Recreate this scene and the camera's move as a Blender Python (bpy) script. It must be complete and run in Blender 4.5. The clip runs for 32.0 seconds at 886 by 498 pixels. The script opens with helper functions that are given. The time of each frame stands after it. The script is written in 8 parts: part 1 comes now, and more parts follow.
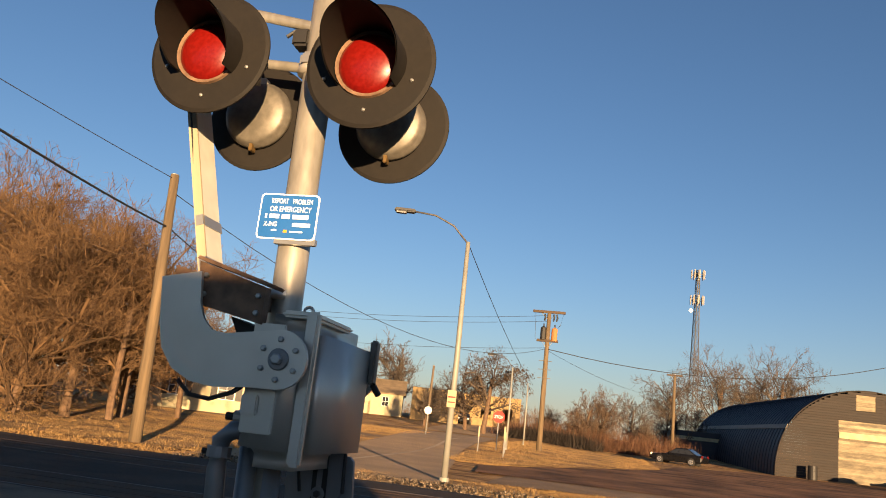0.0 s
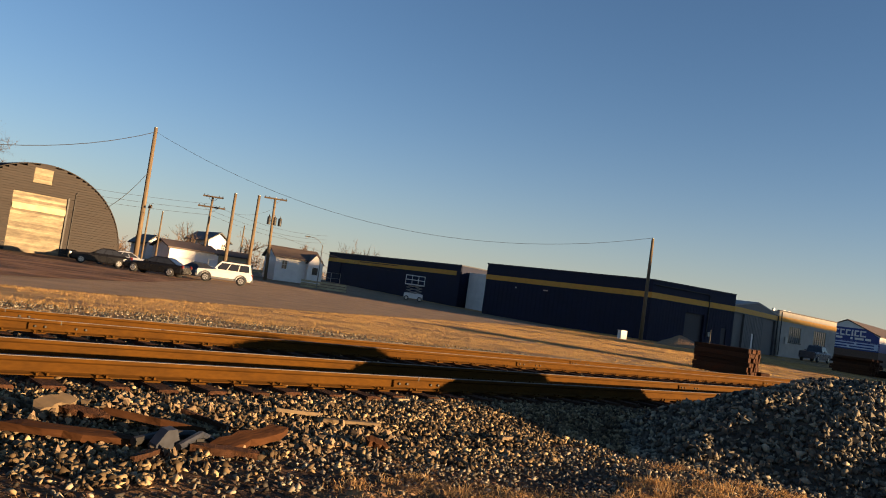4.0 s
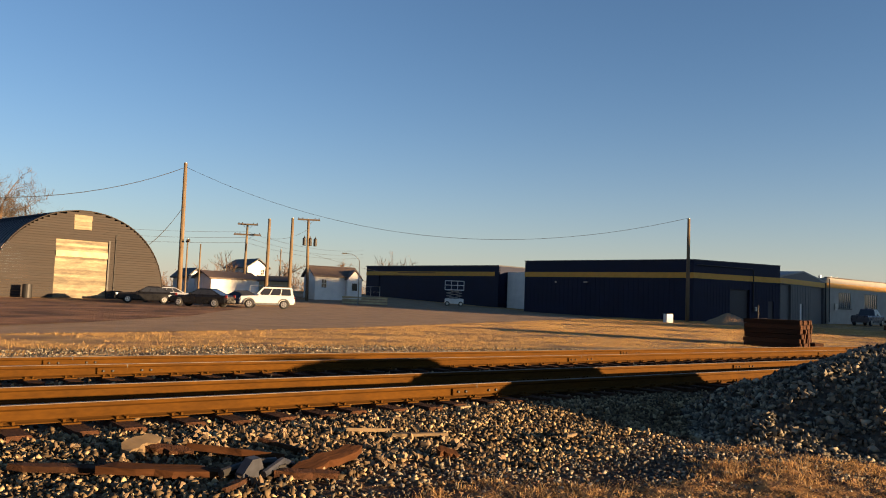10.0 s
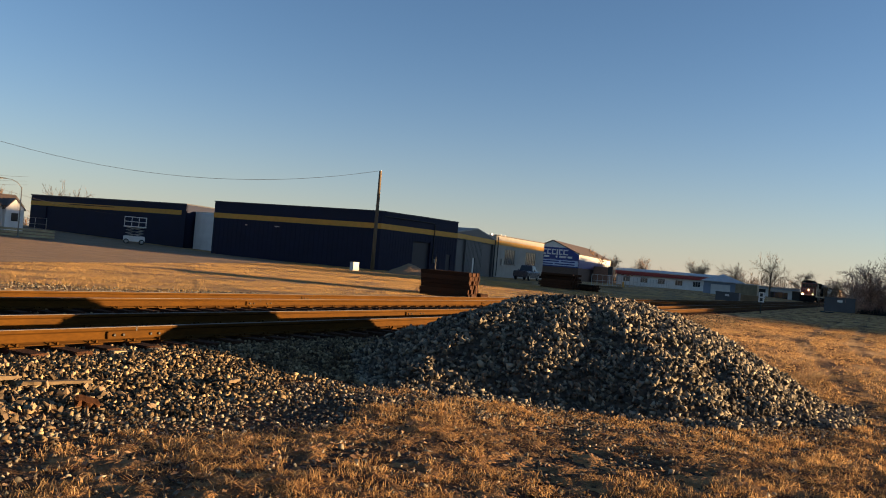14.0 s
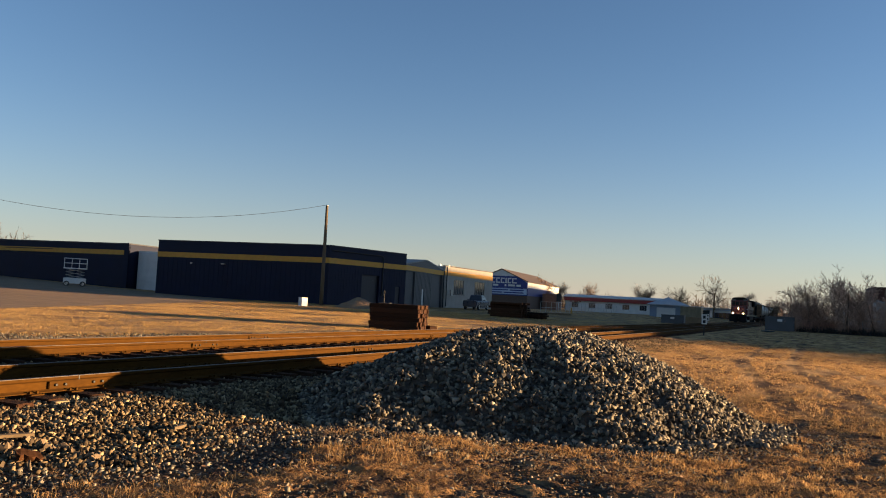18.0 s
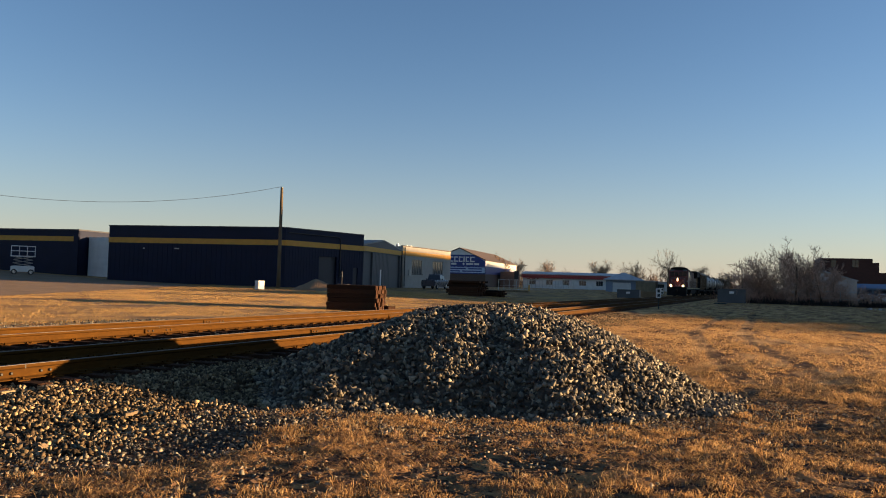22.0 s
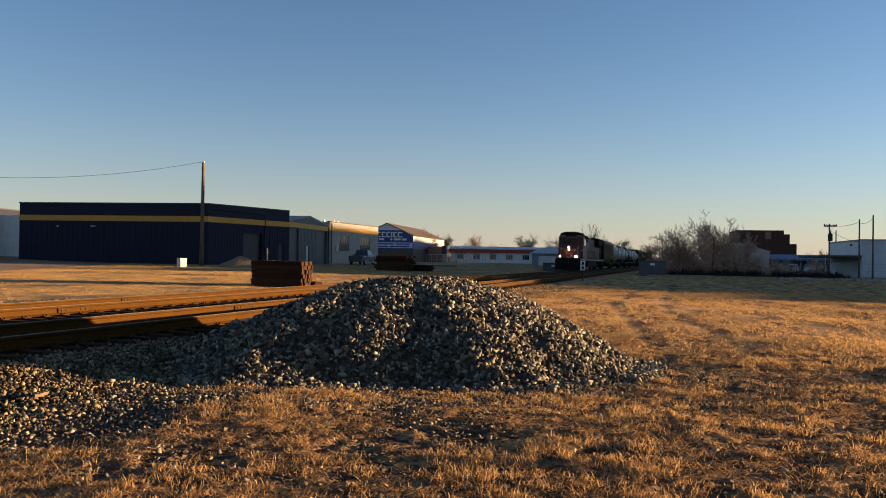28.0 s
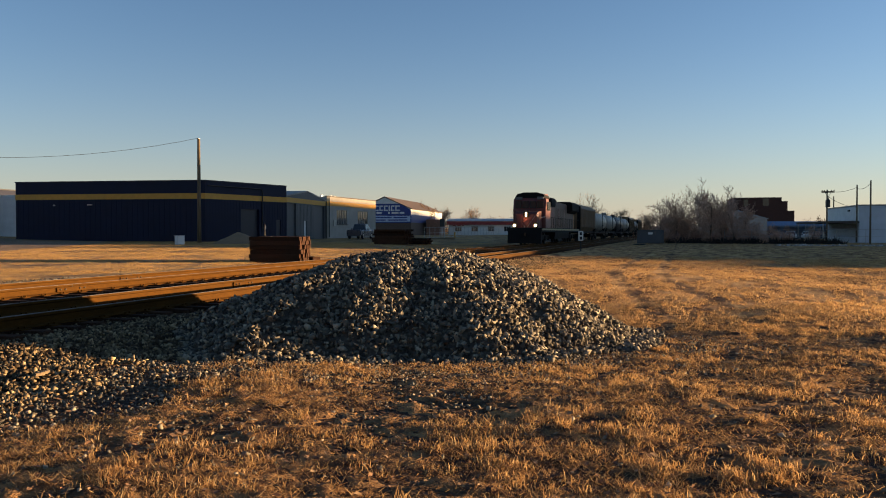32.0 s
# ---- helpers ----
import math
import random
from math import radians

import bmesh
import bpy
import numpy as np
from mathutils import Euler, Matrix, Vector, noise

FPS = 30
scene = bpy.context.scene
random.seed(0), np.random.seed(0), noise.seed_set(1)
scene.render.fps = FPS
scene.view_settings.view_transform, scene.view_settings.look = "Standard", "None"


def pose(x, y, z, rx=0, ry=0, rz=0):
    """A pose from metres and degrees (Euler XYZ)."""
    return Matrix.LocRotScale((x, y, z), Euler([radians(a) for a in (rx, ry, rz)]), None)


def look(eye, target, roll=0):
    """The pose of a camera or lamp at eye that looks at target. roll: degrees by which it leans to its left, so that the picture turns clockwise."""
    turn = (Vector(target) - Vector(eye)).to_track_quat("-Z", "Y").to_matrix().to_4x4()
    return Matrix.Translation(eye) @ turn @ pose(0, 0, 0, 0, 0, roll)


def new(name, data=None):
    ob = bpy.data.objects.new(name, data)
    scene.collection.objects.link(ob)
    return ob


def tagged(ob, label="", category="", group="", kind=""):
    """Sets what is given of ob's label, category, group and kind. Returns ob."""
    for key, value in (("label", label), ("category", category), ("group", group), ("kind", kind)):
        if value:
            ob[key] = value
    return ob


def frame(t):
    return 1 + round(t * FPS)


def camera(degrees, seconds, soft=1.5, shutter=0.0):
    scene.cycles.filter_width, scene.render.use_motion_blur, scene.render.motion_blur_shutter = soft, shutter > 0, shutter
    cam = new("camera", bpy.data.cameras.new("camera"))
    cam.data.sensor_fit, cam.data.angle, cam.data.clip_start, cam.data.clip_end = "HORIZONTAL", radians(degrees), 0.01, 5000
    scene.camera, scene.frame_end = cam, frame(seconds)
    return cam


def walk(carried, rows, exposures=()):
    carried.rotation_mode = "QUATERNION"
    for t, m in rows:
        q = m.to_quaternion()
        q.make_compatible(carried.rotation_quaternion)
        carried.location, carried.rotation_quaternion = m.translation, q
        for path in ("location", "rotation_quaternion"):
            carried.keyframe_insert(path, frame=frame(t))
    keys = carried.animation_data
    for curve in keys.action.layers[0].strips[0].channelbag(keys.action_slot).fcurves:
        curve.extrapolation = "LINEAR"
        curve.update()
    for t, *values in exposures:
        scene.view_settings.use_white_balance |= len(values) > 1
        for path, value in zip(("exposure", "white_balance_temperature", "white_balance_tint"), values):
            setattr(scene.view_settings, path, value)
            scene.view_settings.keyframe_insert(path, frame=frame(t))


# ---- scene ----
cam = camera(57.9, 32.0, 1.0)
PATH = [
    (0, (-0.013, 0.41, 1.455), (-0.46, 2.313, 1.88), 6.5),
    (0.5, (-0.011, 0.432, 1.439), (-0.463, 2.336, 1.849), 7.2),
    (1, (0.018, 0.448, 1.411), (-0.349, 2.378, 1.784), 7.1),
    (1.5, (0.1, 0.464, 1.379), (-0.221, 2.418, 1.659), 7.0),
    (2, (0.21, 0.485, 1.384), (0.158, 2.471, 1.615), 6.7),
    (2.3, (0.273, 0.53, 1.386), (0.558, 2.493, 1.637), 6.5),
    (2.5, (0.332, 0.569, 1.378), (0.84, 2.488, 1.617), 7.0),
    (3, (0.461, 0.669, 1.324), (1.421, 2.413, 1.515), 7.8),
    (3.5, (0.555, 0.67, 1.292), (1.853, 2.184, 1.445), 8.8),
    (5.5, (0.453, 0.622, 1.297), (1.827, 2.071, 1.397), 7.3),
    (6, (0.486, 0.589, 1.313), (1.938, 1.962, 1.394), 5.9),
    (6.5, (0.48, 0.546, 1.33), (2.029, 1.809, 1.41), 5.1),
    (7, (0.469, 0.512, 1.342), (2.047, 1.737, 1.42), 4.6),
    (7.5, (0.463, 0.513, 1.365), (2.024, 1.759, 1.46), 3.9),
    (8, (0.455, 0.539, 1.381), (1.997, 1.803, 1.539), 3.8),
    (8.5, (0.439, 0.55, 1.366), (1.958, 1.84, 1.534), 4.1),
    (9, (0.361, 0.563, 1.292), (1.767, 1.981, 1.401), 3.5),
    (9.5, (0.284, 0.582, 1.321), (1.528, 2.147, 1.397), 2.9),
    (10, (0.286, 0.585, 1.344), (1.554, 2.127, 1.475), 2.2),
    (10.5, (0.269, 0.577, 1.366), (1.544, 2.113, 1.503), 2.4),
    (11, (0.294, 0.568, 1.345), (1.677, 2.005, 1.493), 2.8),
    (11.5, (0.417, 0.57, 1.313), (2.071, 1.688, 1.435), 3.4),
    (12, (0.546, 0.618, 1.302), (2.284, 1.603, 1.393), 4.6),
    (12.5, (0.65, 0.667, 1.3), (2.387, 1.656, 1.374), 4.8),
    (13, (0.71, 0.686, 1.302), (2.46, 1.651, 1.359), 5.0),
    (13.5, (0.695, 0.674, 1.305), (2.447, 1.637, 1.344), 5.0),
    (15.5, (0.534, 0.438, 1.412), (2.309, 1.356, 1.482), 3.5),
    (16, (0.503, 0.434, 1.412), (2.296, 1.317, 1.485), 3.0),
    (16.5, (0.494, 0.438, 1.425), (2.304, 1.283, 1.521), 2.8),
    (17, (0.481, 0.436, 1.424), (2.289, 1.281, 1.55), 2.8),
    (17.5, (0.475, 0.439, 1.421), (2.278, 1.294, 1.557), 2.8),
    (18, (0.493, 0.444, 1.412), (2.298, 1.295, 1.54), 3.0),
    (18.5, (0.522, 0.455, 1.402), (2.322, 1.318, 1.523), 3.4),
    (19, (0.557, 0.45, 1.394), (2.358, 1.313, 1.51), 3.5),
    (19.5, (0.56, 0.438, 1.394), (2.361, 1.3, 1.504), 3.2),
    (20, (0.539, 0.437, 1.39), (2.343, 1.293, 1.493), 2.8),
    (20.5, (0.523, 0.44, 1.396), (2.322, 1.31, 1.493), 2.7),
    (21, (0.526, 0.437, 1.387), (2.327, 1.302, 1.477), 2.6),
    (21.5, (0.55, 0.432, 1.39), (2.375, 1.246, 1.474), 2.3),
    (22, (0.555, 0.415, 1.394), (2.405, 1.169, 1.476), 1.7),
    (22.5, (0.546, 0.418, 1.389), (2.397, 1.171, 1.469), 1.3),
    (23, (0.566, 0.436, 1.374), (2.431, 1.157, 1.449), 0.7),
    (23.5, (0.63, 0.442, 1.353), (2.507, 1.13, 1.419), 0.7),
    (24, (0.635, 0.447, 1.35), (2.516, 1.125, 1.413), 0.9),
    (24.5, (0.645, 0.428, 1.346), (2.547, 1.044, 1.408), 1.0),
    (25, (0.667, 0.426, 1.336), (2.584, 0.994, 1.388), 1.1),
    (25.5, (0.663, 0.431, 1.346), (2.58, 0.997, 1.395), 1.4),
    (27.5, (0.641, 0.417, 1.346), (2.556, 0.994, 1.372), 1.0),
    (28, (0.65, 0.408, 1.347), (2.563, 0.992, 1.372), 1.0),
    (28.5, (0.633, 0.406, 1.341), (2.542, 1.002, 1.362), 0.8),
    (29, (0.629, 0.406, 1.34), (2.537, 1.005, 1.351), 0.9),
    (29.5, (0.644, 0.403, 1.335), (2.557, 0.985, 1.331), 0.9),
    (30, (0.666, 0.415, 1.337), (2.578, 1.0, 1.317), 0.7),
    (30.5, (0.661, 0.424, 1.337), (2.57, 1.018, 1.303), 0.5),
    (31, (0.67, 0.41, 1.339), (2.582, 0.995, 1.3), 0.2),
    (31.5, (0.673, 0.397, 1.336), (2.59, 0.965, 1.293), -0.0),
    (32, (0.657, 0.395, 1.345), (2.571, 0.974, 1.302), -0.0),
]
EXPOSURES = [(0, 1.58, 7600, 19), (2, 1.6, 7600, 19), (4, 1.72, 7600, 19), (12, 1.84, 7600, 19), (20, 1.86, 7600, 19), (32, 1.84, 7700, 19)]
walk(cam, [(t, look(eye, target, roll)) for t, eye, target, roll in PATH], EXPOSURES)

# ---- light ----
SUN_AZ, SUN_EL = -64.5, 4.8
world = bpy.data.worlds.new("world")
scene.world = world
world.use_nodes = True
wn = world.node_tree.nodes
sky = wn.new("ShaderNodeTexSky")
sky.sky_type = 'NISHITA'
sky.sun_disc = False
sky.sun_elevation = radians(SUN_EL)
sky.sun_rotation = radians(90 - SUN_AZ)
sky.air_density, sky.dust_density, sky.ozone_density = 0.85, 0.15, 3.3
wn["Background"].inputs["Strength"].default_value = 0.074
# thin warm winter haze that lies all round the horizon and fades out upwards
wl = world.node_tree.links
height = wn.new("ShaderNodeSeparateXYZ")
wl.new(wn.new("ShaderNodeTexCoord").outputs["Generated"], height.inputs[0])
above = wn.new("ShaderNodeMath")
above.operation, above.use_clamp = 'SUBTRACT', True
above.inputs[0].default_value = 1.0
wl.new(height.outputs["Z"], above.inputs[1])
fade = wn.new("ShaderNodeMath")
fade.operation = 'POWER'
fade.inputs[1].default_value = 12.0
wl.new(above.outputs[0], fade.inputs[0])
share = wn.new("ShaderNodeMath")
share.operation = 'MULTIPLY'
share.inputs[1].default_value = 0.8
wl.new(fade.outputs[0], share.inputs[0])
haze = wn.new("ShaderNodeMixRGB")
haze.inputs["Color2"].default_value = (2.15, 2.08, 2.05, 1)
wl.new(share.outputs[0], haze.inputs["Fac"])
wl.new(sky.outputs[0], haze.inputs["Color1"])
wl.new(haze.outputs[0], wn["Background"].inputs["Color"])
sun = new("sun", bpy.data.lights.new("sun", 'SUN'))
sun.data.energy, sun.data.angle, sun.data.color = 5.0, radians(0.6), (1.0, 0.735, 0.425)
sun.matrix_world = look((0, 0, 0), (-math.cos(radians(SUN_AZ)) * math.cos(radians(SUN_EL)), -math.sin(radians(SUN_AZ)) * math.cos(radians(SUN_EL)), -math.sin(radians(SUN_EL))))


# ---- materials ----
def mat(name, color, rough=0.8, metal=0.0, var=0.0, scale=5.0, bump=0.0, bscale=40.0, color2=None, obj_rand=0.0, emit=0.0, fine=None, stretch=(1, 1, 1), spec=0.5, island=0.0, bdist=0.03, palette=None, leaf=0.0):
    m = bpy.data.materials.new(name)
    m.use_nodes = True
    nt = m.node_tree
    N, L = nt.nodes, nt.links
    b = N["Principled BSDF"]
    b.inputs["Roughness"].default_value, b.inputs["Metallic"].default_value = rough, metal
    b.inputs["Specular IOR Level"].default_value = spec
    b.inputs["Base Color"].default_value = (*color, 1)
    if emit:
        b.inputs["Emission Color"].default_value, b.inputs["Emission Strength"].default_value = (*color, 1), emit
    tc = N.new("ShaderNodeTexCoord")
    mp = N.new("ShaderNodeMapping")
    mp.inputs["Scale"].default_value = stretch
    L.new(tc.outputs["Object"], mp.inputs["Vector"])
    out = None
    if color2 or var:
        n = N.new("ShaderNodeTexNoise")
        n.inputs["Scale"].default_value, n.inputs["Detail"].default_value = scale, 8.0
        L.new(mp.outputs[0], n.inputs["Vector"])
        r = N.new("ShaderNodeValToRGB")
        c2 = color2 or tuple(max(0.0, c * (1 - var)) for c in color)
        r.color_ramp.elements[0].position, r.color_ramp.elements[1].position = 0.36, 0.64
        r.color_ramp.elements[0].color, r.color_ramp.elements[1].color = (*c2, 1), (*color, 1)
        L.new(n.outputs[0], r.inputs[0])
        out = r.outputs[0]
        rr = N.new("ShaderNodeMapRange")
        rr.inputs["To Min"].default_value, rr.inputs["To Max"].default_value = max(0.05, rough - 0.12), min(1.0, rough + 0.1)
        L.new(n.outputs[0], rr.inputs[0])
        L.new(rr.outputs[0], b.inputs["Roughness"])
    if fine:
        n2 = N.new("ShaderNodeTexNoise")
        n2.inputs["Scale"].default_value, n2.inputs["Detail"].default_value = fine, 6.0
        L.new(mp.outputs[0], n2.inputs["Vector"])
        mr = N.new("ShaderNodeMapRange")
        mr.inputs["To Min"].default_value, mr.inputs["To Max"].default_value = 0.55, 1.3
        L.new(n2.outputs[0], mr.inputs[0])
        mx = N.new("ShaderNodeVectorMath")
        mx.operation = 'SCALE'
        if out:
            L.new(out, mx.inputs[0])
        else:
            mx.inputs[0].default_value = color
        L.new(mr.outputs[0], mx.inputs["Scale"])
        out = mx.outputs[0]
    if palette:
        pr = N.new("ShaderNodeValToRGB")
        while len(pr.color_ramp.elements) < len(palette):
            pr.color_ramp.elements.new(0.5)
        for i, c in enumerate(palette):
            pr.color_ramp.elements[i].position, pr.color_ramp.elements[i].color = i / (len(palette) - 1), (*c, 1)
        L.new(N.new("ShaderNodeNewGeometry").outputs["Random Per Island"], pr.inputs[0])
        out = pr.outputs[0]
    if obj_rand or island:
        if obj_rand:
            src = N.new("ShaderNodeObjectInfo").outputs["Random"]
        else:
            src = N.new("ShaderNodeNewGeometry").outputs["Random Per Island"]
        k = obj_rand or island
        mr = N.new("ShaderNodeMapRange")
        mr.inputs["To Min"].default_value, mr.inputs["To Max"].default_value = 1 - k, 1 + k
        L.new(src, mr.inputs[0])
        mx = N.new("ShaderNodeVectorMath")
        mx.operation = 'SCALE'
        if out:
            L.new(out, mx.inputs[0])
        else:
            mx.inputs[0].default_value = color
        L.new(mr.outputs[0], mx.inputs["Scale"])
        out = mx.outputs[0]
    if out:
        L.new(out, b.inputs["Base Color"])
    if leaf:
        tl = N.new("ShaderNodeBsdfTranslucent")
        if out:
            L.new(out, tl.inputs["Color"])
        ms = N.new("ShaderNodeMixShader")
        ms.inputs[0].default_value = leaf
        L.new(b.outputs[0], ms.inputs[1])
        L.new(tl.outputs[0], ms.inputs[2])
        L.new(ms.outputs[0], N["Material Output"].inputs["Surface"])
    if bump:
        n3 = N.new("ShaderNodeTexNoise")
        n3.inputs["Scale"].default_value, n3.inputs["Detail"].default_value = bscale, 8.0
        L.new(mp.outputs[0], n3.inputs["Vector"])
        bp = N.new("ShaderNodeBump")
        bp.inputs["Strength"].default_value, bp.inputs["Distance"].default_value = bump, bdist
        L.new(n3.outputs[0], bp.inputs["Height"])
        L.new(bp.outputs[0], b.inputs["Normal"])
    return m


M_GRASS = mat("dry_grass_soil", (0.15, 0.078, 0.037), 0.95, spec=0.15, color2=(0.04, 0.024, 0.016), scale=2.2, bump=1.0, bscale=7, bdist=0.22, fine=40)


def cover_field(m):
    """Mats of golden straw over the soil: scattered by the tracks, closing up over the field to the east."""
    nt = m.node_tree
    N, L = nt.nodes, nt.links
    b = N["Principled BSDF"]
    soil = b.inputs["Base Color"].links[0].from_socket
    tc = N.new("ShaderNodeTexCoord")
    sx = N.new("ShaderNodeSeparateXYZ")
    L.new(tc.outputs["Object"], sx.inputs[0])
    east = N.new("ShaderNodeMapRange")
    east.inputs["From Min"].default_value, east.inputs["From Max"].default_value = 7.0, 19.0
    east.inputs["To Min"].default_value, east.inputs["To Max"].default_value = -0.42, 0.3
    L.new(sx.outputs["X"], east.inputs[0])
    n = N.new("ShaderNodeTexNoise")
    n.inputs["Scale"].default_value, n.inputs["Detail"].default_value = 0.9, 7.0
    L.new(tc.outputs["Object"], n.inputs["Vector"])
    add = N.new("ShaderNodeMath")
    north = N.new("ShaderNodeMapRange")
    north.inputs["From Min"].default_value, north.inputs["From Max"].default_value = 15.0, 18.0
    north.inputs["To Min"].default_value, north.inputs["To Max"].default_value = -0.42, 0.3
    L.new(sx.outputs["Y"], north.inputs[0])
    far = N.new("ShaderNodeMath")
    far.operation = 'MAXIMUM'
    L.new(east.outputs[0], far.inputs[0])
    L.new(north.outputs[0], far.inputs[1])
    L.new(n.outputs[0], add.inputs[0])
    L.new(far.outputs[0], add.inputs[1])
    edge = N.new("ShaderNodeMapRange")
    edge.inputs["From Min"].default_value, edge.inputs["From Max"].default_value = 0.44, 0.6
    L.new(add.outputs[0], edge.inputs[0])
    mp = N.new("ShaderNodeMapping")
    mp.inputs["Scale"].default_value = (0.35, 1.0, 1.0)
    mp.inputs["Rotation"].default_value = (0, 0, 0.25)
    L.new(tc.outputs["Object"], mp.inputs["Vector"])
    streak = N.new("ShaderNodeTexNoise")
    streak.inputs["Scale"].default_value, streak.inputs["Detail"].default_value = 1.6, 9.0
    L.new(mp.outputs[0], streak.inputs["Vector"])
    straw = N.new("ShaderNodeValToRGB")
    el = straw.color_ramp.elements
    el[0].position, el[0].color = 0.36, (0.13, 0.062, 0.028, 1)
    el[1].position, el[1].color = 0.64, (0.58, 0.345, 0.145, 1)
    mid = el.new(0.5)
    mid.color = (0.36, 0.2, 0.083, 1)
    L.new(streak.outputs[0], straw.inputs[0])
    # two worn wheel tracks across the field
    bend = N.new("ShaderNodeMapRange")
    bend.interpolation_type = 'SMOOTHSTEP'
    bend.inputs["From Min"].default_value, bend.inputs["From Max"].default_value = 12.0, 32.0
    bend.inputs["To Min"].default_value, bend.inputs["To Max"].default_value = -1.0, 1.25
    L.new(sx.outputs["X"], bend.inputs[0])

    def calc(op, a, b2):
        k = N.new("ShaderNodeMath")
        k.operation = op
        for sock, v in zip(k.inputs, (a, b2)):
            if isinstance(v, float):
                sock.default_value = v
            else:
                L.new(v, sock)
        return k.outputs[0]

    off = calc('SUBTRACT', sx.outputs["Y"], bend.outputs[0])
    gap = calc('MINIMUM', calc('ABSOLUTE', off, 0.0), calc('ABSOLUTE', calc('SUBTRACT', off, 1.6), 0.0))
    gap = calc('ADD', gap, calc('MULTIPLY', calc('SUBTRACT', streak.outputs[0], 0.5), 0.9))
    rut = N.new("ShaderNodeMapRange")
    rut.inputs["From Min"].default_value, rut.inputs["From Max"].default_value = 0.0, 0.2
    rut.inputs["To Min"].default_value, rut.inputs["To Max"].default_value = 0.35, 1.0
    L.new(gap, rut.inputs[0])
    worn = calc('MULTIPLY', edge.outputs[0], rut.outputs[0])
    mix = N.new("ShaderNodeMixRGB")
    L.new(worn, mix.inputs["Fac"])
    L.new(soil, mix.inputs["Color1"])
    L.new(straw.outputs[0], mix.inputs["Color2"])
    L.new(mix.outputs[0], b.inputs["Base Color"])


cover_field(M_GRASS)
M_TURF = mat("matted_brown_turf", (0.43, 0.235, 0.1), 0.95, spec=0.1, color2=(0.075, 0.043, 0.026), scale=3.2, bump=1.0, bscale=38, bdist=0.05, fine=90)
M_LAWN = mat("matted_golden_grass", (0.70, 0.39, 0.12), 0.95, color2=(0.21, 0.105, 0.038), scale=0.4, bump=1.0, bscale=20, bdist=0.3, fine=25)
M_STRAW = mat("pale_dry_straw", (0.5, 0.32, 0.14), 0.9, palette=((0.34, 0.19, 0.072), (0.46, 0.27, 0.1), (0.54, 0.33, 0.124), (0.61, 0.4, 0.17)), leaf=0.5)
M_BLADE = mat("dry_grass_blade", (0.4, 0.22, 0.1), 0.9, palette=((0.16, 0.086, 0.042), (0.38, 0.21, 0.086), (0.5, 0.3, 0.126), (0.64, 0.43, 0.205)), leaf=0.5)
M_STONE = mat("ballast_stone", (0.108, 0.0864, 0.0648), 0.9, palette=((0.022, 0.014, 0.0075), (0.066, 0.043, 0.023), (0.12, 0.082, 0.044), (0.22, 0.152, 0.08), (0.42, 0.31, 0.175)), spec=0.25)
M_BALLAST = mat("ballast_bed", (0.095, 0.07, 0.046), 0.95, var=0.6, scale=14, bump=1.0, bscale=22)
M_RAIL = mat("rusty_rail_steel", (0.074, 0.03, 0.004), 0.95, spec=0.1, var=0.25, scale=6, fine=40, stretch=(0.3, 1, 1))
M_HEAD = mat("worn_rail_head", (0.07, 0.05, 0.038), 0.6, 0.2, var=0.2, scale=8)
M_TIE = mat("weathered_tie_wood", (0.066, 0.029, 0.015), 0.95, spec=0.15, var=0.5, scale=9, bump=0.6, obj_rand=0.35, stretch=(4, 1, 4))
M_ASPH = mat("old_asphalt", (0.082, 0.055, 0.04), 0.95, spec=0.2, color2=(0.046, 0.032, 0.025), scale=0.7, bump=0.6, bscale=45, bdist=0.025, fine=50)
M_ROADNEAR = mat("gritty_old_asphalt", (0.21, 0.145, 0.10), 0.95, spec=0.2, color2=(0.095, 0.07, 0.052), scale=1.6, bump=0.65, bscale=60, bdist=0.03, fine=70)
M_LINE = mat("faded_line_paint", (0.58, 0.42, 0.26), 0.9, var=0.3, scale=2)
M_CONC = mat("worn_concrete", (0.29, 0.175, 0.092), 0.95, var=0.3, scale=0.6, bump=1.0, bscale=8, bdist=0.14, fine=30)
M_DIRT = mat("brown_dirt_lot", (0.31, 0.155, 0.08), 0.95, spec=0.2, color2=(0.085, 0.042, 0.024), scale=0.35, bump=1.0, bscale=8, bdist=0.2, fine=6)
M_NAVY = mat("navy_metal_siding", (0.007, 0.0118, 0.033), 0.6, var=0.25, scale=0.6, spec=0.2)
M_YELLOW = mat("yellow_stripe_paint", (0.60, 0.28, 0.03), 0.6, var=0.15, scale=2)
M_WHITE = mat("white_siding", (0.675, 0.666, 0.63), 0.7, var=0.12, scale=1.2)
M_GREYW = mat("grey_stucco", (0.338, 0.315, 0.277), 0.85, var=0.15, scale=1.0)
M_ROOF = mat("brown_shingles", (0.091, 0.07, 0.0595), 0.9, var=0.3, scale=2.0, fine=20)
M_WOOD = mat("utility_pole_wood", (0.158, 0.11, 0.063), 0.9, var=0.45, scale=6, bump=0.5, bscale=25, stretch=(1, 1, 0.08))
M_STEEL = mat("galvanised_steel", (0.416, 0.416, 0.4), 0.42, 0.75, var=0.25, scale=3)
M_BLACK = mat("black_paint", (0.014, 0.013, 0.012), 0.6, var=0.3, scale=8)
M_CABLE = mat("cable_rubber", (0.02, 0.02, 0.02), 0.7)
M_BARK = mat("tree_bark", (0.14, 0.084, 0.049), 0.95, var=0.4, scale=5)
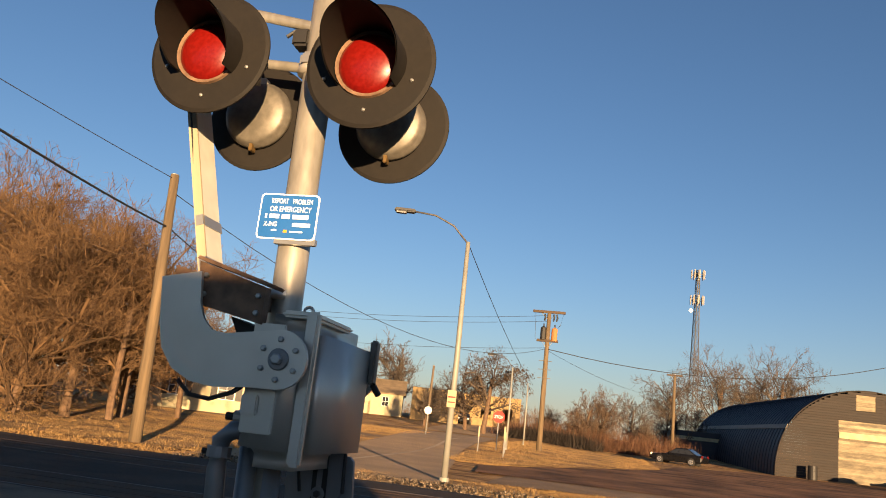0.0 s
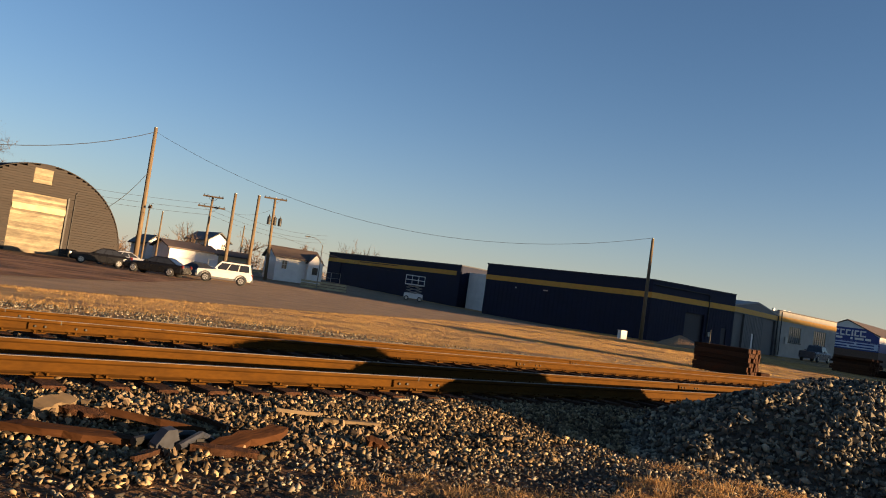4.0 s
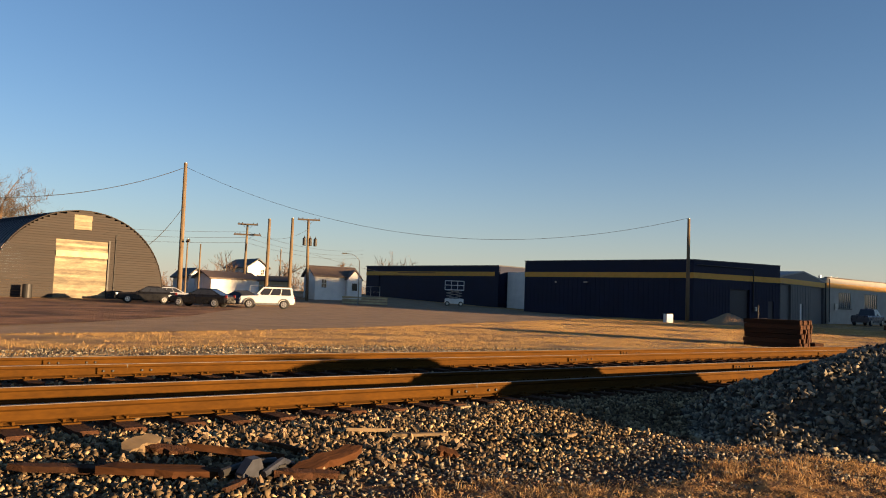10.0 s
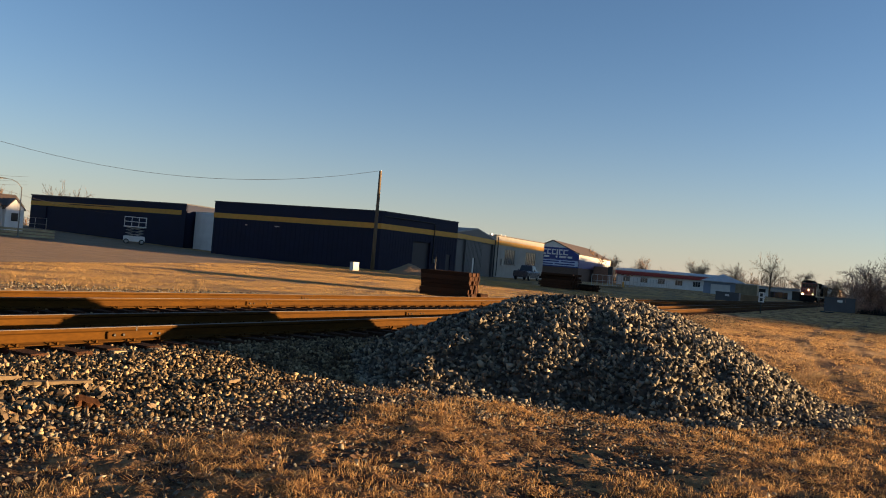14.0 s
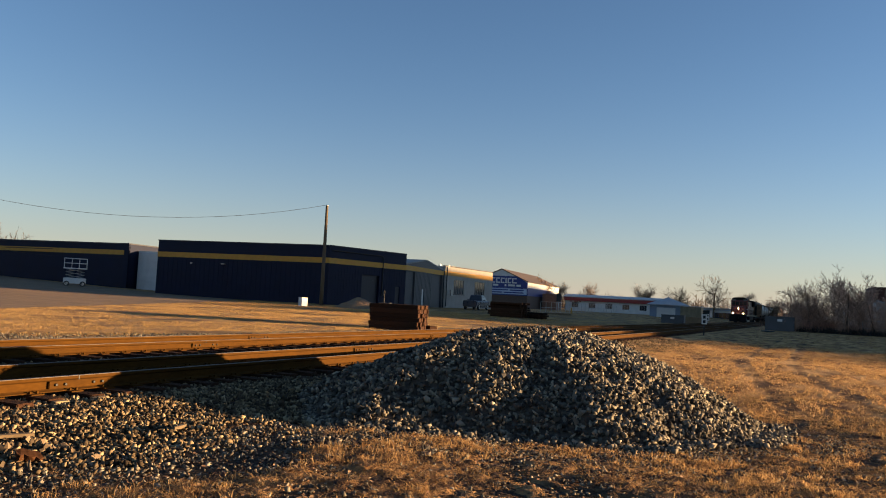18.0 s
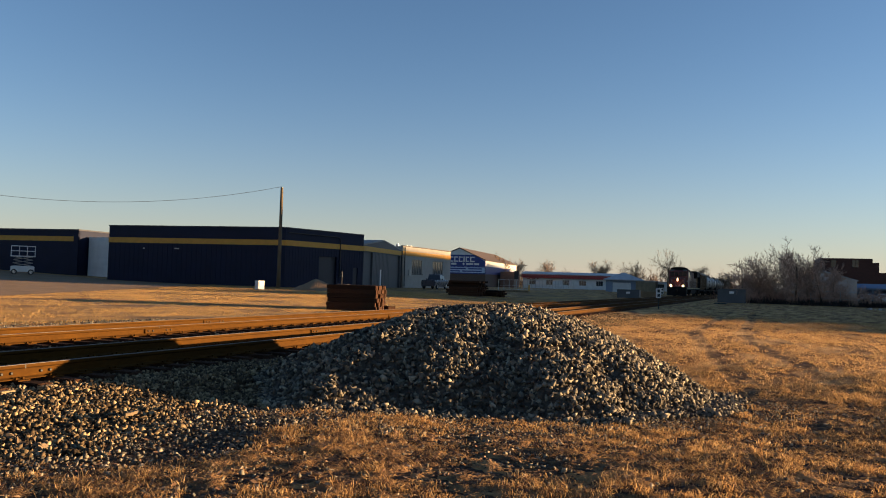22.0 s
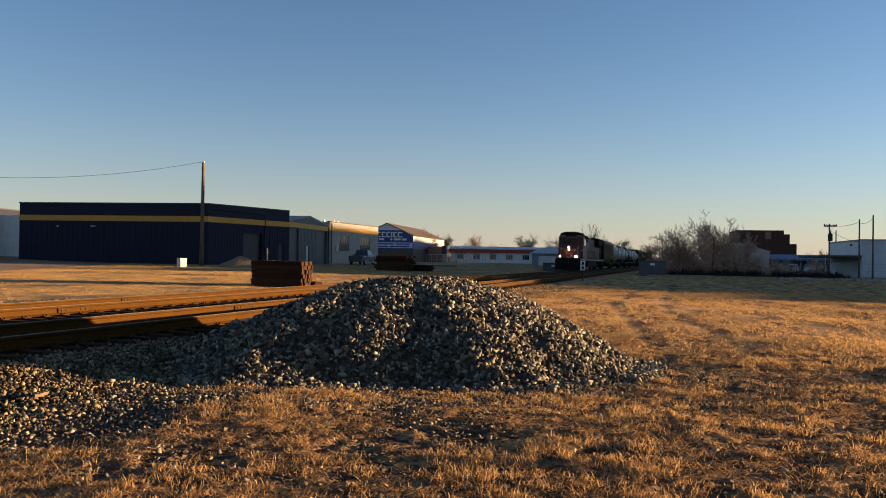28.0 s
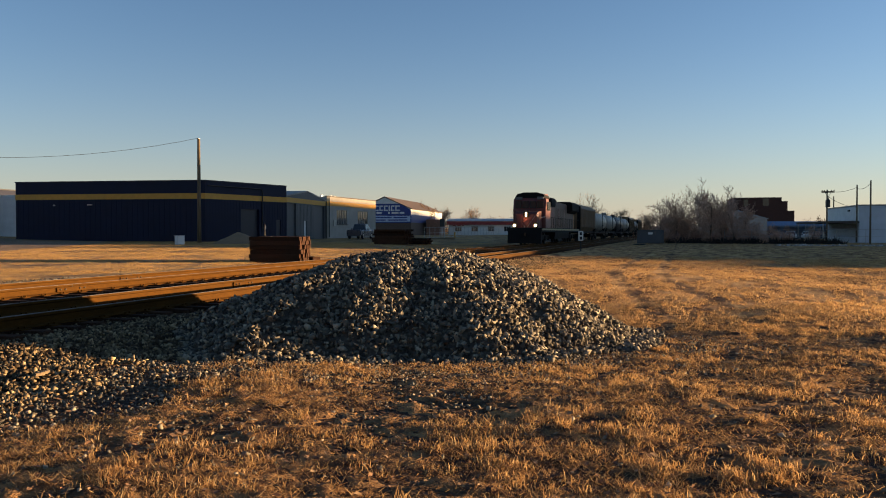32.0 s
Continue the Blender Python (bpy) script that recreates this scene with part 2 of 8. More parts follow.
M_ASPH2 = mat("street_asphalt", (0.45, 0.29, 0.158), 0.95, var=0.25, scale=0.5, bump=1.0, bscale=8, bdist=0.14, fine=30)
M_ASPH3 = mat("crossing_asphalt", (0.125, 0.072, 0.043), 0.95, spec=0.2, color2=(0.07, 0.046, 0.033), scale=1.2, bump=0.65, bscale=45, bdist=0.025, fine=40)
M_NAVY2 = mat("navy_trim_paint", (0.0154, 0.0182, 0.028), 0.5, var=0.2, scale=3)
M_NAVY3 = mat("grey_blue_siding", (0.07, 0.0735, 0.0805), 0.6, var=0.2, scale=0.8)
M_ROOFG = mat("grey_metal_roof", (0.20, 0.20, 0.20), 0.55, var=0.25, scale=1.5)
M_ROOFB = mat("brown_metal_roof", (0.0975, 0.0675, 0.0488), 0.7, var=0.25, scale=1.5, fine=14)
M_QROOF = mat("dark_corrugated_roof", (0.0188, 0.0218, 0.0315), 0.6, var=0.3, scale=0.4)
M_QFRONT = mat("weathered_grey_siding", (0.029, 0.022, 0.018), 0.85, var=0.3, scale=2.0, fine=9, obj_rand=0.12, stretch=(0.25, 1, 1))
M_QTRIM = mat("pale_arch_trim", (0.24, 0.2, 0.15), 0.7, var=0.3, scale=2)
M_OLDDOOR = mat("weathered_door_paint", (0.255, 0.205, 0.13), 0.8, var=0.5, scale=2.5, fine=12, obj_rand=0.35, stretch=(0.3, 1, 1))
M_OLDBOARD = mat("faded_yellow_paint", (0.416, 0.352, 0.208), 0.8, var=0.25, scale=2)
M_GLASS = mat("dark_window_glass", (0.02, 0.022, 0.025), 0.08, spec=0.6)
M_BRICK = mat("brown_brick", (0.14, 0.084, 0.0595), 0.9, var=0.3, scale=6, fine=25)
M_BRICK2 = mat("dark_red_brick", (0.112, 0.0385, 0.0245), 0.9, var=0.3, scale=3, fine=18)
M_TAN = mat("tan_brick", (0.345, 0.232, 0.105), 0.9, var=0.2, scale=2, fine=15)
M_BLUE = mat("blue_sign_paint", (0.02, 0.036, 0.19), 0.5, var=0.1, scale=3)
M_PALEBLUE = mat("pale_blue_panel", (0.42, 0.52, 0.66), 0.6, var=0.1, scale=2)
M_PALEWALL = mat("pale_blue_render", (0.50, 0.54, 0.58), 0.8, var=0.12, scale=1)
M_RED = mat("red_eave_paint", (0.35, 0.035, 0.03), 0.6, var=0.2, scale=2)
M_SHED = mat("blue_grey_siding", (0.20, 0.25, 0.32), 0.7, var=0.15, scale=1)
M_PINK = mat("pinkish_siding", (0.52, 0.40, 0.34), 0.8, var=0.15, scale=1)
M_LAMPPOLE = mat("pale_painted_pole", (0.24, 0.235, 0.205), 0.6, 0.1, var=0.15, scale=3)
M_PILESTONE = mat("grey_crushed_stone", (0.101, 0.0936, 0.0792), 0.85, palette=((0.022, 0.019, 0.016), (0.066, 0.057, 0.044), (0.122, 0.105, 0.077), (0.195, 0.166, 0.118), (0.36, 0.30, 0.21)), spec=0.25)
M_EAVEBLUE = mat("light_blue_eave_paint", (0.16, 0.30, 0.52), 0.6, var=0.1, scale=2)
M_TANMETAL = mat("tan_corrugated_metal", (0.26, 0.2, 0.12), 0.7, var=0.3, scale=1.2)
M_ROOFPALE = mat("pale_metal_roof", (0.42, 0.43, 0.45), 0.6, var=0.15, scale=1.5)
M_BRICKPINK = mat("pinkish_brick", (0.30, 0.15, 0.10), 0.9, var=0.25, scale=3, fine=15)
M_ROOFT = mat("weathered_tan_shingles", (0.24, 0.17, 0.10), 0.9, var=0.3, scale=1.5, fine=14)
M_CREAM = mat("cream_siding", (0.395, 0.338, 0.211), 0.8, var=0.12, scale=1.5)


# ---- mesh helpers ----
def mesh(name, bm, material, parent=None, label="", loc=None, smooth=False):
    me = bpy.data.meshes.new(name)
    bm.normal_update()
    bm.to_mesh(me)
    bm.free()
    for m in (material if isinstance(material, (list, tuple)) else [material]):
        me.materials.append(m)
    if smooth:
        for p in me.polygons:
            p.use_smooth = True
    ob = new(name, me)
    if parent:
        ob.parent = parent
    if loc is not None:
        ob.matrix_basis = loc if isinstance(loc, Matrix) else Matrix.Translation(loc)
    if label:
        tagged(ob, label)
    return ob


def part(name, bm, material, parent, label="", loc=None, smooth=False):
    return mesh(name, bm, material, parent, label, loc, smooth)


def thing(name, m, label, category, group=""):
    e = new(name)
    e.empty_display_size = 0.2
    e.matrix_basis = m
    return tagged(e, label, category, group)


def box(x0, x1, y0, y1, z0, z1, bevel=0.0, bm=None, m=None, mi=0):
    own = bm is None
    bm = bm or bmesh.new()
    t = Matrix.Translation(((x0 + x1) / 2, (y0 + y1) / 2, (z0 + z1) / 2)) @ Matrix.Diagonal((x1 - x0, y1 - y0, z1 - z0, 1))
    r = bmesh.ops.create_cube(bm, size=1, matrix=(m or Matrix()) @ t)
    if bevel:
        es = list({e for v in r["verts"] for e in v.link_edges})
        bmesh.ops.bevel(bm, geom=es, offset=bevel, segments=2, affect='EDGES')
    if mi:
        for f in {f for v in r["verts"] if v.is_valid for f in v.link_faces}:
            f.material_index = mi
    return bm


def tube(pts, radii, sides=8, bm=None, caps=True):
    bm = bm or bmesh.new()
    rings, up = [], Vector((0.13, 0.31, 0.94))
    pts = [Vector(p) for p in pts]
    for i, p in enumerate(pts):
        d = (pts[min(i + 1, len(pts) - 1)] - pts[max(i - 1, 0)]).normalized()
        a = d.cross(up if abs(d.dot(up)) < 0.95 else Vector((1, 0, 0))).normalized()
        c = d.cross(a)
        r = radii[i] if isinstance(radii, (list, tuple)) else radii
        rings.append([bm.verts.new(p + r * (math.cos(k * math.tau / sides) * a + math.sin(k * math.tau / sides) * c)) for k in range(sides)])
    for q, s in zip(rings, rings[1:]):
        for k in range(sides):
            bm.faces.new((q[k], q[(k + 1) % sides], s[(k + 1) % sides], s[k]))
    if caps:
        bm.faces.new(list(reversed(rings[0])))
        bm.faces.new(rings[-1])
    return bm


def prism(poly, axis, a, b, bm=None, m=None):
    """Extrudes a flat outline along an axis from a to b; the outline's two values go to the other axes in order."""
    bm = bm or bmesh.new()
    def at(u, v, w):
        p = {"x": (w, u, v), "y": (u, w, v), "z": (u, v, w)}[axis]
        return (m @ Vector(p)) if m else p
    lo = [bm.verts.new(at(u, v, a)) for u, v in poly]
    hi = [bm.verts.new(at(u, v, b)) for u, v in poly]
    n = len(poly)
    bm.faces.new(lo)
    bm.faces.new(list(reversed(hi)))
    for i in range(n):
        bm.faces.new((lo[i], hi[i], hi[(i + 1) % n], lo[(i + 1) % n]))
    bmesh.ops.recalc_face_normals(bm, faces=bm.faces[:])
    return bm


def smooth01(a, b, v):
    t = min(1.0, max(0.0, (v - a) / (b - a)))
    return t * t * (3 - 2 * t)


# ---- ground ----
def gz(x, y):
    """Height of the ground: level by the tracks, rising gently to the north, more so to the north-west."""
    d, az = math.hypot(x, y - 15.0), math.degrees(math.atan2(y - 15.0, x))
    far = 0.0052 * max(0.0, min(140.0, d) - 15.0) + smooth01(28.0, 55.0, az) * 0.028 * max(0.0, min(125.0, d) - 66.0)
    far += 0.45 * smooth01(0.0, 10.0, -x) * smooth01(24.0, 40.0, d)
    far *= smooth01(15.5, 30.0, y)
    near = -0.15 + 0.12 * smooth01(14.0, 18.0, y) + 0.13 * smooth01(60.0, 95.0, x) * (1 - smooth01(5.0, 16.0, y))
    near -= 0.14 * smooth01(7.5, 10.5, x) * (1 - smooth01(16.0, 26.0, x)) * smooth01(-3.0, 2.0, y) * (1 - smooth01(6.0, 8.0, y))
    near += 0.035 * math.sin(x * 0.9 + 1.3 * math.sin(y * 0.7)) * math.sin(y * 1.1 + x * 0.23) * (1 - smooth01(17.0, 20.0, y))
    bed = smooth01(6.9, 8.2, y) * (1 - smooth01(15.8, 17.2, y))
    return near * (1 - bed) + (-0.06) * bed + far


def spread(lo, hi, fine_lo, fine_hi, step, grow=1.25):
    out, v = [], fine_lo
    while v < fine_hi:
        out.append(v)
        v += step
    out.append(fine_hi)
    s, v = step, fine_hi
    while v < hi:
        s *= grow
        v = min(hi, v + s)
        out.append(v)
    s, v = step, fine_lo
    while v > lo:
        s *= grow
        v = max(lo, v - s)
        out.insert(0, v)
    return out


def sheet(name, xs, ys, f, material):
    verts = [(x, y, f(x, y)) for y in ys for x in xs]
    n = len(xs)
    faces = [(j * n + i, j * n + i + 1, (j + 1) * n + i + 1, (j + 1) * n + i) for j in range(len(ys) - 1) for i in range(n - 1)]
    me = bpy.data.meshes.new(name)
    me.from_pydata(verts, [], faces)
    me.materials.append(material)
    for p in me.polygons:
        p.use_smooth = True
    return new(name, me)


ground = tagged(sheet("ground", spread(-1500, 2500, -8, 60, 0.5), spread(-1500, 2000, -4, 40, 0.4), gz, M_GRASS), "dry golden winter grass on uneven earth", "ground", kind="structure")


def flat(name, outline, lift, material, label, category, step=1.5):
    """A paved patch that follows the ground."""
    xs, ys = [p[0] for p in outline], [p[1] for p in outline]
    bm = bmesh.new()
    bm.faces.new([bm.verts.new((x, y, 0)) for x, y in outline])
    for axis, lo, hi in ((0, min(xs), max(xs)), (1, min(ys), max(ys))):
        v = lo + step
        while v < hi:
            co, no = [0, 0, 0], [0, 0, 0]
            co[axis], no[axis] = v, 1
            bmesh.ops.bisect_plane(bm, geom=bm.verts[:] + bm.edges[:] + bm.faces[:], plane_co=co, plane_no=no)
            v += step
    for v in bm.verts:
        v.co.z = gz(v.co.x, v.co.y) + lift
    return tagged(mesh(name, bm, material), label, category, kind="structure")


# ---- tracks ----
RAILS = (9.15, 10.66, 13.30, 14.81)
RAIL_TOP = 0.20


def rail_profile():
    half = [(0.070, 0.0), (0.070, 0.010), (0.030, 0.024), (0.010, 0.036), (0.009, 0.125), (0.030, 0.140), (0.036, 0.146), (0.036, 0.172), (0.028, 0.181)]
    return [(u, v) for u, v in half] + [(-u, v) for u, v in reversed(half)]


def rail(y, x0, x1, top=RAIL_TOP):
    e = thing("rail", Matrix.Translation((0, y, top - 0.185)), "long rusty orange steel rail with a worn bright running surface", "rail", "rails of the two tracks")
    part("rail_web", prism(rail_profile(), "x", x0, x1), M_RAIL, e)
    part("running_surface", box(x0, x1, -0.033, 0.033, 0.1785, 0.185), M_HEAD, e, "polished steel running surface")
    return e


rails = [rail(y, -250, 420) for y in RAILS]

# ---- crossing and roads ----
def road_z(x, y):
    k = smooth01(4.0, 8.6, y) * (1 - smooth01(15.6, 19.5, y))
    return (gz(x, y) + 0.03) * (1 - k) + 0.195 * k


def road_edge(y):
    """The asphalt's ragged eastern edge: flared on the near side, stepping back over the tracks."""
    e = ((-40, 2.4), (3, 1.3), (5.84, 1.05), (7.36, 0.84), (8.55, 0.57), (9.2, 0.35), (11.1, 0.22), (12.9, -0.01), (14.2, -0.19), (18.5, -0.55))
    for (y0, x0), (y1, x1) in zip(e, e[1:]):
        if y <= y1:
            return x0 + (x1 - x0) * max(0.0, (y - y0) / (y1 - y0)) + 0.05 * noise.noise((y * 2.3, 0, 0))
    return -0.55


def road_sheet(name, ys, material, label):
    bm = bmesh.new()
    rows = []
    for y in ys:
        xe = road_edge(y)
        xs = [-16 + (xe + 16) * i / 34 for i in range(35)]
        rows.append([bm.verts.new((x, y, road_z(x, y))) for x in xs] + [bm.verts.new((xe + 0.12, y, gz(xe, y) - 0.05))])
    for p, q in zip(rows, rows[1:]):
        for i in range(35):
            bm.faces.new((p[i], p[i + 1], q[i + 1], q[i]))
    return tagged(mesh(name, bm, material, None, "", None, True), label, "road", kind="structure")


road_sheet("road", [-40 + 2 * i for i in range(20)] + [0.25 * i for i in range(37)] + [RAILS[0] - 0.07], M_ROADNEAR, "worn gritty grey-brown asphalt road before the crossing")
road_sheet("road", [RAILS[0] - 0.07, 9.5] + [9.5 + 0.25 * i for i in range(1, 37)], M_ASPH, "dark brown asphalt over the crossing")

# paved lot and dirt yard north of the tracks, side street beyond the crossing
flat("pavement", [(-3.5, 23.5), (8, 26.3), (20, 30.5), (40, 40.5), (62, 52), (70, 58), (73, 110), (52, 104), (30, 66), (12, 46), (-3.5, 33.5)], 0.02, M_CONC, "pale worn asphalt lot with cracks", "pavement", 3.0)
flat("dirt_yard", [(-4.6, 28.3), (3.5, 28.0), (10, 33.5), (17, 41.5), (30, 62), (34, 78), (12, 78.2), (4.5, 66), (2.9, 55), (-0.6, 45.2), (-3.8, 36.4), (-5.2, 33.0)], 0.045, M_DIRT, "bare brown dirt yard with wet patches", "ground", 3.0)
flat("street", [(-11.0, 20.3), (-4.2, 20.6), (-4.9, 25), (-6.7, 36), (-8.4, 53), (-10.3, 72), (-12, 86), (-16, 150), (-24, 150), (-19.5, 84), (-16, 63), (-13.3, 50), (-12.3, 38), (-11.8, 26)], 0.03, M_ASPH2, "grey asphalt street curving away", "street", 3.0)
flat("lawn", [(-6.6, 34.9), (-3.9, 36.6), (-0.7, 45.2), (2.7, 55), (3.5, 66), (1.0, 84), (-8.2, 84), (-8.7, 55), (-7.9, 44)], 0.05, M_LAWN, "golden dry lawn island beside the street", "lawn", 3.0)
flat("lawn", [(-60, 21), (-12.0, 21), (-12.2, 37), (-13.2, 49), (-16, 63), (-20, 86), (-60, 86)], 0.02, M_LAWN, "golden dry lawn before the houses", "lawn", 4.0)
flat("verge", [(-11.5, 19.4), (0.5, 18.6), (4.2, 19.4), (11, 20.4), (15, 19.6), (20, 17.5), (40, 17.4), (70, 18.3), (110, 20), (110, 46), (69, 56), (62, 51.6), (40, 40), (20, 30.1), (8, 25.9), (-3.6, 23.2), (-11, 21.6)], 0.015, M_LAWN, "strip of matted dry grass beyond the tracks", "verge", 4.0)
flat("sidewalk", [(-60, 47.6), (-13.2, 46.6), (-13.0, 45.0), (-60, 46.0)], 0.03, M_CONC, "pale concrete sidewalk across the lawn", "sidewalk", 3.0)

# crossing planks and asphalt strips between the rails
crossing_panels = thing("crossing_surface", Matrix(), "worn dark asphalt and timber crossing panels between the rails", "crossing")
for y0, y1 in ((RAILS[0] + 0.07, RAILS[1] - 0.07), (RAILS[2] + 0.07, RAILS[3] - 0.07)):
    n = 3
    for i in range(n):
        w = (y1 - y0) / n
        part("panel", box(-16, road_edge(y0 + (i + 0.5) * w) - 0.05, y0 + i * w + 0.01, y0 + (i + 1) * w - 0.01, 0.05, 0.2, 0.01), M_ASPH3, crossing_panels)
tagged(mesh("concrete_apron", box(-1.7, 0.16, 9.26, 10.55, 0.1, 0.2015, 0.02), M_ROADNEAR), "brown worn patch of gravel at the end of the crossing", "apron", kind="structure")


bm = bmesh.new()
ring = [(0.19 * math.cos(i * math.tau / 20), 0.1 * math.sin(i * math.tau / 20), 0) for i in range(21)]
tube(ring, 0.009, 4, bm, False)
tagged(mesh("paint_mark", bm, M_CREAM, None, "", pose(-1.23, 10.1, 0.196)), "faded white paint ring on the crossing", "paint mark")
flat("centre_line", [(-8.5, 25.0), (-8.3, 25.0), (-8.85, 35), (-9.45, 45), (-11.0, 60), (-11.2, 60), (-9.65, 45), (-9.05, 35)], 0.045, M_LINE, "faded pale centre line of the street", "road marking", 3.0)


# ---- walls with openings ----
def wall_mesh(length, height, holes, thick=0.25, z0=-0.5):
    """A wall along x from 0 to length, its outer face at y = 0, with openings (a, b, low, high)."""
    xs = sorted({0.0, length, *[h[0] for h in holes], *[h[1] for h in holes]})
    zs = sorted({z0, height, *[h[2] for h in holes], *[h[3] for h in holes]})
    bm = bmesh.new()
    for a, b in zip(xs, xs[1:]):
        run = None
        for c, d in zip(zs, zs[1:]):
            mx, mz = (a + b) / 2, (c + d) / 2
            if any(h[0] < mx < h[1] and h[2] < mz < h[3] for h in holes):
                if run:
                    box(a, b, 0, thick, run[0], run[1], bm=bm)
                run = None
            else:
                run = (run[0], d) if run else (c, d)
        if run:
            box(a, b, 0, thick, run[0], run[1], bm=bm)
    bmesh.ops.remove_doubles(bm, verts=bm.verts[:], dist=0.0005)
    return bm


def ribs(parent, length, z0, z1, step, material, m, holes=(), name="rib"):
    data = {}
    x = step / 2
    while x < length:
        lo = z0
        for h in holes:
            if h[0] - 0.05 < x < h[1] + 0.05:
                lo = max(lo, h[3] + 0.05)
        if lo not in data:
            bm = box(-0.03, 0.03, -0.022, 0.001, lo, z1)
            data[lo] = bpy.data.meshes.new(name)
            bm.to_mesh(data[lo])
            bm.free()
            data[lo].materials.append(material)
        o = new(name, data[lo])
        o.parent = parent
        o.matrix_basis = m @ Matrix.Translation((x, 0, 0))
        x += step


def window(parent, m, w, h, glass, frame_mat, bars=1, rows=1):
    """A recessed window, its opening's lower left corner at m's origin, outer face towards -y."""
    f = part("window_frame", bmesh.new(), frame_mat, parent, "", m)
    bm = bmesh.new()
    t = 0.05
    for a in ((0, t, 0, h), (w - t, w, 0, h), (t, w - t, 0, t), (t, w - t, h - t, h)):
        box(a[0], a[1], 0.03, 0.12, a[2], a[3], bm=bm)
    for i in range(1, bars + 1):
        x = w * i / (bars + 1)
        box(x - 0.02, x + 0.02, 0.05, 0.1, t, h - t, bm=bm)
    for i in range(1, rows):
        zz = h * i / rows
        box(t, w - t, 0.055, 0.095, zz - 0.02, zz + 0.02, bm=bm)
    bm.to_mesh(f.data)
    bm.free()
    part("pane", box(t, w - t, 0.07, 0.08, t, h - t), glass, f)
    return f


def roll_door(parent, m, w, h, material, slat=0.3, label="closed sectional door"):
    d = part("roll_door", box(0, w, 0.16, 0.2, 0, h), material, parent, label, m)
    z = 0.0
    while z < h - 0.02:
        part("slat", box(0.02, w - 0.02, 0.135, 0.165, z + 0.012, min(h, z + slat) - 0.012, 0.008), material, d)
        z += slat
    return d


def loft_roof(w, d, z, rise, over):
    """A hipped roof over a plan of w by d."""
    bm = bmesh.new()
    lo = [bm.verts.new((x, y, z)) for x, y in ((-over, -over), (w + over, -over), (w + over, d + over), (-over, d + over))]
    eave = [bm.verts.new((v.co.x, v.co.y, z + 0.14)) for v in lo]
    a, b = bm.verts.new((min(w, d) * 0.3, d / 2, z + rise)), bm.verts.new((w - min(w, d) * 0.3, d / 2, z + rise))
    bm.faces.new(list(reversed(lo)))
    for i in range(4):
        bm.faces.new((lo[i], lo[(i + 1) % 4], eave[(i + 1) % 4], eave[i]))
    bm.faces.new((eave[0], eave[1], b, a))
    bm.faces.new((eave[1], eave[2], b))
    bm.faces.new((eave[2], eave[3], a, b))
    bm.faces.new((eave[3], eave[0], a))
    return bm


def gable_roof(x0, x1, y0, y1, z, rise, over=0.35, thick=0.18, along="x"):
    if along == "x":
        c = (y0 + y1) / 2
        pr = [(y0 - over, z - over * rise / (c - y0)), (c, z + rise), (y1 + over, z - over * rise / (c - y0)), (y1 + over, z - over * rise / (c - y0) + thick), (c, z + rise + thick), (y0 - over, z - over * rise / (c - y0) + thick)]
        return prism(pr, "x", x0 - over, x1 + over)
    c = (x0 + x1) / 2
    k = over * rise / (c - x0)
    pr = [(x0 - over, z - k), (c, z + rise), (x1 + over, z - k), (x1 + over, z - k + thick), (c, z + rise + thick), (x0 - over, z - k + thick)]
    return prism(pr, "y", y0 - over, y1 + over)


A6 = 7.0


def frame6(x, y, z=None):
    return pose(x, y, gz(x, y) if z is None else z, 0, 0, A6)


# south face: along x at y = 0; west face: along -x side, wall turned by -90 degrees
def west(depth):
    return pose(0, depth, 0, 0, 0, -90)


def box_building(name, m, label, w, d, h, wall_mat, south=(), west_holes=(), roof_mat=None, base_h=-0.6):
    e = thing(name, m, label, "building")
    part("wall", wall_mesh(w, h, list(south), 0.3, base_h), wall_mat, e)
    part("wall", wall_mesh(d, h, list(west_holes), 0.3, base_h), wall_mat, e, "", west(d) @ Matrix.Translation((0, 0.001, 0)))
    part("wall", box(w - 0.3, w, 0.3, d, base_h, h), wall_mat, e)
    part("wall", box(0.3, w - 0.3, d - 0.3, d, base_h, h), wall_mat, e)
    part("roof", box(0.3, w - 0.3, 0.3, d - 0.3, h - 0.5, h - 0.25), roof_mat or M_ROOF, e)
    return e


# ---- navy warehouse with a yellow stripe ----
B2_H = 6.25
doorA = (5.0, 7.8, 0.0, 3.5)
doorB = (10.5, 11.3, 0.0, 2.4)
STRIPE = (4.42, 4.99)
b2 = thing("warehouse", frame6(71.9, 47.3), "navy ribbed-metal warehouse with a yellow stripe and a recessed roller door", "building")
SOUTH, SOUTH_L, B2_D = pose(0, 0, 0, 0, 0, -20.97), 12.21, 21.6
part("wall", wall_mesh(SOUTH_L, B2_H, [doorA, doorB], 0.3, -0.6), M_NAVY, b2, "", SOUTH)
part("wall", wall_mesh(B2_D, B2_H, [], 0.3, -0.6), M_NAVY, b2, "", west(B2_D) @ Matrix.Translation((0, 0.001, 0)))
part("wall", box(11.1, 11.4, -4.1, B2_D, -0.6, B2_H), M_NAVY, b2)
part("wall", box(0.3, 11.1, B2_D - 0.3, B2_D, -0.6, B2_H), M_NAVY, b2)
part("roof", prism([(0.3, 0.25), (11.1, -3.9), (11.1, B2_D - 0.3), (0.3, B2_D - 0.3)], "z", B2_H - 0.5, B2_H - 0.25), M_ROOF, b2)
ribs(b2, SOUTH_L, -0.3, STRIPE[0] - 0.03, 0.42, M_NAVY, SOUTH, (doorA, doorB))
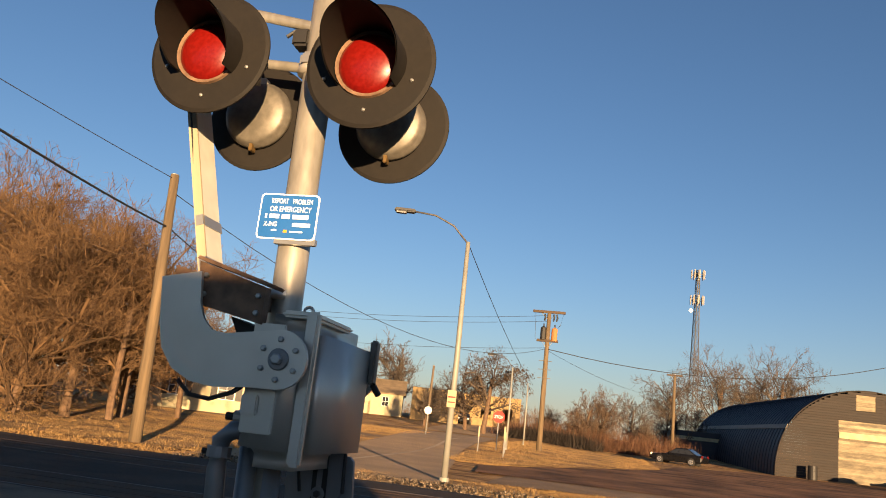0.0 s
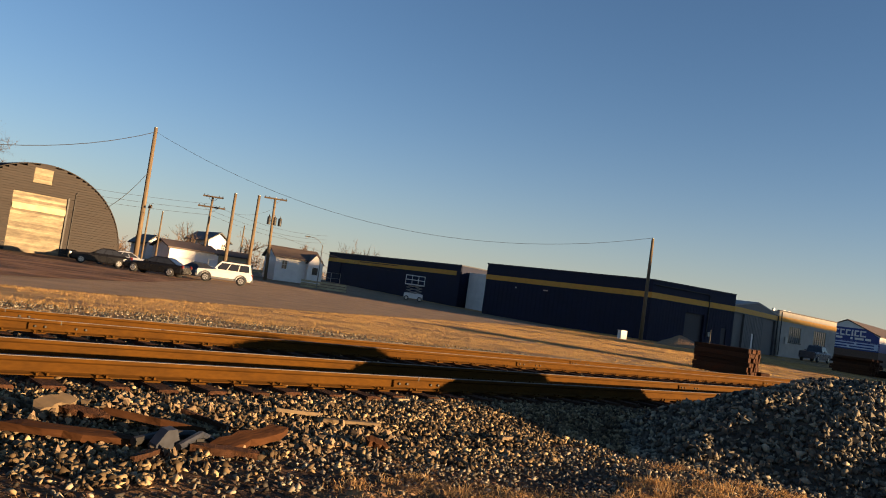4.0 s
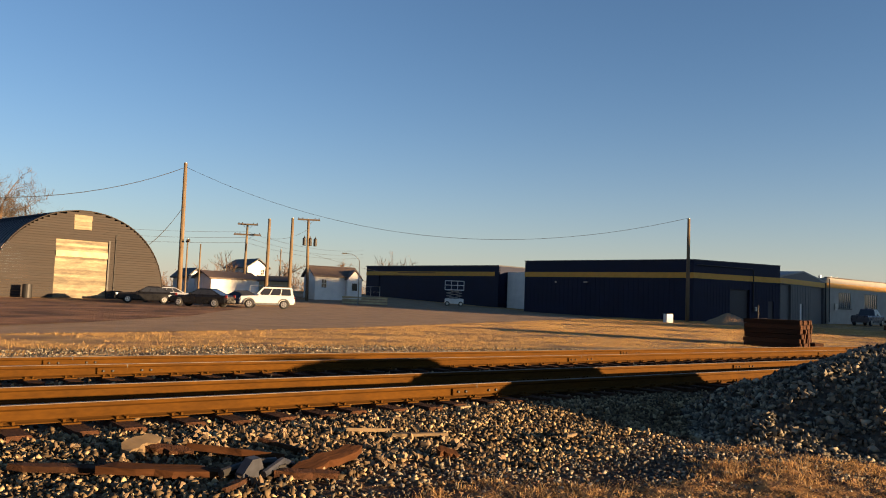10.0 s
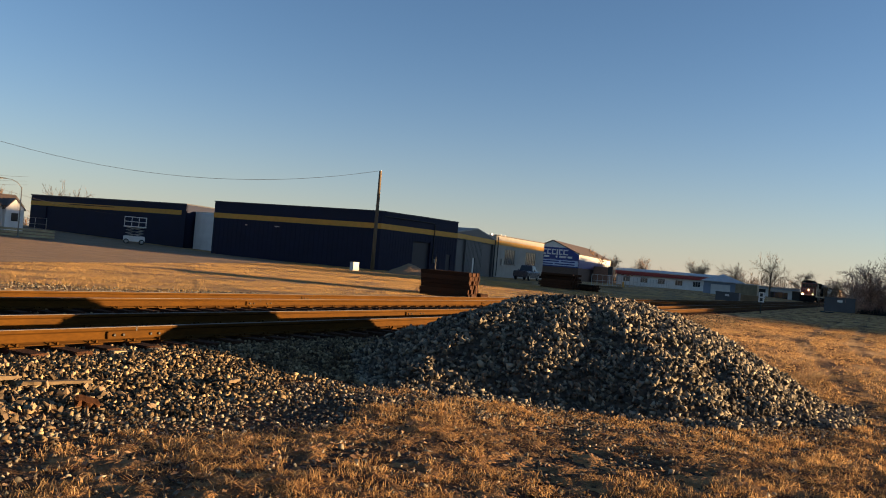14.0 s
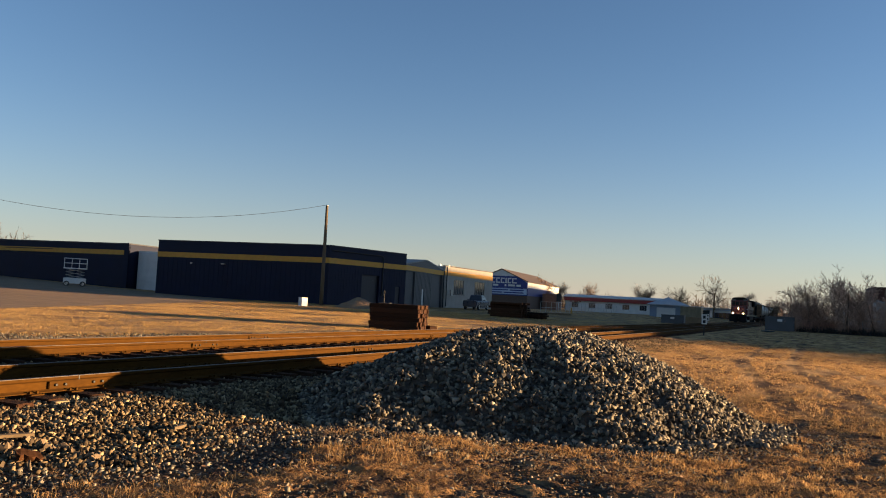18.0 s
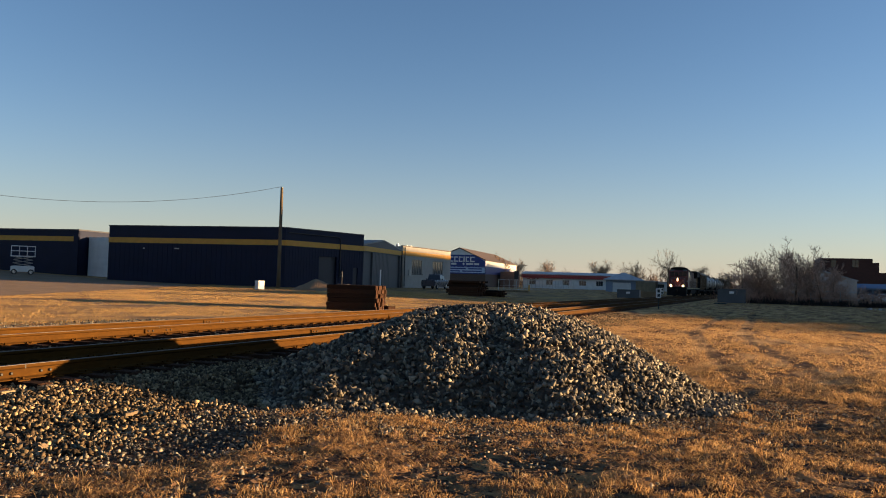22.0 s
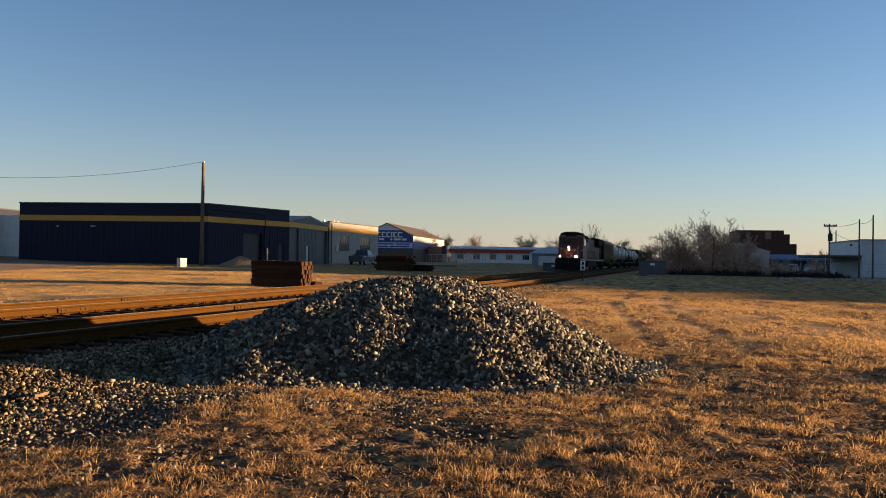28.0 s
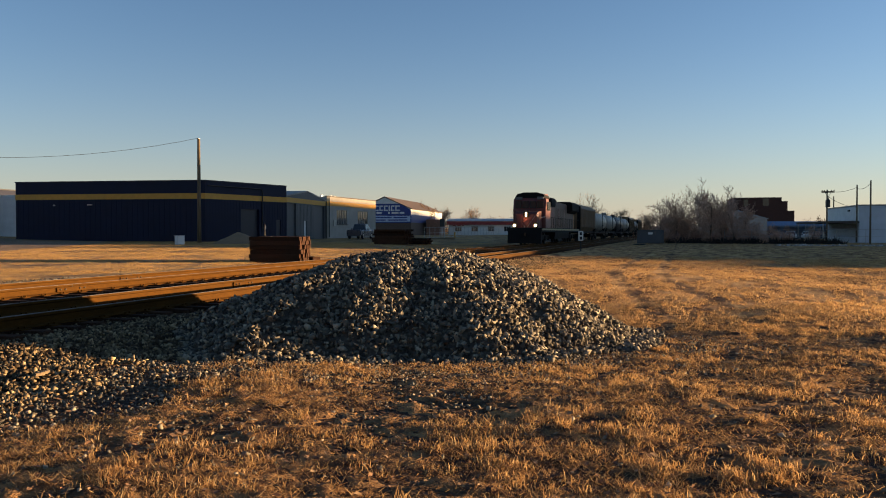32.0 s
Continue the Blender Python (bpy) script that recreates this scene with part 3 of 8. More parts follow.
ribs(b2, B2_D, -0.3, STRIPE[0] - 0.03, 0.6, M_NAVY, west(B2_D))
roll_door(b2, SOUTH @ Matrix.Translation((doorA[0], 0.15, 0)), 2.8, 3.5, M_NAVY2, 0.42, "closed dark grey roller door")
part("door", box(10.5, 11.3, 0.12, 0.17, 0, 2.4), M_NAVY2, b2, "narrow dark steel door", SOUTH)
part("stripe", box(-0.03, SOUTH_L, -0.035, 0.0, *STRIPE), M_YELLOW, b2, "painted yellow stripe", SOUTH)
part("stripe", box(-0.035, 0.0, 0.0, B2_D + 0.03, *STRIPE), M_YELLOW, b2, "painted yellow stripe")
part("cap_trim", box(-0.06, SOUTH_L, -0.06, 0.34, B2_H, B2_H + 0.1), M_NAVY2, b2, "", SOUTH)
part("cap_trim", box(-0.06, 0.34, 0.2, B2_D + 0.06, B2_H + 0.001, B2_H + 0.101), M_NAVY2, b2)
part("downpipe", tube([(0.3, -0.1, B2_H - 0.45), (7.9, -0.1, B2_H - 0.5), (8.2, -0.1, B2_H - 0.7), (8.2, -0.1, 1.2)], 0.06), M_BLACK, b2, "", SOUTH)
part("wall_lamp", box(-0.25, -0.02, 12.6, 13.1, 3.8, 3.92, 0.02), M_STEEL, b2)
part("wall_lamp", box(-0.15, -0.02, 16.9, 17.1, 3.75, 3.9, 0.02), M_STEEL, b2)
part("meter_box", box(8.45, 8.7, -0.16, -0.01, 1.3, 1.75, 0.01), M_STEEL, b2, "small grey meter box", SOUTH)

b3_m = pose(83.75, 44.4, gz(83.75, 44.4), 0, 0, 6.8)
b3_holes = ((0.35, 3.3, 0, 4.35), (9.6, 13.7, 0, 4.35), (6.0, 6.9, 0, 2.3))
b3 = box_building("warehouse", b3_m, "grey metal unit with a low gable and two tall doors", 14.4, 14.0, 5.05, M_NAVY3, south=b3_holes)
part("stripe", box(0.02, 14.38, -0.04, 0.0, *STRIPE), M_YELLOW, b3, "painted yellow stripe")
part("gable_roof", gable_roof(0.25, 14.3, 0.2, 14.0, 5.07, 0.85, 0.2, 0.15, "y"), M_ROOFG, b3)
part("gable", prism([(0.0, 5.05), (14.4, 5.05), (7.2, 5.9)], "y", 0.02, 0.28), M_NAVY3, b3)
for a, b, c, d in b3_holes[:2]:
    roll_door(b3, Matrix.Translation((a, 0.1, 0)), b - a, d, M_NAVY3, 0.4, "closed grey roller door")
part("door", box(6.0, 6.9, 0.12, 0.17, 0, 2.3), M_WHITE, b3)
ribs(b3, 14.4, 0.0, STRIPE[0] - 0.03, 0.5, M_NAVY3, Matrix(), b3_holes)
part("downpipe", tube([(14.2, -0.1, 5.0), (14.2, -0.1, 0.1)], 0.06), M_BLACK, b3)

b4_holes = ((3.2, 6.6, 1.95, 3.95), (10.4, 14.2, 1.95, 3.95))
b4 = box_building("office_unit", pose(98.3, 46.1, gz(98.3, 46.1), 0, 0, -0.5), "grey-tan stucco office unit with barred windows and yellow stripe", 17.2, 10.0, 5.6, M_GREYW, south=b4_holes)
part("stripe", box(0, 17.2, -0.04, 0, STRIPE[0] - 0.02, STRIPE[1]), M_YELLOW, b4, "bright yellow stripe")
part("cap_trim", box(-0.05, 17.25, -0.06, 0.3, 5.6, 5.72), M_ROOF, b4)
for a, b, c, d in b4_holes:
    window(b4, Matrix.Translation((a, 0.02, c)), b - a, d - c, M_GLASS, M_GREYW, 5)
    part("window_sill", box(a - 0.1, b + 0.1, -0.08, 0.0, c - 0.1, c), M_ROOF, b4)
    for i in range(6):
        part("window_bar", tube([(a + (b - a) * (i + 0.5) / 6, -0.05, c), (a + (b - a) * (i + 0.5) / 6, -0.05, d)], 0.05, 6), M_GREYW, b4)
for x in (4.5, 7.5, 9.0):
    part("roof_vent", tube([(x, 3, 5.1), (x, 3, 6.1)], 0.18, 10), M_STEEL, b4)
part("downpipe", tube([(0.6, -0.08, 5.5), (0.6, -0.08, 0.2)], 0.06), M_BLACK, b4)
part("meter_box", box(1.9, 2.5, -0.2, -0.01, 1.7, 2.5, 0.02), M_STEEL, b4)

bl = box_building("warehouse", frame6(75.6, 80), "navy metal shed with a yellow stripe and a large sliding door", 20, 27.3, 5.6, M_NAVY, west_holes=((3.0, 14.5, 0, 4.4),))
part("sliding_door", box(0.12, 0.2, 27.3 - 14.5, 27.3 - 3.0, -0.1, 4.4), M_NAVY, bl)
part("stripe", box(-0.04, 0.0, 0.7, 27.3, 4.25, 4.85), M_YELLOW, bl, "painted yellow stripe")
part("cap_trim", box(-0.08, 20, -0.08, 27.4, 5.6, 5.75), M_NAVY2, bl)
part("door_track", box(-0.1, -0.02, 12.0, 20.0, 4.62, 4.72), M_BLACK, bl)

white_annex = box_building("annex", frame6(78.5, 69.6), "plain white rendered annex between the navy sheds", 12, 10.4, 5.2, M_WHITE)
part("wall_box", box(-0.25, 0, 1.5, 2.3, 2.6, 3.4, 0.02), M_BLACK, white_annex)

# ---- arched shed ----
Q = frame6(14.1, 79.3)
quonset = thing("arched_shed", Q, "corrugated grey arched metal shed with a weathered roller door", "building")
R, H, LEN = 8.05, 8.35, 36.0


def arch(k, r=R, h=H):
    a = math.pi * (1 - k)
    return (R + r * math.cos(a), h * math.sin(a) ** 0.86)


def arch_x(z):
    lo, hi = 0.0, 0.5
    for _ in range(40):
        mid = (lo + hi) / 2
        lo, hi = (mid, hi) if arch(mid)[1] < z else (lo, mid)
    return arch(lo)[0]


bm = bmesh.new()
n = 96
cols = [[bm.verts.new((*(lambda p: (p[0], y, p[1]))(arch(i / n)),)) for i in range(n + 1)] for y in (0.05, LEN)]
for i in range(n):
    bm.faces.new((cols[0][i], cols[0][i + 1], cols[1][i + 1], cols[1][i]))
part("arched_roof", bm, M_QROOF, quonset, "dark blue-grey corrugated roof", smooth=True)
bm = bmesh.new()
for j in range(int(LEN / 0.9)):
    ring = [(arch(i / 40, R + 0.03, H + 0.03)[0], 0.4 + j * 0.9, arch(i / 40, R + 0.03, H + 0.03)[1]) for i in range(41)]
    tube(ring, 0.035, 4, bm)
part("roof_corrugation", bm, M_QROOF, quonset)
# front built of courses of siding, with the door and vent openings left free
hole = ((5.45, 10.35, -0.2, 5.55), (6.95, 8.65, 6.55, 7.95))
z, course = -0.3, 0.235
while z < H - 0.05:
    zt = min(z + course, H - 0.03)
    xa = arch_x(max(0.0, min(zt, H - 0.02))) if zt > 0 else 0.0
    spans = [(xa + 0.03, 2 * R - xa - 0.03)]
    for a, b, c, d in hole:
        if c < (z + zt) / 2 < d:
            spans = [s for u, v in spans for s in ((u, a), (b, v)) if s[1] > s[0]]
    for u, v in spans:
        part("siding_course", box(u, v, -0.02, 0.1, z, zt - 0.012), M_QFRONT, quonset)
    z += course
ring = [(arch(i / 60)[0], -0.02, arch(i / 60)[1]) for i in range(61)]
part("arch_trim", tube(ring, 0.05, 6), M_QFRONT, quonset)
roll_door(quonset, Matrix.Translation((5.45, -0.05, -0.1)), 4.9, 5.65, M_OLDDOOR, 0.24, "weathered pale roller door with a yellow board")
part("door_board", box(5.5, 10.3, -0.06, 0.075, 3.95, 4.5), M_OLDBOARD, quonset, "pale yellow board across the door")
part("door_post", box(10.35, 10.5, -0.06, 0.05, -0.1, 5.7), M_BLACK, quonset)
vent = part("vent", box(6.95, 8.65, 0.02, 0.09, 6.55, 7.95), M_OLDDOOR, quonset, "pale louvred vent")
for i in range(9):
    part("louvre", box(7.0, 8.6, -0.02, 0.03, 6.6 + i * 0.15, 6.71 + i * 0.15), M_OLDDOOR, vent)
za, zb = 4.3, 4.72
part("stripe", prism([(arch_x(za) - 0.05, za), (arch_x(zb) - 0.05, zb), (arch_x(zb) - 0.09, zb + 0.02), (arch_x(za) - 0.09, za + 0.02)], "y", -0.01, LEN), M_QTRIM, quonset, "faded pale stripe")
part("conduit", tube([(11.0, -0.08, 0.3), (11.0, -0.08, 6.3), (11.3, -0.08, 6.3)], 0.04), M_BLACK, quonset)
barrel = thing("steel_barrel", frame6(17.0, 78.2) @ Matrix.Scale(0.72, 4), "dark steel barrel standing by the arched shed", "barrel")
part("barrel_body", tube([(0, 0, 0), (0, 0, 0.08), (0, 0, 0.6), (0, 0, 1.1), (0, 0, 1.12), (0, 0, 1.75)], [0.55, 0.56, 0.56, 0.56, 0.54, 0.54], 18), M_BLACK, barrel)
part("hoop", tube([(0, 0, 0.55), (0, 0, 0.62)], 0.585, 18), M_BLACK, barrel)
lean_to = box_building("lean_to", frame6(6.9, 100.5), "low dark flat-roofed lean-to behind the arched shed", 7.0, 9.0, 3.0, M_QROOF)
part("stripe", box(0, 7.0, -0.03, 0, 2.0, 2.4), M_OLDBOARD, lean_to)

# ---- shop with a gabled front and a large blue sign ----
S = frame6(155.3, 54.0) @ Matrix.Scale(1.22, 4)
shop = thing("shop", S, "white gabled shop with a large blue sign and brick base", "building")
SW, SD, SH = 30.0, 9.1, 4.4
part("wall", wall_mesh(SW, 2.15, [(22, 24, 0.0, 2.0)], 0.3, -0.8), M_BRICK, shop, "brown brick base")
part("wall", box(0, SW, 0.02, 0.3, 2.15, SH), M_WHITE, shop)
part("wall", box(0, 0.3, 0.3, SD, -0.8, SH), M_BRICK, shop)
part("gable", prism([(0.0, 3.2), (SD, 3.2), (SD, SH), (SD / 2, SH + 1.95), (0.0, SH)], "x", -0.02, 0.28), M_WHITE, shop)
part("wall", box(SW - 0.3, SW, 0.3, SD, -0.8, SH), M_WHITE, shop)
part("wall", box(0.3, SW - 0.3, SD - 0.3, SD, -0.8, SH), M_WHITE, shop)
part("roof", gable_roof(0, SW, 0, SD, SH + 0.02, 2.0, 0.15, 0.12, "x"), M_ROOFB, shop, "brown metal roof")
part("band", box(0.0, 22, -0.06, 0.0, 2.15, 3.45), M_BLUE, shop, "blue painted band")
sgn = part("sign_board", prism([(0.0, 3.34), (0.0, 4.2), (1.7, 5.3), (SD - 1.7, 5.3), (SD, 4.2), (SD, 3.34)], "x", -0.14, -0.03), M_BLUE, shop, "large blue sign board with pale lettering shapes")
for i, (a, b) in enumerate(((0.55, 1.35), (1.5, 2.1), (2.25, 2.5), (2.65, 3.3), (3.45, 4.1), (4.25, 5.0), (5.15, 5.4), (5.55, 6.2))):
    y0, y1 = 1.3 + a, 1.3 + b
    part("sign_bar", box(-0.17, -0.135, y0, y1, 4.1, 4.3), M_WHITE, sgn)
    part("sign_bar", box(-0.17, -0.135, y0, y1, 4.8, 5.0), M_WHITE, sgn)
    part("sign_bar", box(-0.17, -0.135, y1 - 0.2, y1, 4.301, 4.799), M_WHITE, sgn)
for a, b in ((1.1, 1.9), (2.1, 3.3), (3.6, 3.9), (5.0, 5.9), (6.4, 7.6)):
    part("sign_bar", box(-0.17, -0.135, a, b, 3.6, 3.92), M_WHITE, sgn)
part("sign_backing", box(-0.06, -0.02, 0.02, SD, 2.1, 3.33), M_BLUE, shop)
sg2 = part("sign_board", box(-0.12, -0.065, 0.1, SD - 0.2, 2.3, 3.24), M_PALEBLUE, shop, "pale blue sign panel")
for a, b, c, d in ((0.6, 3.0, 2.88, 3.08), (3.3, 8.3, 2.88, 3.08), (0.6, 4.0, 2.46, 2.66), (4.3, 8.3, 2.46, 2.66)):
    part("sign_bar", box(-0.14, -0.115, a, b, c, d), M_BLUE, sg2)
post = thing("sign_post", frame6(144.2, 44.0), "dark panel on a steel post beside the shop", "sign")
part("post", tube([(0, 0, 0), (0, 0, 1.4)], 0.08), M_STEEL, post)
part("panel", box(-0.1, 0.1, -0.4, 0.4, 1.7, 3.2, 0.03), M_BLACK, post)

# long low white building with a red eave line, far behind the shop
red_long = box_building("long_store", pose(180.0, 53.3, gz(180, 50) - 0.1, 0, 0, -76.8), "long low white store with a red eave band", 24, 12, 2.9, M_WHITE, south=[(1.5 + i * 3.8, 3.1 + i * 3.8, 0.9, 2.1) for i in range(6)])
part("eave_band", box(-0.3, 24.3, -0.5, 0.0, 2.45, 3.25), M_RED, red_long, "dark red eave band")
part("roof", prism([(-0.6, 3.26), (12.2, 3.9), (12.2, 4.1), (-0.6, 3.42)], "x", -0.4, 24.4), M_ROOFPALE, red_long, "pale low-pitched metal roof")
for i in range(6):
    window(red_long, Matrix.Translation((1.5 + i * 3.8, 0, 0.9)), 1.6, 1.2, M_GLASS, M_WHITE, 2)
for a, b in ((1.0, 1.7), (2.0, 2.9), (3.2, 3.6)):
    part("sign_bar", box(a, b, -0.05, -0.002, 2.2, 2.4), M_RED, red_long)
box_building("brick_building", pose(168, 51.6, gz(168, 50), 0, 0, 7), "low pinkish brick outbuilding beside the shop", 6, 3.2, 3.4, M_BRICKPINK)


def fence(name, x0, y0, x1, y1, h, label, step=3.0):
    e = thing(name, Matrix(), label, "fence")
    n = max(2, int(math.hypot(x1 - x0, y1 - y0) / step))
    pts = [(x0 + (x1 - x0) * i / n, y0 + (y1 - y0) * i / n) for i in range(n + 1)]
    for x, y in pts:
        part("post", tube([(x, y, gz(x, y) - 0.2), (x, y, gz(x, y) + h)], 0.035, 6), M_STEEL, e)
    for k in (0.08, 0.5, 1.0):
        part("rail_bar", tube([(x, y, gz(x, y) + h * k) for x, y in pts], 0.022, 5), M_STEEL, e)
    return e


fence("chain_fence", 100, 33, 165, 38, 1.5, "grey wire fence along the shaded yard")
fence("chain_fence", 41, 84, 70, 100, 1.6, "low wire fence behind the parked cars")

# small gabled shed and low white building by the far track
shed = box_building("shed", frame6(146, 21.4), "small blue-grey gabled shed with a pale door", 7, 6.2, 2.4, M_SHED, west_holes=((1.2, 4.4, 0, 2.0),))
roll_door(shed, west(6.2) @ Matrix.Translation((1.2, 0.0, 0)), 3.2, 2.0, M_WHITE, 0.4)
part("roof", loft_roof(7, 6.2, 2.42, 1.45, 0.5), M_ROOFPALE, shed, "pale blue-grey hipped metal roof")
crate = thing("storage_container", pose(139, 18.0, gz(139, 18.0), 0, 0, 4), "tan corrugated storage container beside the shed", "container")
part("body", box(0, 6, 0, 3.3, 0, 2.5, 0.03), M_TANMETAL, crate)
for i in range(11):
    part("corrugation", box(-0.04, 0.002, 0.12 + i * 0.3, 0.26 + i * 0.3, 0.1, 2.4), M_TANMETAL, crate)
part("lid", box(-0.1, 6.1, -0.1, 3.4, 2.5, 2.6), M_ROOFPALE, crate)
low_white = box_building("low_shed", pose(233, 17.6, gz(233, 20) - 0.5, 0, 0, 0), "low white shed with dark doors beyond the far track", 26, 13.0, 3.4, M_WHITE, west_holes=((1.0, 3.0, 0.0, 2.9), (4.2, 8.6, 0.5, 2.4), (9.6, 12.6, 0.0, 2.9)))
part("roof", prism([(-0.5, 3.4), (13.5, 3.4), (13.5, 3.65), (-0.5, 3.65)], "x", -0.8, 26), M_ROOFPALE, low_white)
part("eave_band", box(-0.12, 0.0, 0.0, 13.0, 3.0, 3.35), M_PALEBLUE, low_white)
window(low_white, west(13.0) @ Matrix.Translation((4.2, 0, 0.5)), 4.4, 1.9, M_GLASS, M_BLUE, 3)
for a, w in ((1.0, 2.0), (9.6, 3.0)):
    part("door", box(a, a + w, 0.18, 0.24, 0.0, 2.9), M_BLACK, low_white, "dark sliding door", west(13.0))

# signal cabinets by the far track
def cabinet(x, y, w, d, h, label):
    e = thing("signal_cabinet", pose(x, y, gz(x, y), 0, 0, 2), label, "cabinet")
    part("body", box(-w / 2, w / 2, -d / 2, d / 2, 0, h, 0.03), M_NAVY3, e)
    part("lid", box(-w / 2 - 0.06, w / 2 + 0.06, -d / 2 - 0.06, d / 2 + 0.06, h, h + 0.08, 0.02), M_NAVY3, e)
    part("door", box(-w / 2 - 0.03, -w / 2, -d / 2 + 0.15, d / 2 - 0.15, 0.1, h - 0.1, 0.01), M_NAVY3, e)
    part("plate", box(-w / 2 - 0.05, -w / 2 - 0.03, -0.25, 0.25, h - 0.45, h - 0.2), M_WHITE, e, "small white plate")
    return e


cabinet(97.6, 4.3, 2.0, 3.0, 1.5, "dark grey signal cabinet beside the field track")
cabinet(107.4, 17.4, 2.0, 2.8, 1.05, "grey signal cabinet beside the far track")
sg_small = thing("dwarf_signal", pose(138, 16.8, gz(138, 16.8) - 0.25), "small dark two-aspect signal on a short post", "signal")
part("post", tube([(0, 0, 0), (0, 0, 0.8)], 0.06, 8), M_STEEL, sg_small)
head = part("head", box(-0.12, 0.12, -0.22, 0.22, 0.7, 1.75, 0.03), M_WHITE, sg_small)
for zz in (0.95, 1.5):
    part("lens", tube([(-0.18, 0, zz), (-0.1, 0, zz)], 0.16, 12), M_BLACK, head)
ramp = thing("concrete_ramp", pose(122, 16.7, gz(122, 16.7) - 0.1, 0, 0, 0), "pale concrete wedge beside the far track", "ramp")
part("slab", prism([(-1.6, 0), (1.6, 0), (1.2, 1.0), (-1.2, 1.0)], "x", -0.5, 1.5), M_CONC, ramp)

tagged(mesh("concrete_slab", box(-1.0, 1.0, -1.6, 1.6, 0.0, 0.22, 0.03), M_CONC, None, "", pose(96.4, 29.5, gz(96.4, 29.5), 0, 0, 12)), "pale concrete slab lying in the shaded yard", "slab")
ypost = thing("marker_post", pose(101.5, 29.3, gz(101.5, 29.3)), "short yellow marker post in the shaded yard", "post")
part("post", tube([(0, 0, -0.1), (0, 0, 0.85), (0, 0, 0.9)], [0.11, 0.11, 0.06], 10), M_YELLOW, ypost)
# buildings and yard beyond the right-hand bushes
brick = box_building("brick_building", pose(200, -20.8, 0.3, 0, 0, 3), "dark red brick block with a stepped roofline", 14, 10.5, 9.0, M_BRICK2, west_holes=((2.2, 3.3, 7.0, 8.6), (6.4, 7.8, 7.0, 8.8)))
part("wall", box(0.1, 10, -1.3, -0.005, -0.6, 8.1), M_BRICK2, brick, "lower brick step")
part("wall", box(0.2, 8, -2.8, -1.305, -0.6, 5.9), M_BRICK2, brick, "lowest brick step")
for a, b, c, d in ((2.2, 3.3, 7.0, 8.6), (6.4, 7.8, 7.0, 8.8)):
    window(brick, west(10.5) @ Matrix.Translation((a, 0.05, c)), b - a, d - c, M_GLASS, M_BRICK2, 1, 2)
pink = box_building("gabled_shed", pose(150, -13.2, gz(150, -13), 0, 0, 2), "pale pinkish metal shed with a low gable", 14, 10.6, 3.6, M_PINK)
part("roof", gable_roof(0, 14, 0, 10.6, 3.62, 1.55, 0.2, 0.1, "x"), M_ROOFPALE, pink)
part("gable", prism([(0, 3.6), (10.6, 3.6), (5.3, 5.15)], "x", 0.02, 0.2), M_PINK, pink)
blue = box_building("carport", pose(168, -27.5, gz(160, -20), 0, 0, 3), "low blue-grey open-fronted store with a pale eave", 10, 14, 3.4, M_SHED, west_holes=((1, 13, 0.0, 2.3),))
part("eave_band", box(-0.2, 0, -0.1, 14.1, 2.6, 3.4), M_EAVEBLUE, blue, "clean light blue eave")
for i in range(5):
    part("column", box(-0.15, 0.0, 1.0 + i * 3.0, 1.25 + i * 3.0, 0, 2.6), M_SHED, blue)
WB_H = 4.5
wb = box_building("flat_roof_building", pose(108.8, -33.7, gz(108, -25), 0, 0, 3.6), "pale blue-grey flat-roofed building with a dark canopy", 16, 14, WB_H, M_PALEWALL, west_holes=((9.0, 11.4, 0, 2.3),))
part("upper_panel", box(0.1, 15.9, 14.0, 14.06, 2.75, WB_H - 0.1), M_WHITE, wb, "white upper wall panel")
part("canopy", box(-0.3, 15.5, 14.06, 18.2, 2.4, 2.65), M_ROOF, wb, "flat dark canopy")
for xx in (0.2, 5.2, 10.2, 15.2):
    part("canopy_post", tube([(xx, 18.0, -0.3), (xx, 18.0, 2.4)], 0.07, 6), M_STEEL, wb)
part("cap_trim", box(-0.08, 16.08, -0.08, 14.1, WB_H, WB_H + 0.14), M_ROOFG, wb)
part("wall_lamp", box(4.0, 4.3, 14.06, 14.3, 3.9, 4.1), M_BLACK, wb)
part("door", box(9.0, 11.4, 0.15, 0.2, 0, 2.3), M_NAVY3, wb, "grey steel door", west(14))
fence("chain_fence", 100, -4, 101, -40, 1.6, "grey wire fence before the yard")


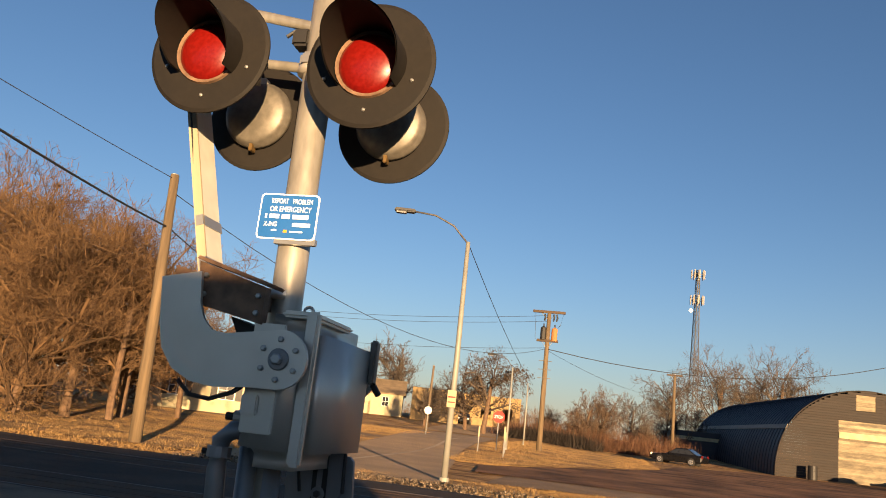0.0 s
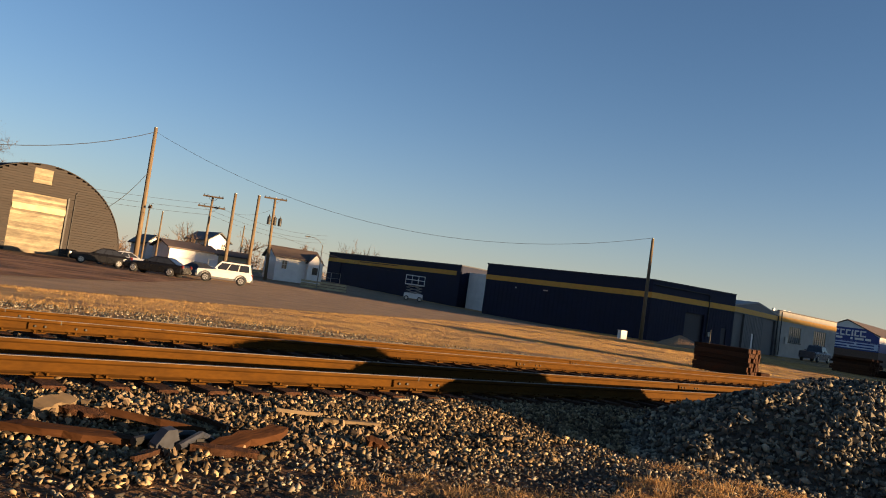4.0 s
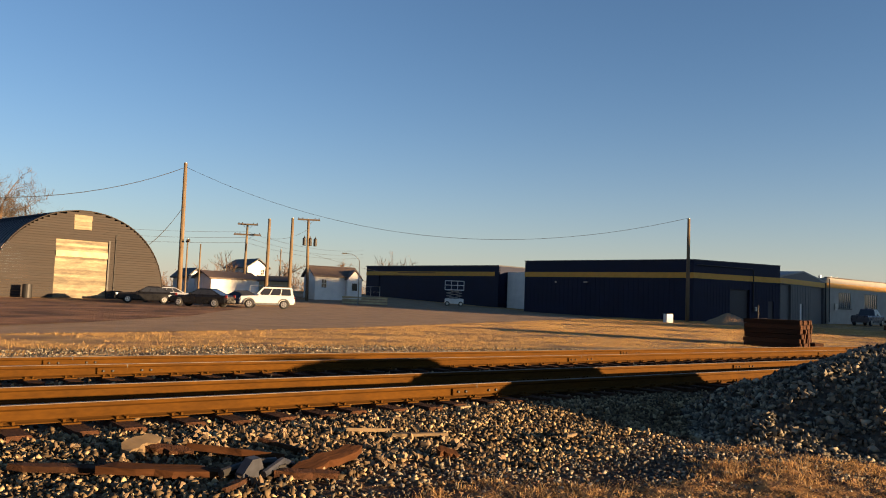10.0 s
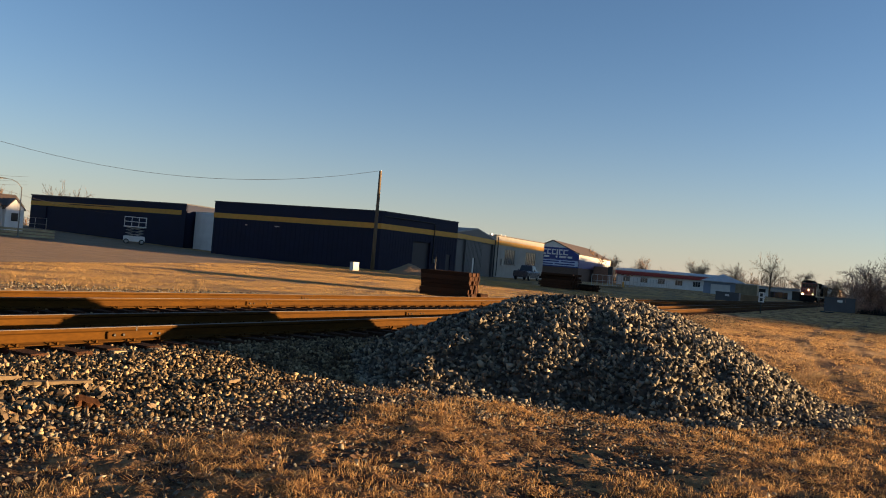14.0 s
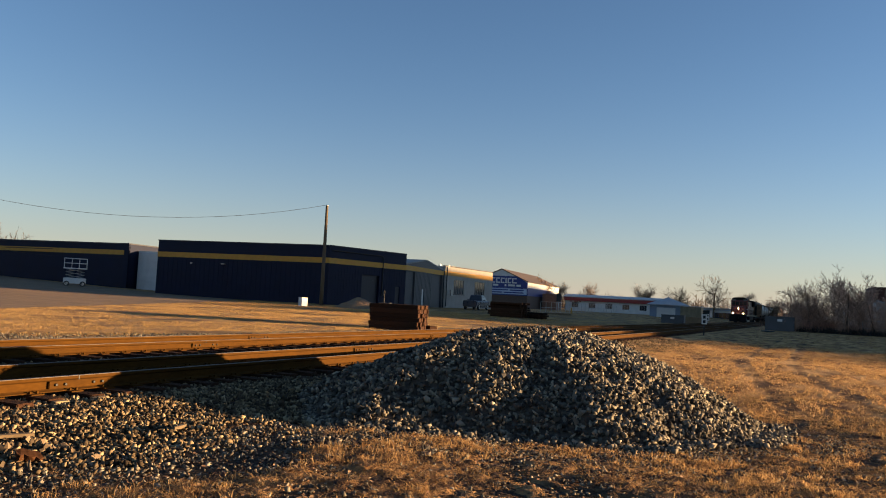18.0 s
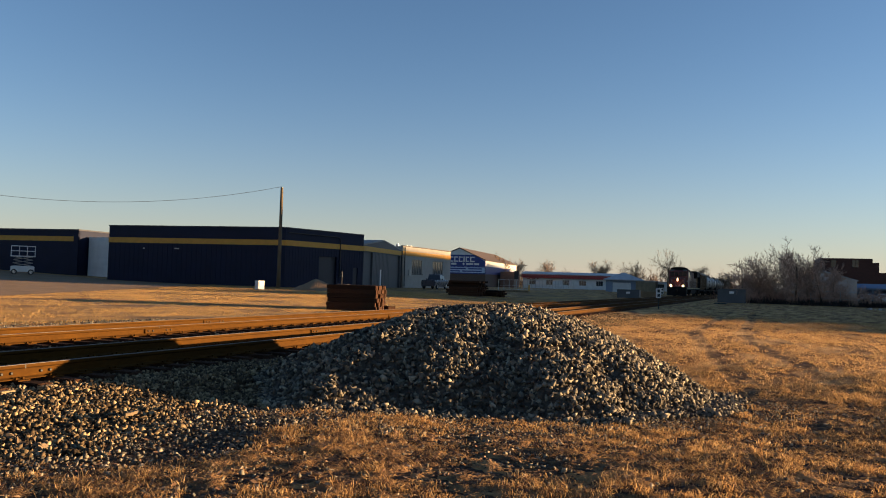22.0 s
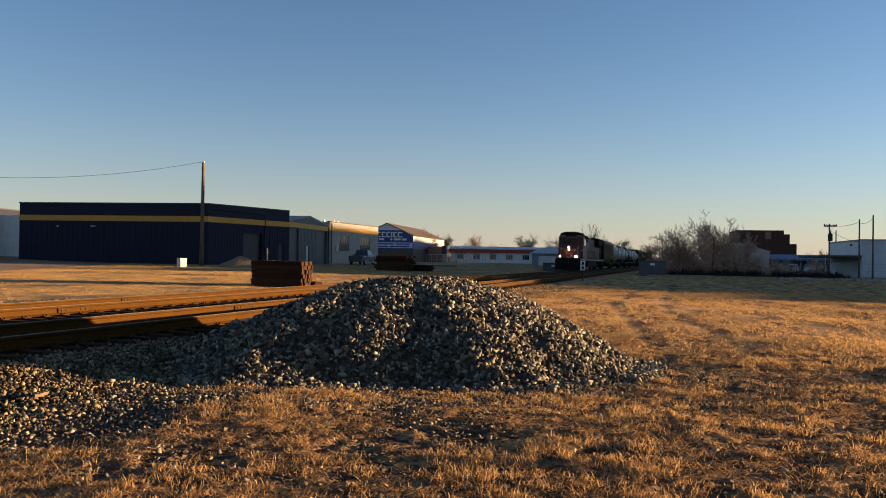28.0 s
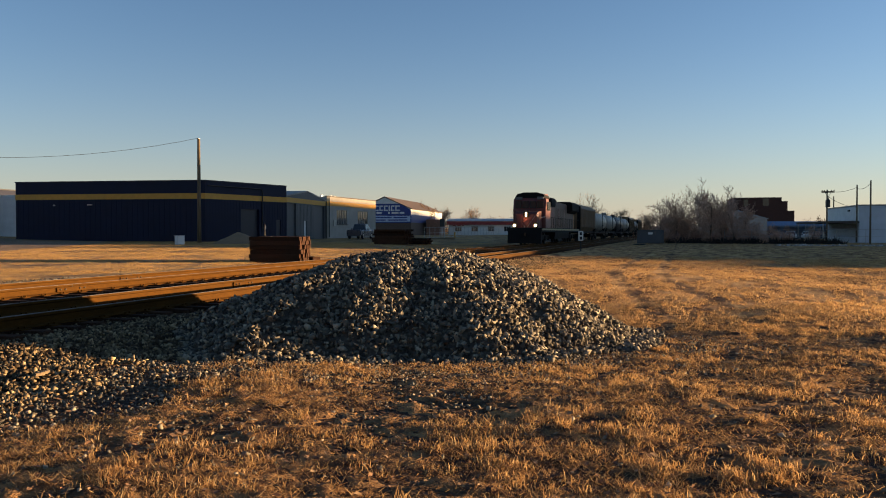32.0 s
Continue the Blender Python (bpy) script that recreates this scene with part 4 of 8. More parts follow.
# ---- houses beyond the street ----
def house(name, m, label, w, d, h, rise, wall_mat, roof_mat, along="x", wins=(), shutters=False):
    e = thing(name, m, label, "house")
    part("wall", wall_mesh(w, h, [(a, a + ww, zz, zz + hh) for a, ww, zz, hh in wins], 0.25), wall_mat, e)
    part("wall", box(0, 0.25, 0.25, d, -0.5, h), wall_mat, e)
    part("wall", box(w - 0.25, w, 0.25, d, -0.5, h), wall_mat, e)
    part("wall", box(0.25, w - 0.25, d - 0.25, d, -0.5, h), wall_mat, e)
    part("roof", gable_roof(0, w, 0, d, h + 0.02, rise, 0.35, 0.15, along), roof_mat, e)
    if along == "x":
        part("gable", prism([(0, h), (d, h), (d / 2, h + rise)], "x", 0.02, 0.24), wall_mat, e)
        part("gable", prism([(0, h), (d, h), (d / 2, h + rise)], "x", w - 0.24, w - 0.02), wall_mat, e)
    else:
        part("gable", prism([(0, h), (w, h), (w / 2, h + rise)], "y", 0.02, 0.24), wall_mat, e)
    for a, ww, zz, hh in wins:
        window(e, Matrix.Translation((a, 0, zz)), ww, hh, M_GLASS, M_WHITE, 1, 2)
        if shutters:
            part("shutter", box(a - 0.42, a - 0.04, -0.05, -0.002, zz, zz + hh), M_BLACK, e, "black shutter")
            part("shutter", box(a + ww + 0.04, a + ww + 0.42, -0.05, -0.002, zz, zz + hh), M_BLACK, e, "black shutter")
    return e


house("house", pose(-31.5, 44.5, gz(-27, 48) - 0.05, 0, 0, 28), "pale yellow single-storey house with black shutters", 14, 8, 2.7, 1.9, M_CREAM, M_ROOF, "x", ((1.6, 1.0, 0.9, 1.2), (4.6, 1.0, 0.9, 1.2), (7.6, 1.1, 0.9, 1.2), (10.8, 1.1, 0.9, 1.2)), True)
house("house", pose(-30.2, 57.5, gz(-22, 58), 0, 0, 12), "white two-storey house with a dark window strip", 6.2, 9, 5.2, 1.6, M_WHITE, M_ROOF, "x", ((1.2, 0.9, 3.2, 1.4), (3.8, 0.9, 3.2, 1.4)))
house("house", pose(-35.9, 107.0, gz(-33, 108), 0, 0, 14), "cream gabled house with a weathered tan roof", 7.4, 9, 3.0, 1.9, M_CREAM, M_ROOFT, "x", ((1.0, 0.9, 1.2, 1.3), (4.6, 0.9, 1.2, 1.3)))
box_building("flat_roof_building", pose(-27.0, 107, gz(-24, 108), 0, 0, 12), "flat-roofed tan brick block", 6.5, 9, 4.3, M_TAN, south=((1, 2.2, 1, 2.4), (4, 5.2, 1, 2.4)))
box_building("flat_roof_building", pose(-22.5, 113, gz(-18, 114), 0, 0, 8), "wide flat-roofed tan brick block behind bare trees", 9.5, 10, 4.2, M_TAN, south=((1, 2.4, 1, 2.6), (4, 5.4, 1, 2.6), (7, 8.4, 1, 2.6)))
house("garage", pose(38.4, 88.7, gz(38.4, 88.7), 0, 0, -3), "long low white garage with a brown roof", 5.6, 5.5, 2.25, 0.75, M_WHITE, M_ROOFB, "x", ())
house("house", pose(50.3, 104.1, gz(50.3, 104.1), 0, 0, -3), "white gabled house with a dark roof", 3.0, 8, 3.75, 1.05, M_WHITE, M_BLACK, "y", ((1.9, 0.6, 2.6, 0.8),))
house("garage", pose(45.1, 90.0, gz(45.1, 90.0), 0, 0, -26), "small cream shed with a dark roof beside the garage", 3.5, 3.5, 2.1, 0.5, M_CREAM, M_ROOF, "x", ())
house("house", pose(39.1, 97.1, gz(39.1, 97.1), 0, 0, 0), "small white house with a dark roof", 1.9, 5, 2.3, 0.85, M_WHITE, M_BLACK, "y", ())
wing_house = house("house", pose(51.0, 86.8, gz(50.4, 87.1) + 0.1, 0, 0, -14), "pale house with a red-brown roof and a front gable", 5.6, 5, 2.9, 1.15, M_WHITE, M_ROOFB, "x", ((0.8, 0.7, 1.4, 1.1),))
# small front wing with a lit gable on the cream house
part("wall", box(3.9, 5.8, -0.8, -0.02, -0.5, 2.6), M_WHITE, wing_house)
part("gable", prism([(3.9, 2.6), (5.8, 2.6), (4.85, 3.65)], "y", -0.8, -0.1), M_WHITE, wing_house)
part("roof", gable_roof(3.9, 5.8, -0.8, 1.6, 2.62, 1.05, 0.15, 0.1, "y"), M_ROOFB, wing_house)
part("window", box(4.5, 5.2, -0.83, -0.78, 1.2, 2.1), M_GLASS, wing_house, "dark window")

# unseen blocks added south to close the place and shade road and far field
box_building("garage", pose(9.12, -21.08, -0.15, 0, 0, 25.5), "plain grey unseen shade block added behind the road", 3.4, 8, 3.85, M_GREYW)
box_building("garage", pose(-17.96, -34.02, -0.15, 0, 0, 25.5), "long low grey unseen shade block added behind the road", 30.4, 8, 3.2, M_GREYW)
for x0, x1, hh in ((66, 78, 7.6), (78.3, 90, 8.5), (90.3, 100, 9.4), (100.3, 115, 10.8), (115.3, 134, 13.6), (134.3, 170, 22.0), (170.3, 200, 20.4), (200.3, 240, 21.0), (240.3, 290, 22.5), (290.3, 370, 25.5)):
    box_building("storehouse", pose(x0, -96 - (x0 - 73) * 0.2, -0.2, 0, 0, -11.3), "plain grey unseen shade block added south of the field", (x1 - x0) * 1.02, 8, hh, M_GREYW)


# ---- crossing signal with its gate ----
M_LENS = mat("red_lens", (0.17, 0.006, 0.0045), 0.35, var=0.25, scale=60, spec=0.35)
M_DISC = mat("dark_brown_backing", (0.0105, 0.0084, 0.0066), 0.75, spec=0.3, var=0.25, scale=6, fine=40)
M_HOUSING = mat("dull_lamp_housing", (0.17, 0.155, 0.13), 0.5, 0.4, var=0.3, scale=6, fine=30)
M_ALU = mat("cast_aluminium", (0.62, 0.575, 0.51), 0.36, 0.5, var=0.2, scale=1.6, bump=0.03, bscale=50, bdist=0.01)
M_ALUW = mat("worn_aluminium_mast", (0.372, 0.348, 0.3), 0.42, 0.45, var=0.2, scale=4, fine=25, stretch=(1, 1, 0.3))
M_CAST = mat("dark_cast_metal", (0.25, 0.25, 0.255), 0.5, 0.6, var=0.25, scale=3, bump=0.05, bscale=60, bdist=0.01)
M_ARMW = mat("white_reflective_board", (0.54, 0.52, 0.47), 0.6, var=0.15, scale=6)
M_ARMEDGE = mat("bare_arm_wood", (0.42, 0.35, 0.24), 0.8, var=0.3, scale=5, stretch=(1, 1, 0.1))
M_ARMR = mat("red_reflective_board", (0.55, 0.03, 0.02), 0.5, var=0.12, scale=6)
M_SIGNB = mat("blue_enamel", (0.0096, 0.104, 0.336), 0.4, var=0.06, scale=8)
M_SIGNW = mat("white_enamel", (0.82, 0.82, 0.82), 0.45)
M_BRASS = mat("tarnished_brass", (0.16, 0.10, 0.04), 0.5, 0.5)
M_RUST = mat("rusty_bracket", (0.20, 0.115, 0.07), 0.85, var=0.5, scale=12)


def text_mesh(body, size, name, parent, material, m):
    c = bpy.data.curves.new(name, 'FONT')
    c.body, c.size, c.extrude, c.align_x = body, size, 0.0006, 'LEFT'
    o = bpy.data.objects.new(name, c)
    scene.collection.objects.link(o)
    bpy.context.view_layer.update()
    me = bpy.data.meshes.new_from_object(o.evaluated_get(bpy.context.evaluated_depsgraph_get()))
    bpy.data.objects.remove(o)
    me.materials.clear()
    me.materials.append(material)
    w = max(v.co.x for v in me.vertices)
    t = new(name, me)
    t.parent = parent
    t.matrix_basis = m
    return t, w


def lathe(profile, sides=32, bm=None):
    """Turns (radius, y) pairs round the y axis."""
    bm = bm or bmesh.new()
    rings = [[bm.verts.new((r * math.cos(k * math.tau / sides), y, r * math.sin(k * math.tau / sides))) for k in range(sides)] for r, y in profile]
    for a, b in zip(rings, rings[1:]):
        for k in range(sides):
            bm.faces.new((a[k], a[(k + 1) % sides], b[(k + 1) % sides], b[k]))
    bm.faces.new(rings[0])
    bm.faces.new(list(reversed(rings[-1])))
    bmesh.ops.recalc_face_normals(bm, faces=bm.faces[:])
    return bm


def light_head(parent, m):
    """A flashing-light head that faces -y: backing disc, lens, hood, housing."""
    d = part("light_head", lathe([(0.30, -0.012), (0.318, -0.004), (0.318, 0.006), (0.30, 0.012), (0.15, 0.02), (0.15, 0.0)], 48), M_DISC, parent, "round dark backing disc", m, smooth=False)
    part("lens", lathe([(0.01, -0.062), (0.07, -0.056), (0.125, -0.04), (0.156, -0.016), (0.158, 0.0)], 36), M_LENS, d, "red glass lens", None, True)
    part("lens_rim", lathe([(0.16, -0.02), (0.168, -0.025), (0.173, -0.01), (0.173, 0.0)], 36), M_RUST, d)
    bm = bmesh.new()
    n = 40
    for rr in (0.174, 0.181):
        front, back = [], []
        for i in range(n + 1):
            a = math.radians(-38 + 256 * i / n)
            k = max(0.0, math.sin(a))
            depth = 0.07 + 0.27 * (0.5 + 0.5 * math.sin(a)) ** 1.4
            back.append(bm.verts.new((rr * math.cos(a), -0.012, rr * math.sin(a))))
            front.append(bm.verts.new((rr * (1 + 0.12 * k) * math.cos(a), -0.012 - depth, rr * (1 + 0.05 * k) * math.sin(a) - 0.03 * k)))
        for i in range(n):
            bm.faces.new((back[i], back[i + 1], front[i + 1], front[i]))
    part("hood", bm, M_DISC, d, "dark curved hood", None, True)
    part("housing", lathe([(0.185, 0.012), (0.198, 0.03), (0.198, 0.055), (0.188, 0.065), (0.183, 0.085), (0.165, 0.10), (0.10, 0.115), (0.03, 0.12)], 36), M_HOUSING, d, "domed metal lamp housing", None, True)
    part("hinge", box(-0.035, 0.035, 0.03, 0.09, 0.16, 0.215, 0.006), M_ALU, d)
    part("clasp", box(-0.01, 0.01, 0.03, 0.085, -0.225, -0.175, 0.004), M_BRASS, d, "brass-toned clasp")
    for a in (-20, 90, 200, 270):
        r = 0.23
        part("screw", lathe([(0.004, -0.022), (0.009, -0.018), (0.009, -0.008)], 8), M_STEEL, d, "", Matrix.Translation((r * math.cos(radians(a)), 0, r * math.sin(radians(a)))))
    return d


MX, MY = -1.655, 4.17
signal = thing("crossing_signal", Matrix.Translation((MX, MY, 0.02)), "grey metal level-crossing signal with raised gate arm and dark light heads", "signal")
part("mast", tube([(0.01, 0, 0.0), (-0.015, 0, 1.6), (-0.055, 0, 4.6)], 0.082, 28), M_ALUW, signal, "round aluminium mast", None, True)
for zz in (1.95, 3.18):
    part("mast_collar", tube([(-0.02 - 0.012 * zz, 0, zz), (-0.02 - 0.012 * zz, 0, zz + 0.05)], 0.092, 28), M_ALU, signal, "", None, True)
for x, y, z, turn in ((-2.215, 3.94, 3.20, 0), (-1.32, 3.94, 3.14, 0), (-2.12, 4.44, 3.04, 180), (-1.32, 4.44, 3.0, 180)):
    light_head(signal, pose(x - MX, y - MY, z, 0, 0, turn) @ Matrix.Scale(1.06 if turn == 0 else 1.0, 4))
part("crossarm", tube([(-0.57, -0.02, 3.24), (-0.55, -0.02, 3.5), (-0.5, -0.02, 3.55), (0.2, -0.02, 3.4), (0.3, -0.06, 3.33), (0.32, -0.1, 3.2)], 0.03, 12), M_ALUW, signal, "", None, True)
part("crossarm", tube([(-0.46, 0.12, 3.18), (-0.44, 0.08, 3.26), (-0.38, 0.06, 3.28), (0.24, 0.06, 3.22), (0.32, 0.08, 3.18), (0.34, 0.12, 3.12)], 0.028, 12), M_ALUW, signal, "", None, True)
part("junction_box", box(-0.12, 0.05, -0.1, 0.1, 3.2, 3.29, 0.02), M_CAST, signal)
part("clamp", box(-0.2, -0.1, -0.06, 0.05, 3.34, 3.44, 0.015), M_BLACK, signal)
part("cable", tube([(-0.13, 0.0, 3.4), (-0.2, -0.02, 3.44), (-0.24, -0.03, 3.4)], 0.012, 6), M_BLACK, signal)
# blue notice
sx, sz, sw, sh = -1.845 - MX, 2.245, 0.318, 0.238
notice = part("notice", bmesh.new(), M_SIGNW, signal, "blue notice plate with white border and white words")
bm = bmesh.new()
r = 0.022
outline = [(sx + sw - r + r * math.cos(a), sz + sh - r + r * math.sin(a)) for a in (0, 0.5, 1.0, math.pi / 2)] + [(sx + r - r * math.sin(a), sz + sh - r + r * math.cos(a)) for a in (0, 0.5, 1.0, math.pi / 2)] + [(sx + r - r * math.cos(a), sz + r - r * math.sin(a)) for a in (0, 0.5, 1.0, math.pi / 2)] + [(sx + sw - r + r * math.sin(a), sz + r - r * math.cos(a)) for a in (0, 0.5, 1.0, math.pi / 2)]
prism(outline, "y", -0.115, -0.111, bm)
bm.to_mesh(notice.data)
bm.free()
cx, cz = sx + sw / 2, sz + sh / 2
part("notice_face", prism([(cx + (u - cx) * 0.955, cz + (v - cz) * 0.94) for u, v in outline], "y", -0.1165, -0.1148), M_SIGNB, notice)


def word(body, x, z, size, width):
    t, w = text_mesh(body, size, "lettering", notice, M_SIGNW, Matrix())
    t.matrix_basis = Matrix.Translation((sx + x, -0.1175, sz + z)) @ Euler((math.pi / 2, 0, 0)).to_matrix().to_4x4() @ Matrix.Diagonal((width / w, 1, 1, 1))


word("REPORT", 0.06, 0.187, 0.037, 0.092)
word("PROBLEM", 0.175, 0.187, 0.037, 0.106)
word("OR EMERGENCY", 0.056, 0.144, 0.040, 0.224)
word("X-ING", 0.035, 0.066, 0.036, 0.07)
for a, b, c, d in ((0.036, 0.046, 0.108, 0.130), (0.060, 0.112, 0.108, 0.130), (0.126, 0.170, 0.108, 0.130), (0.184, 0.27, 0.108, 0.130), (0.19, 0.285, 0.068, 0.088), (0.08, 0.108, 0.042, 0.050), (0.18, 0.25, 0.038, 0.046)):
    part("notice_bar", box(sx + a, sx + b, -0.1182, -0.116, sz + c, sz + d), M_SIGNW, notice)
part("notice_mark", box(sx + 0.145, sx + 0.165, -0.1182, -0.116, sz + 0.036, sz + 0.05), M_YELLOW, notice)
part("notice_bracket", box(sx + 0.1, sx + 0.32, -0.11, -0.08, sz - 0.02, sz + 0.01), M_STEEL, signal)
# gate mechanism housing
bm = box(-0.05, 0.31, -0.31, 0.56, 1.15, 1.86)
bmesh.ops.bevel(bm, geom=[e for e in bm.edges], offset=0.085, segments=5, affect='EDGES')
housing = part("mechanism_housing", bm, M_ALU, signal, "dented cast aluminium gate housing", None, True)
part("housing_seam", box(0.232, 0.296, -0.322, -0.28, 1.175, 1.872, 0.012), M_ALU, housing)
part("housing_lid", box(0.1, 0.27, -0.3, 0.25, 1.84, 1.872, 0.012), M_ALU, housing)
part("housing_panel", box(-0.02, 0.14, -0.317, -0.3, 1.3, 1.8, 0.006), M_ALU, housing)
part("latch", box(0.305, 0.345, 0.46, 0.53, 1.6, 1.84, 0.01), M_HOUSING, housing, "worn bronze-coloured latch bar")
part("padlock", tube([(0.335, 0.5, 1.6), (0.36, 0.54, 1.55)], 0.018, 8), M_BLACK, housing)
part("ring_bolt", tube([(0.19 + 0.024 * math.cos(a), -0.2, 1.88 + 0.024 * math.sin(a)) for a in [i * math.tau / 12 for i in range(13)]], 0.008, 6), M_STEEL, housing)
part("conduit_stub", tube([(-0.03, -0.1, 1.36), (-0.14, -0.12, 1.36)], 0.032, 10), M_ALU, housing)
part("conduit_cap", tube([(-0.14, -0.12, 1.36), (-0.18, -0.125, 1.36)], 0.02, 8), M_BLACK, housing)
part("small_cover", box(-0.02, 0.06, -0.335, -0.315, 1.38, 1.47, 0.006), M_ALU, housing)
# the swinging gate: a flat J-shaped counterweight plate on its hub, with the arm
H = (-1.50 - MX, 1.635)
GATE = Matrix.Translation((H[0], 0, H[1]))
FROM_GATE = GATE.inverted()
pl = [(-2.15, 1.97), (-1.95, 2.01), (-1.93, 1.86), (-1.90, 1.79), (-1.85, 1.74), (-1.78, 1.73), (-1.60, 1.755)]
pl += [(-1.5 + 0.135 * math.cos(radians(a)), 1.635 + 0.135 * math.sin(radians(a))) for a in range(110, -100, -15)]
pl += [(-1.62, 1.50), (-1.80, 1.485), (-1.92, 1.50), (-2.02, 1.55), (-2.09, 1.64), (-2.12, 1.75)]
gate = part("swing_gate", prism([(u - MX - H[0], v - H[1]) for u, v in pl], "y", -0.385, -0.365), M_ALU, signal, "flat grey J-shaped counterweight plate with the gate arm", GATE)


def on_gate(name, bm, material, label="", m=None):
    return part(name, bm, material, gate, label, FROM_GATE @ (m or Matrix()))


on_gate("hub_washer", lathe([(0.045, -0.012), (0.05, -0.006), (0.05, 0.0)], 20), M_CAST, "", Matrix.Translation((H[0], -0.385, H[1])))
on_gate("hub_bolt", lathe([(0.02, -0.03), (0.026, -0.026), (0.026, 0.0)], 6), M_STEEL, "", Matrix.Translation((H[0], -0.396, H[1])))
BOLT = lambda r=0.014: lathe([(r * 0.7, -0.016), (r, -0.012), (r, 0.0)], 6)
for k in range(6):
    a = radians(30 + 60 * k)
    on_gate("bolt", BOLT(), M_STEEL, "", Matrix.Translation((H[0] + 0.09 * math.cos(a), -0.385, H[1] + 0.09 * math.sin(a))))
on_gate("rear_plate", prism([(u - MX + 0.02, v) for u, v in pl], "y", 0.60, 0.62), M_ALU, "rear counterweight plate")
on_gate("arm_foot", box(-2.24 - MX, -2.02 - MX, -0.04, 0.14, 1.98, 2.07, 0.01), M_RUST, "brown steel foot of the gate arm")
on_gate("arm_bracket", prism([(-2.0 - MX, 2.07), (-1.64 - MX, 1.965), (-1.64 - MX, 1.79), (-1.97 - MX, 1.86)], "y", -0.33, -0.27), M_RUST, "brown steel arm bracket")
on_gate("bracket_beam", prism([(-2.16 - MX, 2.05), (-1.72 - MX, 1.95), (-1.72 - MX, 1.88), (-2.14 - MX, 1.95)], "y", -0.269, 0.1), M_RUST)
on_gate("bracket_flange", prism([(-2.0 - MX, 2.075), (-1.63 - MX, 1.97), (-1.62 - MX, 1.985), (-1.99 - MX, 2.09)], "y", -0.36, -0.16), M_RUST)
for u, v in ((-1.95, 2.0), (-1.95, 1.91), (-1.67, 1.84), (-1.67, 1.92)):
    on_gate("bolt", BOLT(), M_STEEL, "", Matrix.Translation((u - MX, -0.33, v)))
on_gate("arm_crank", prism([(-1.86 - MX, 1.83), (-1.62 - MX, 1.76), (-1.62 - MX, 1.68), (-1.80 - MX, 1.72)], "y", -0.2, 0.0), M_BLACK)
arm_dir = Vector((-0.266, 0.0, 1.0)).normalized()
arm_m = Matrix.Translation((-2.135 - MX, 0.06, 2.06)) @ arm_dir.to_track_quat('Z', 'Y').to_matrix().to_4x4()
on_gate("gate_arm", box(-0.092, 0.092, -0.014, 0.014, 0.0, 1.36), M_ARMW, "white raised gate arm", arm_m)
for i in range(11):
    on_gate("arm_band", box(-0.09, 0.09, -0.013, 0.013, 1.362 + 0.4 * i, 1.762 + 0.4 * i - 0.002), M_ARMR if i % 2 == 0 else M_ARMW, "", arm_m)
on_gate("arm_edge", box(0.094, 0.106, -0.03, 0.02, 0.0, 5.6), M_ARMEDGE, "", arm_m)
for zz in (0.03, 0.26):
    on_gate("arm_strap", box(-0.1, 0.112, -0.02, 0.02, zz, zz + 0.055), M_STEEL, "bolted strap", arm_m)
    for u in (-0.045, 0.05):
        on_gate("bolt", BOLT(0.012), M_RUST, "", arm_m @ Matrix.Translation((u, -0.02, zz + 0.028)))
for u in (-0.035, 0.04):
    on_gate("arm_hole", lathe([(0.013, -0.001), (0.013, 0.001)], 10), M_BLACK, "", arm_m @ Matrix.Translation((u, -0.0145, 0.54 + u * 0.3)))
on_gate("arm_cable", tube([(0.1, 0.0, 2.0), (0.1, -0.01, 0.9), (0.095, -0.02, 0.3), (0.06, 0.0, 0.0)], 0.009, 6), M_BLACK, "", arm_m)
part("loop_cable", tube([(-2.0 - MX, -0.34, 1.5), (-1.92 - MX, -0.36, 1.44), (-1.82 - MX, -0.36, 1.43), (-1.72 - MX, -0.34, 1.47), (-1.66 - MX, -0.3, 1.53)], 0.011, 6), M_BLACK, signal)
# hanging plate, support tubes and footing under the housing
CORN = ((-1.53, 1.20), (-1.186, 1.30), (-0.90, 0.636), (-1.24, 0.476))


def on_plate(u, v):
    (ax, az), (bx, bz), (cx2, cz2), (dx, dz) = CORN
    return ((ax * (1 - u) + bx * u) * (1 - v) + (dx * (1 - u) + cx2 * u) * v - MX, (az * (1 - u) + bz * u) * (1 - v) + (dz * (1 - u) + cz2 * u) * v)


ring = [(0.06, 0), (0.94, 0), (1, 0.03), (1, 0.95), (0.97, 0.985), (0.9, 1), (0.1, 1), (0.03, 0.985), (0, 0.95), (0, 0.03)]
hang = part("hanging_plate", prism([on_plate(u, v) for u, v in ring], "y", 0.28, 0.31), M_CAST, signal, "grey rounded counterweight plate hanging under the housing")
HANG_AT = (GATE @ pose(0, 0, 0, 0, -18, 0)).inverted()
part("slide_bracket", prism([on_plate(u, v) for u, v in ((0.2, -0.04), (0.88, -0.04), (0.84, 0.26), (0.72, 0.34), (0.5, 0.37), (0.32, 0.34), (0.22, 0.27))], "y", 0.262, 0.279), M_CAST, hang)
part("slide_slot", prism([on_plate(u, v) for u, v in ((0.44, 0.0), (0.66, 0.0), (0.63, 0.32), (0.41, 0.32))], "y", 0.257, 0.2615), M_BLACK, hang)
part("slot_bar", prism([on_plate(u, v) for u, v in ((0.51, 0.06), (0.59, 0.06), (0.56, 0.27), (0.48, 0.27))], "y", 0.253, 0.2565), M_CAST, hang)
part("lower_patch", prism([on_plate(u, v) for u, v in ((0.24, 0.36), (0.82, 0.33), (0.8, 0.47), (0.24, 0.49))], "y", 0.27, 0.2795), M_ALU, hang)
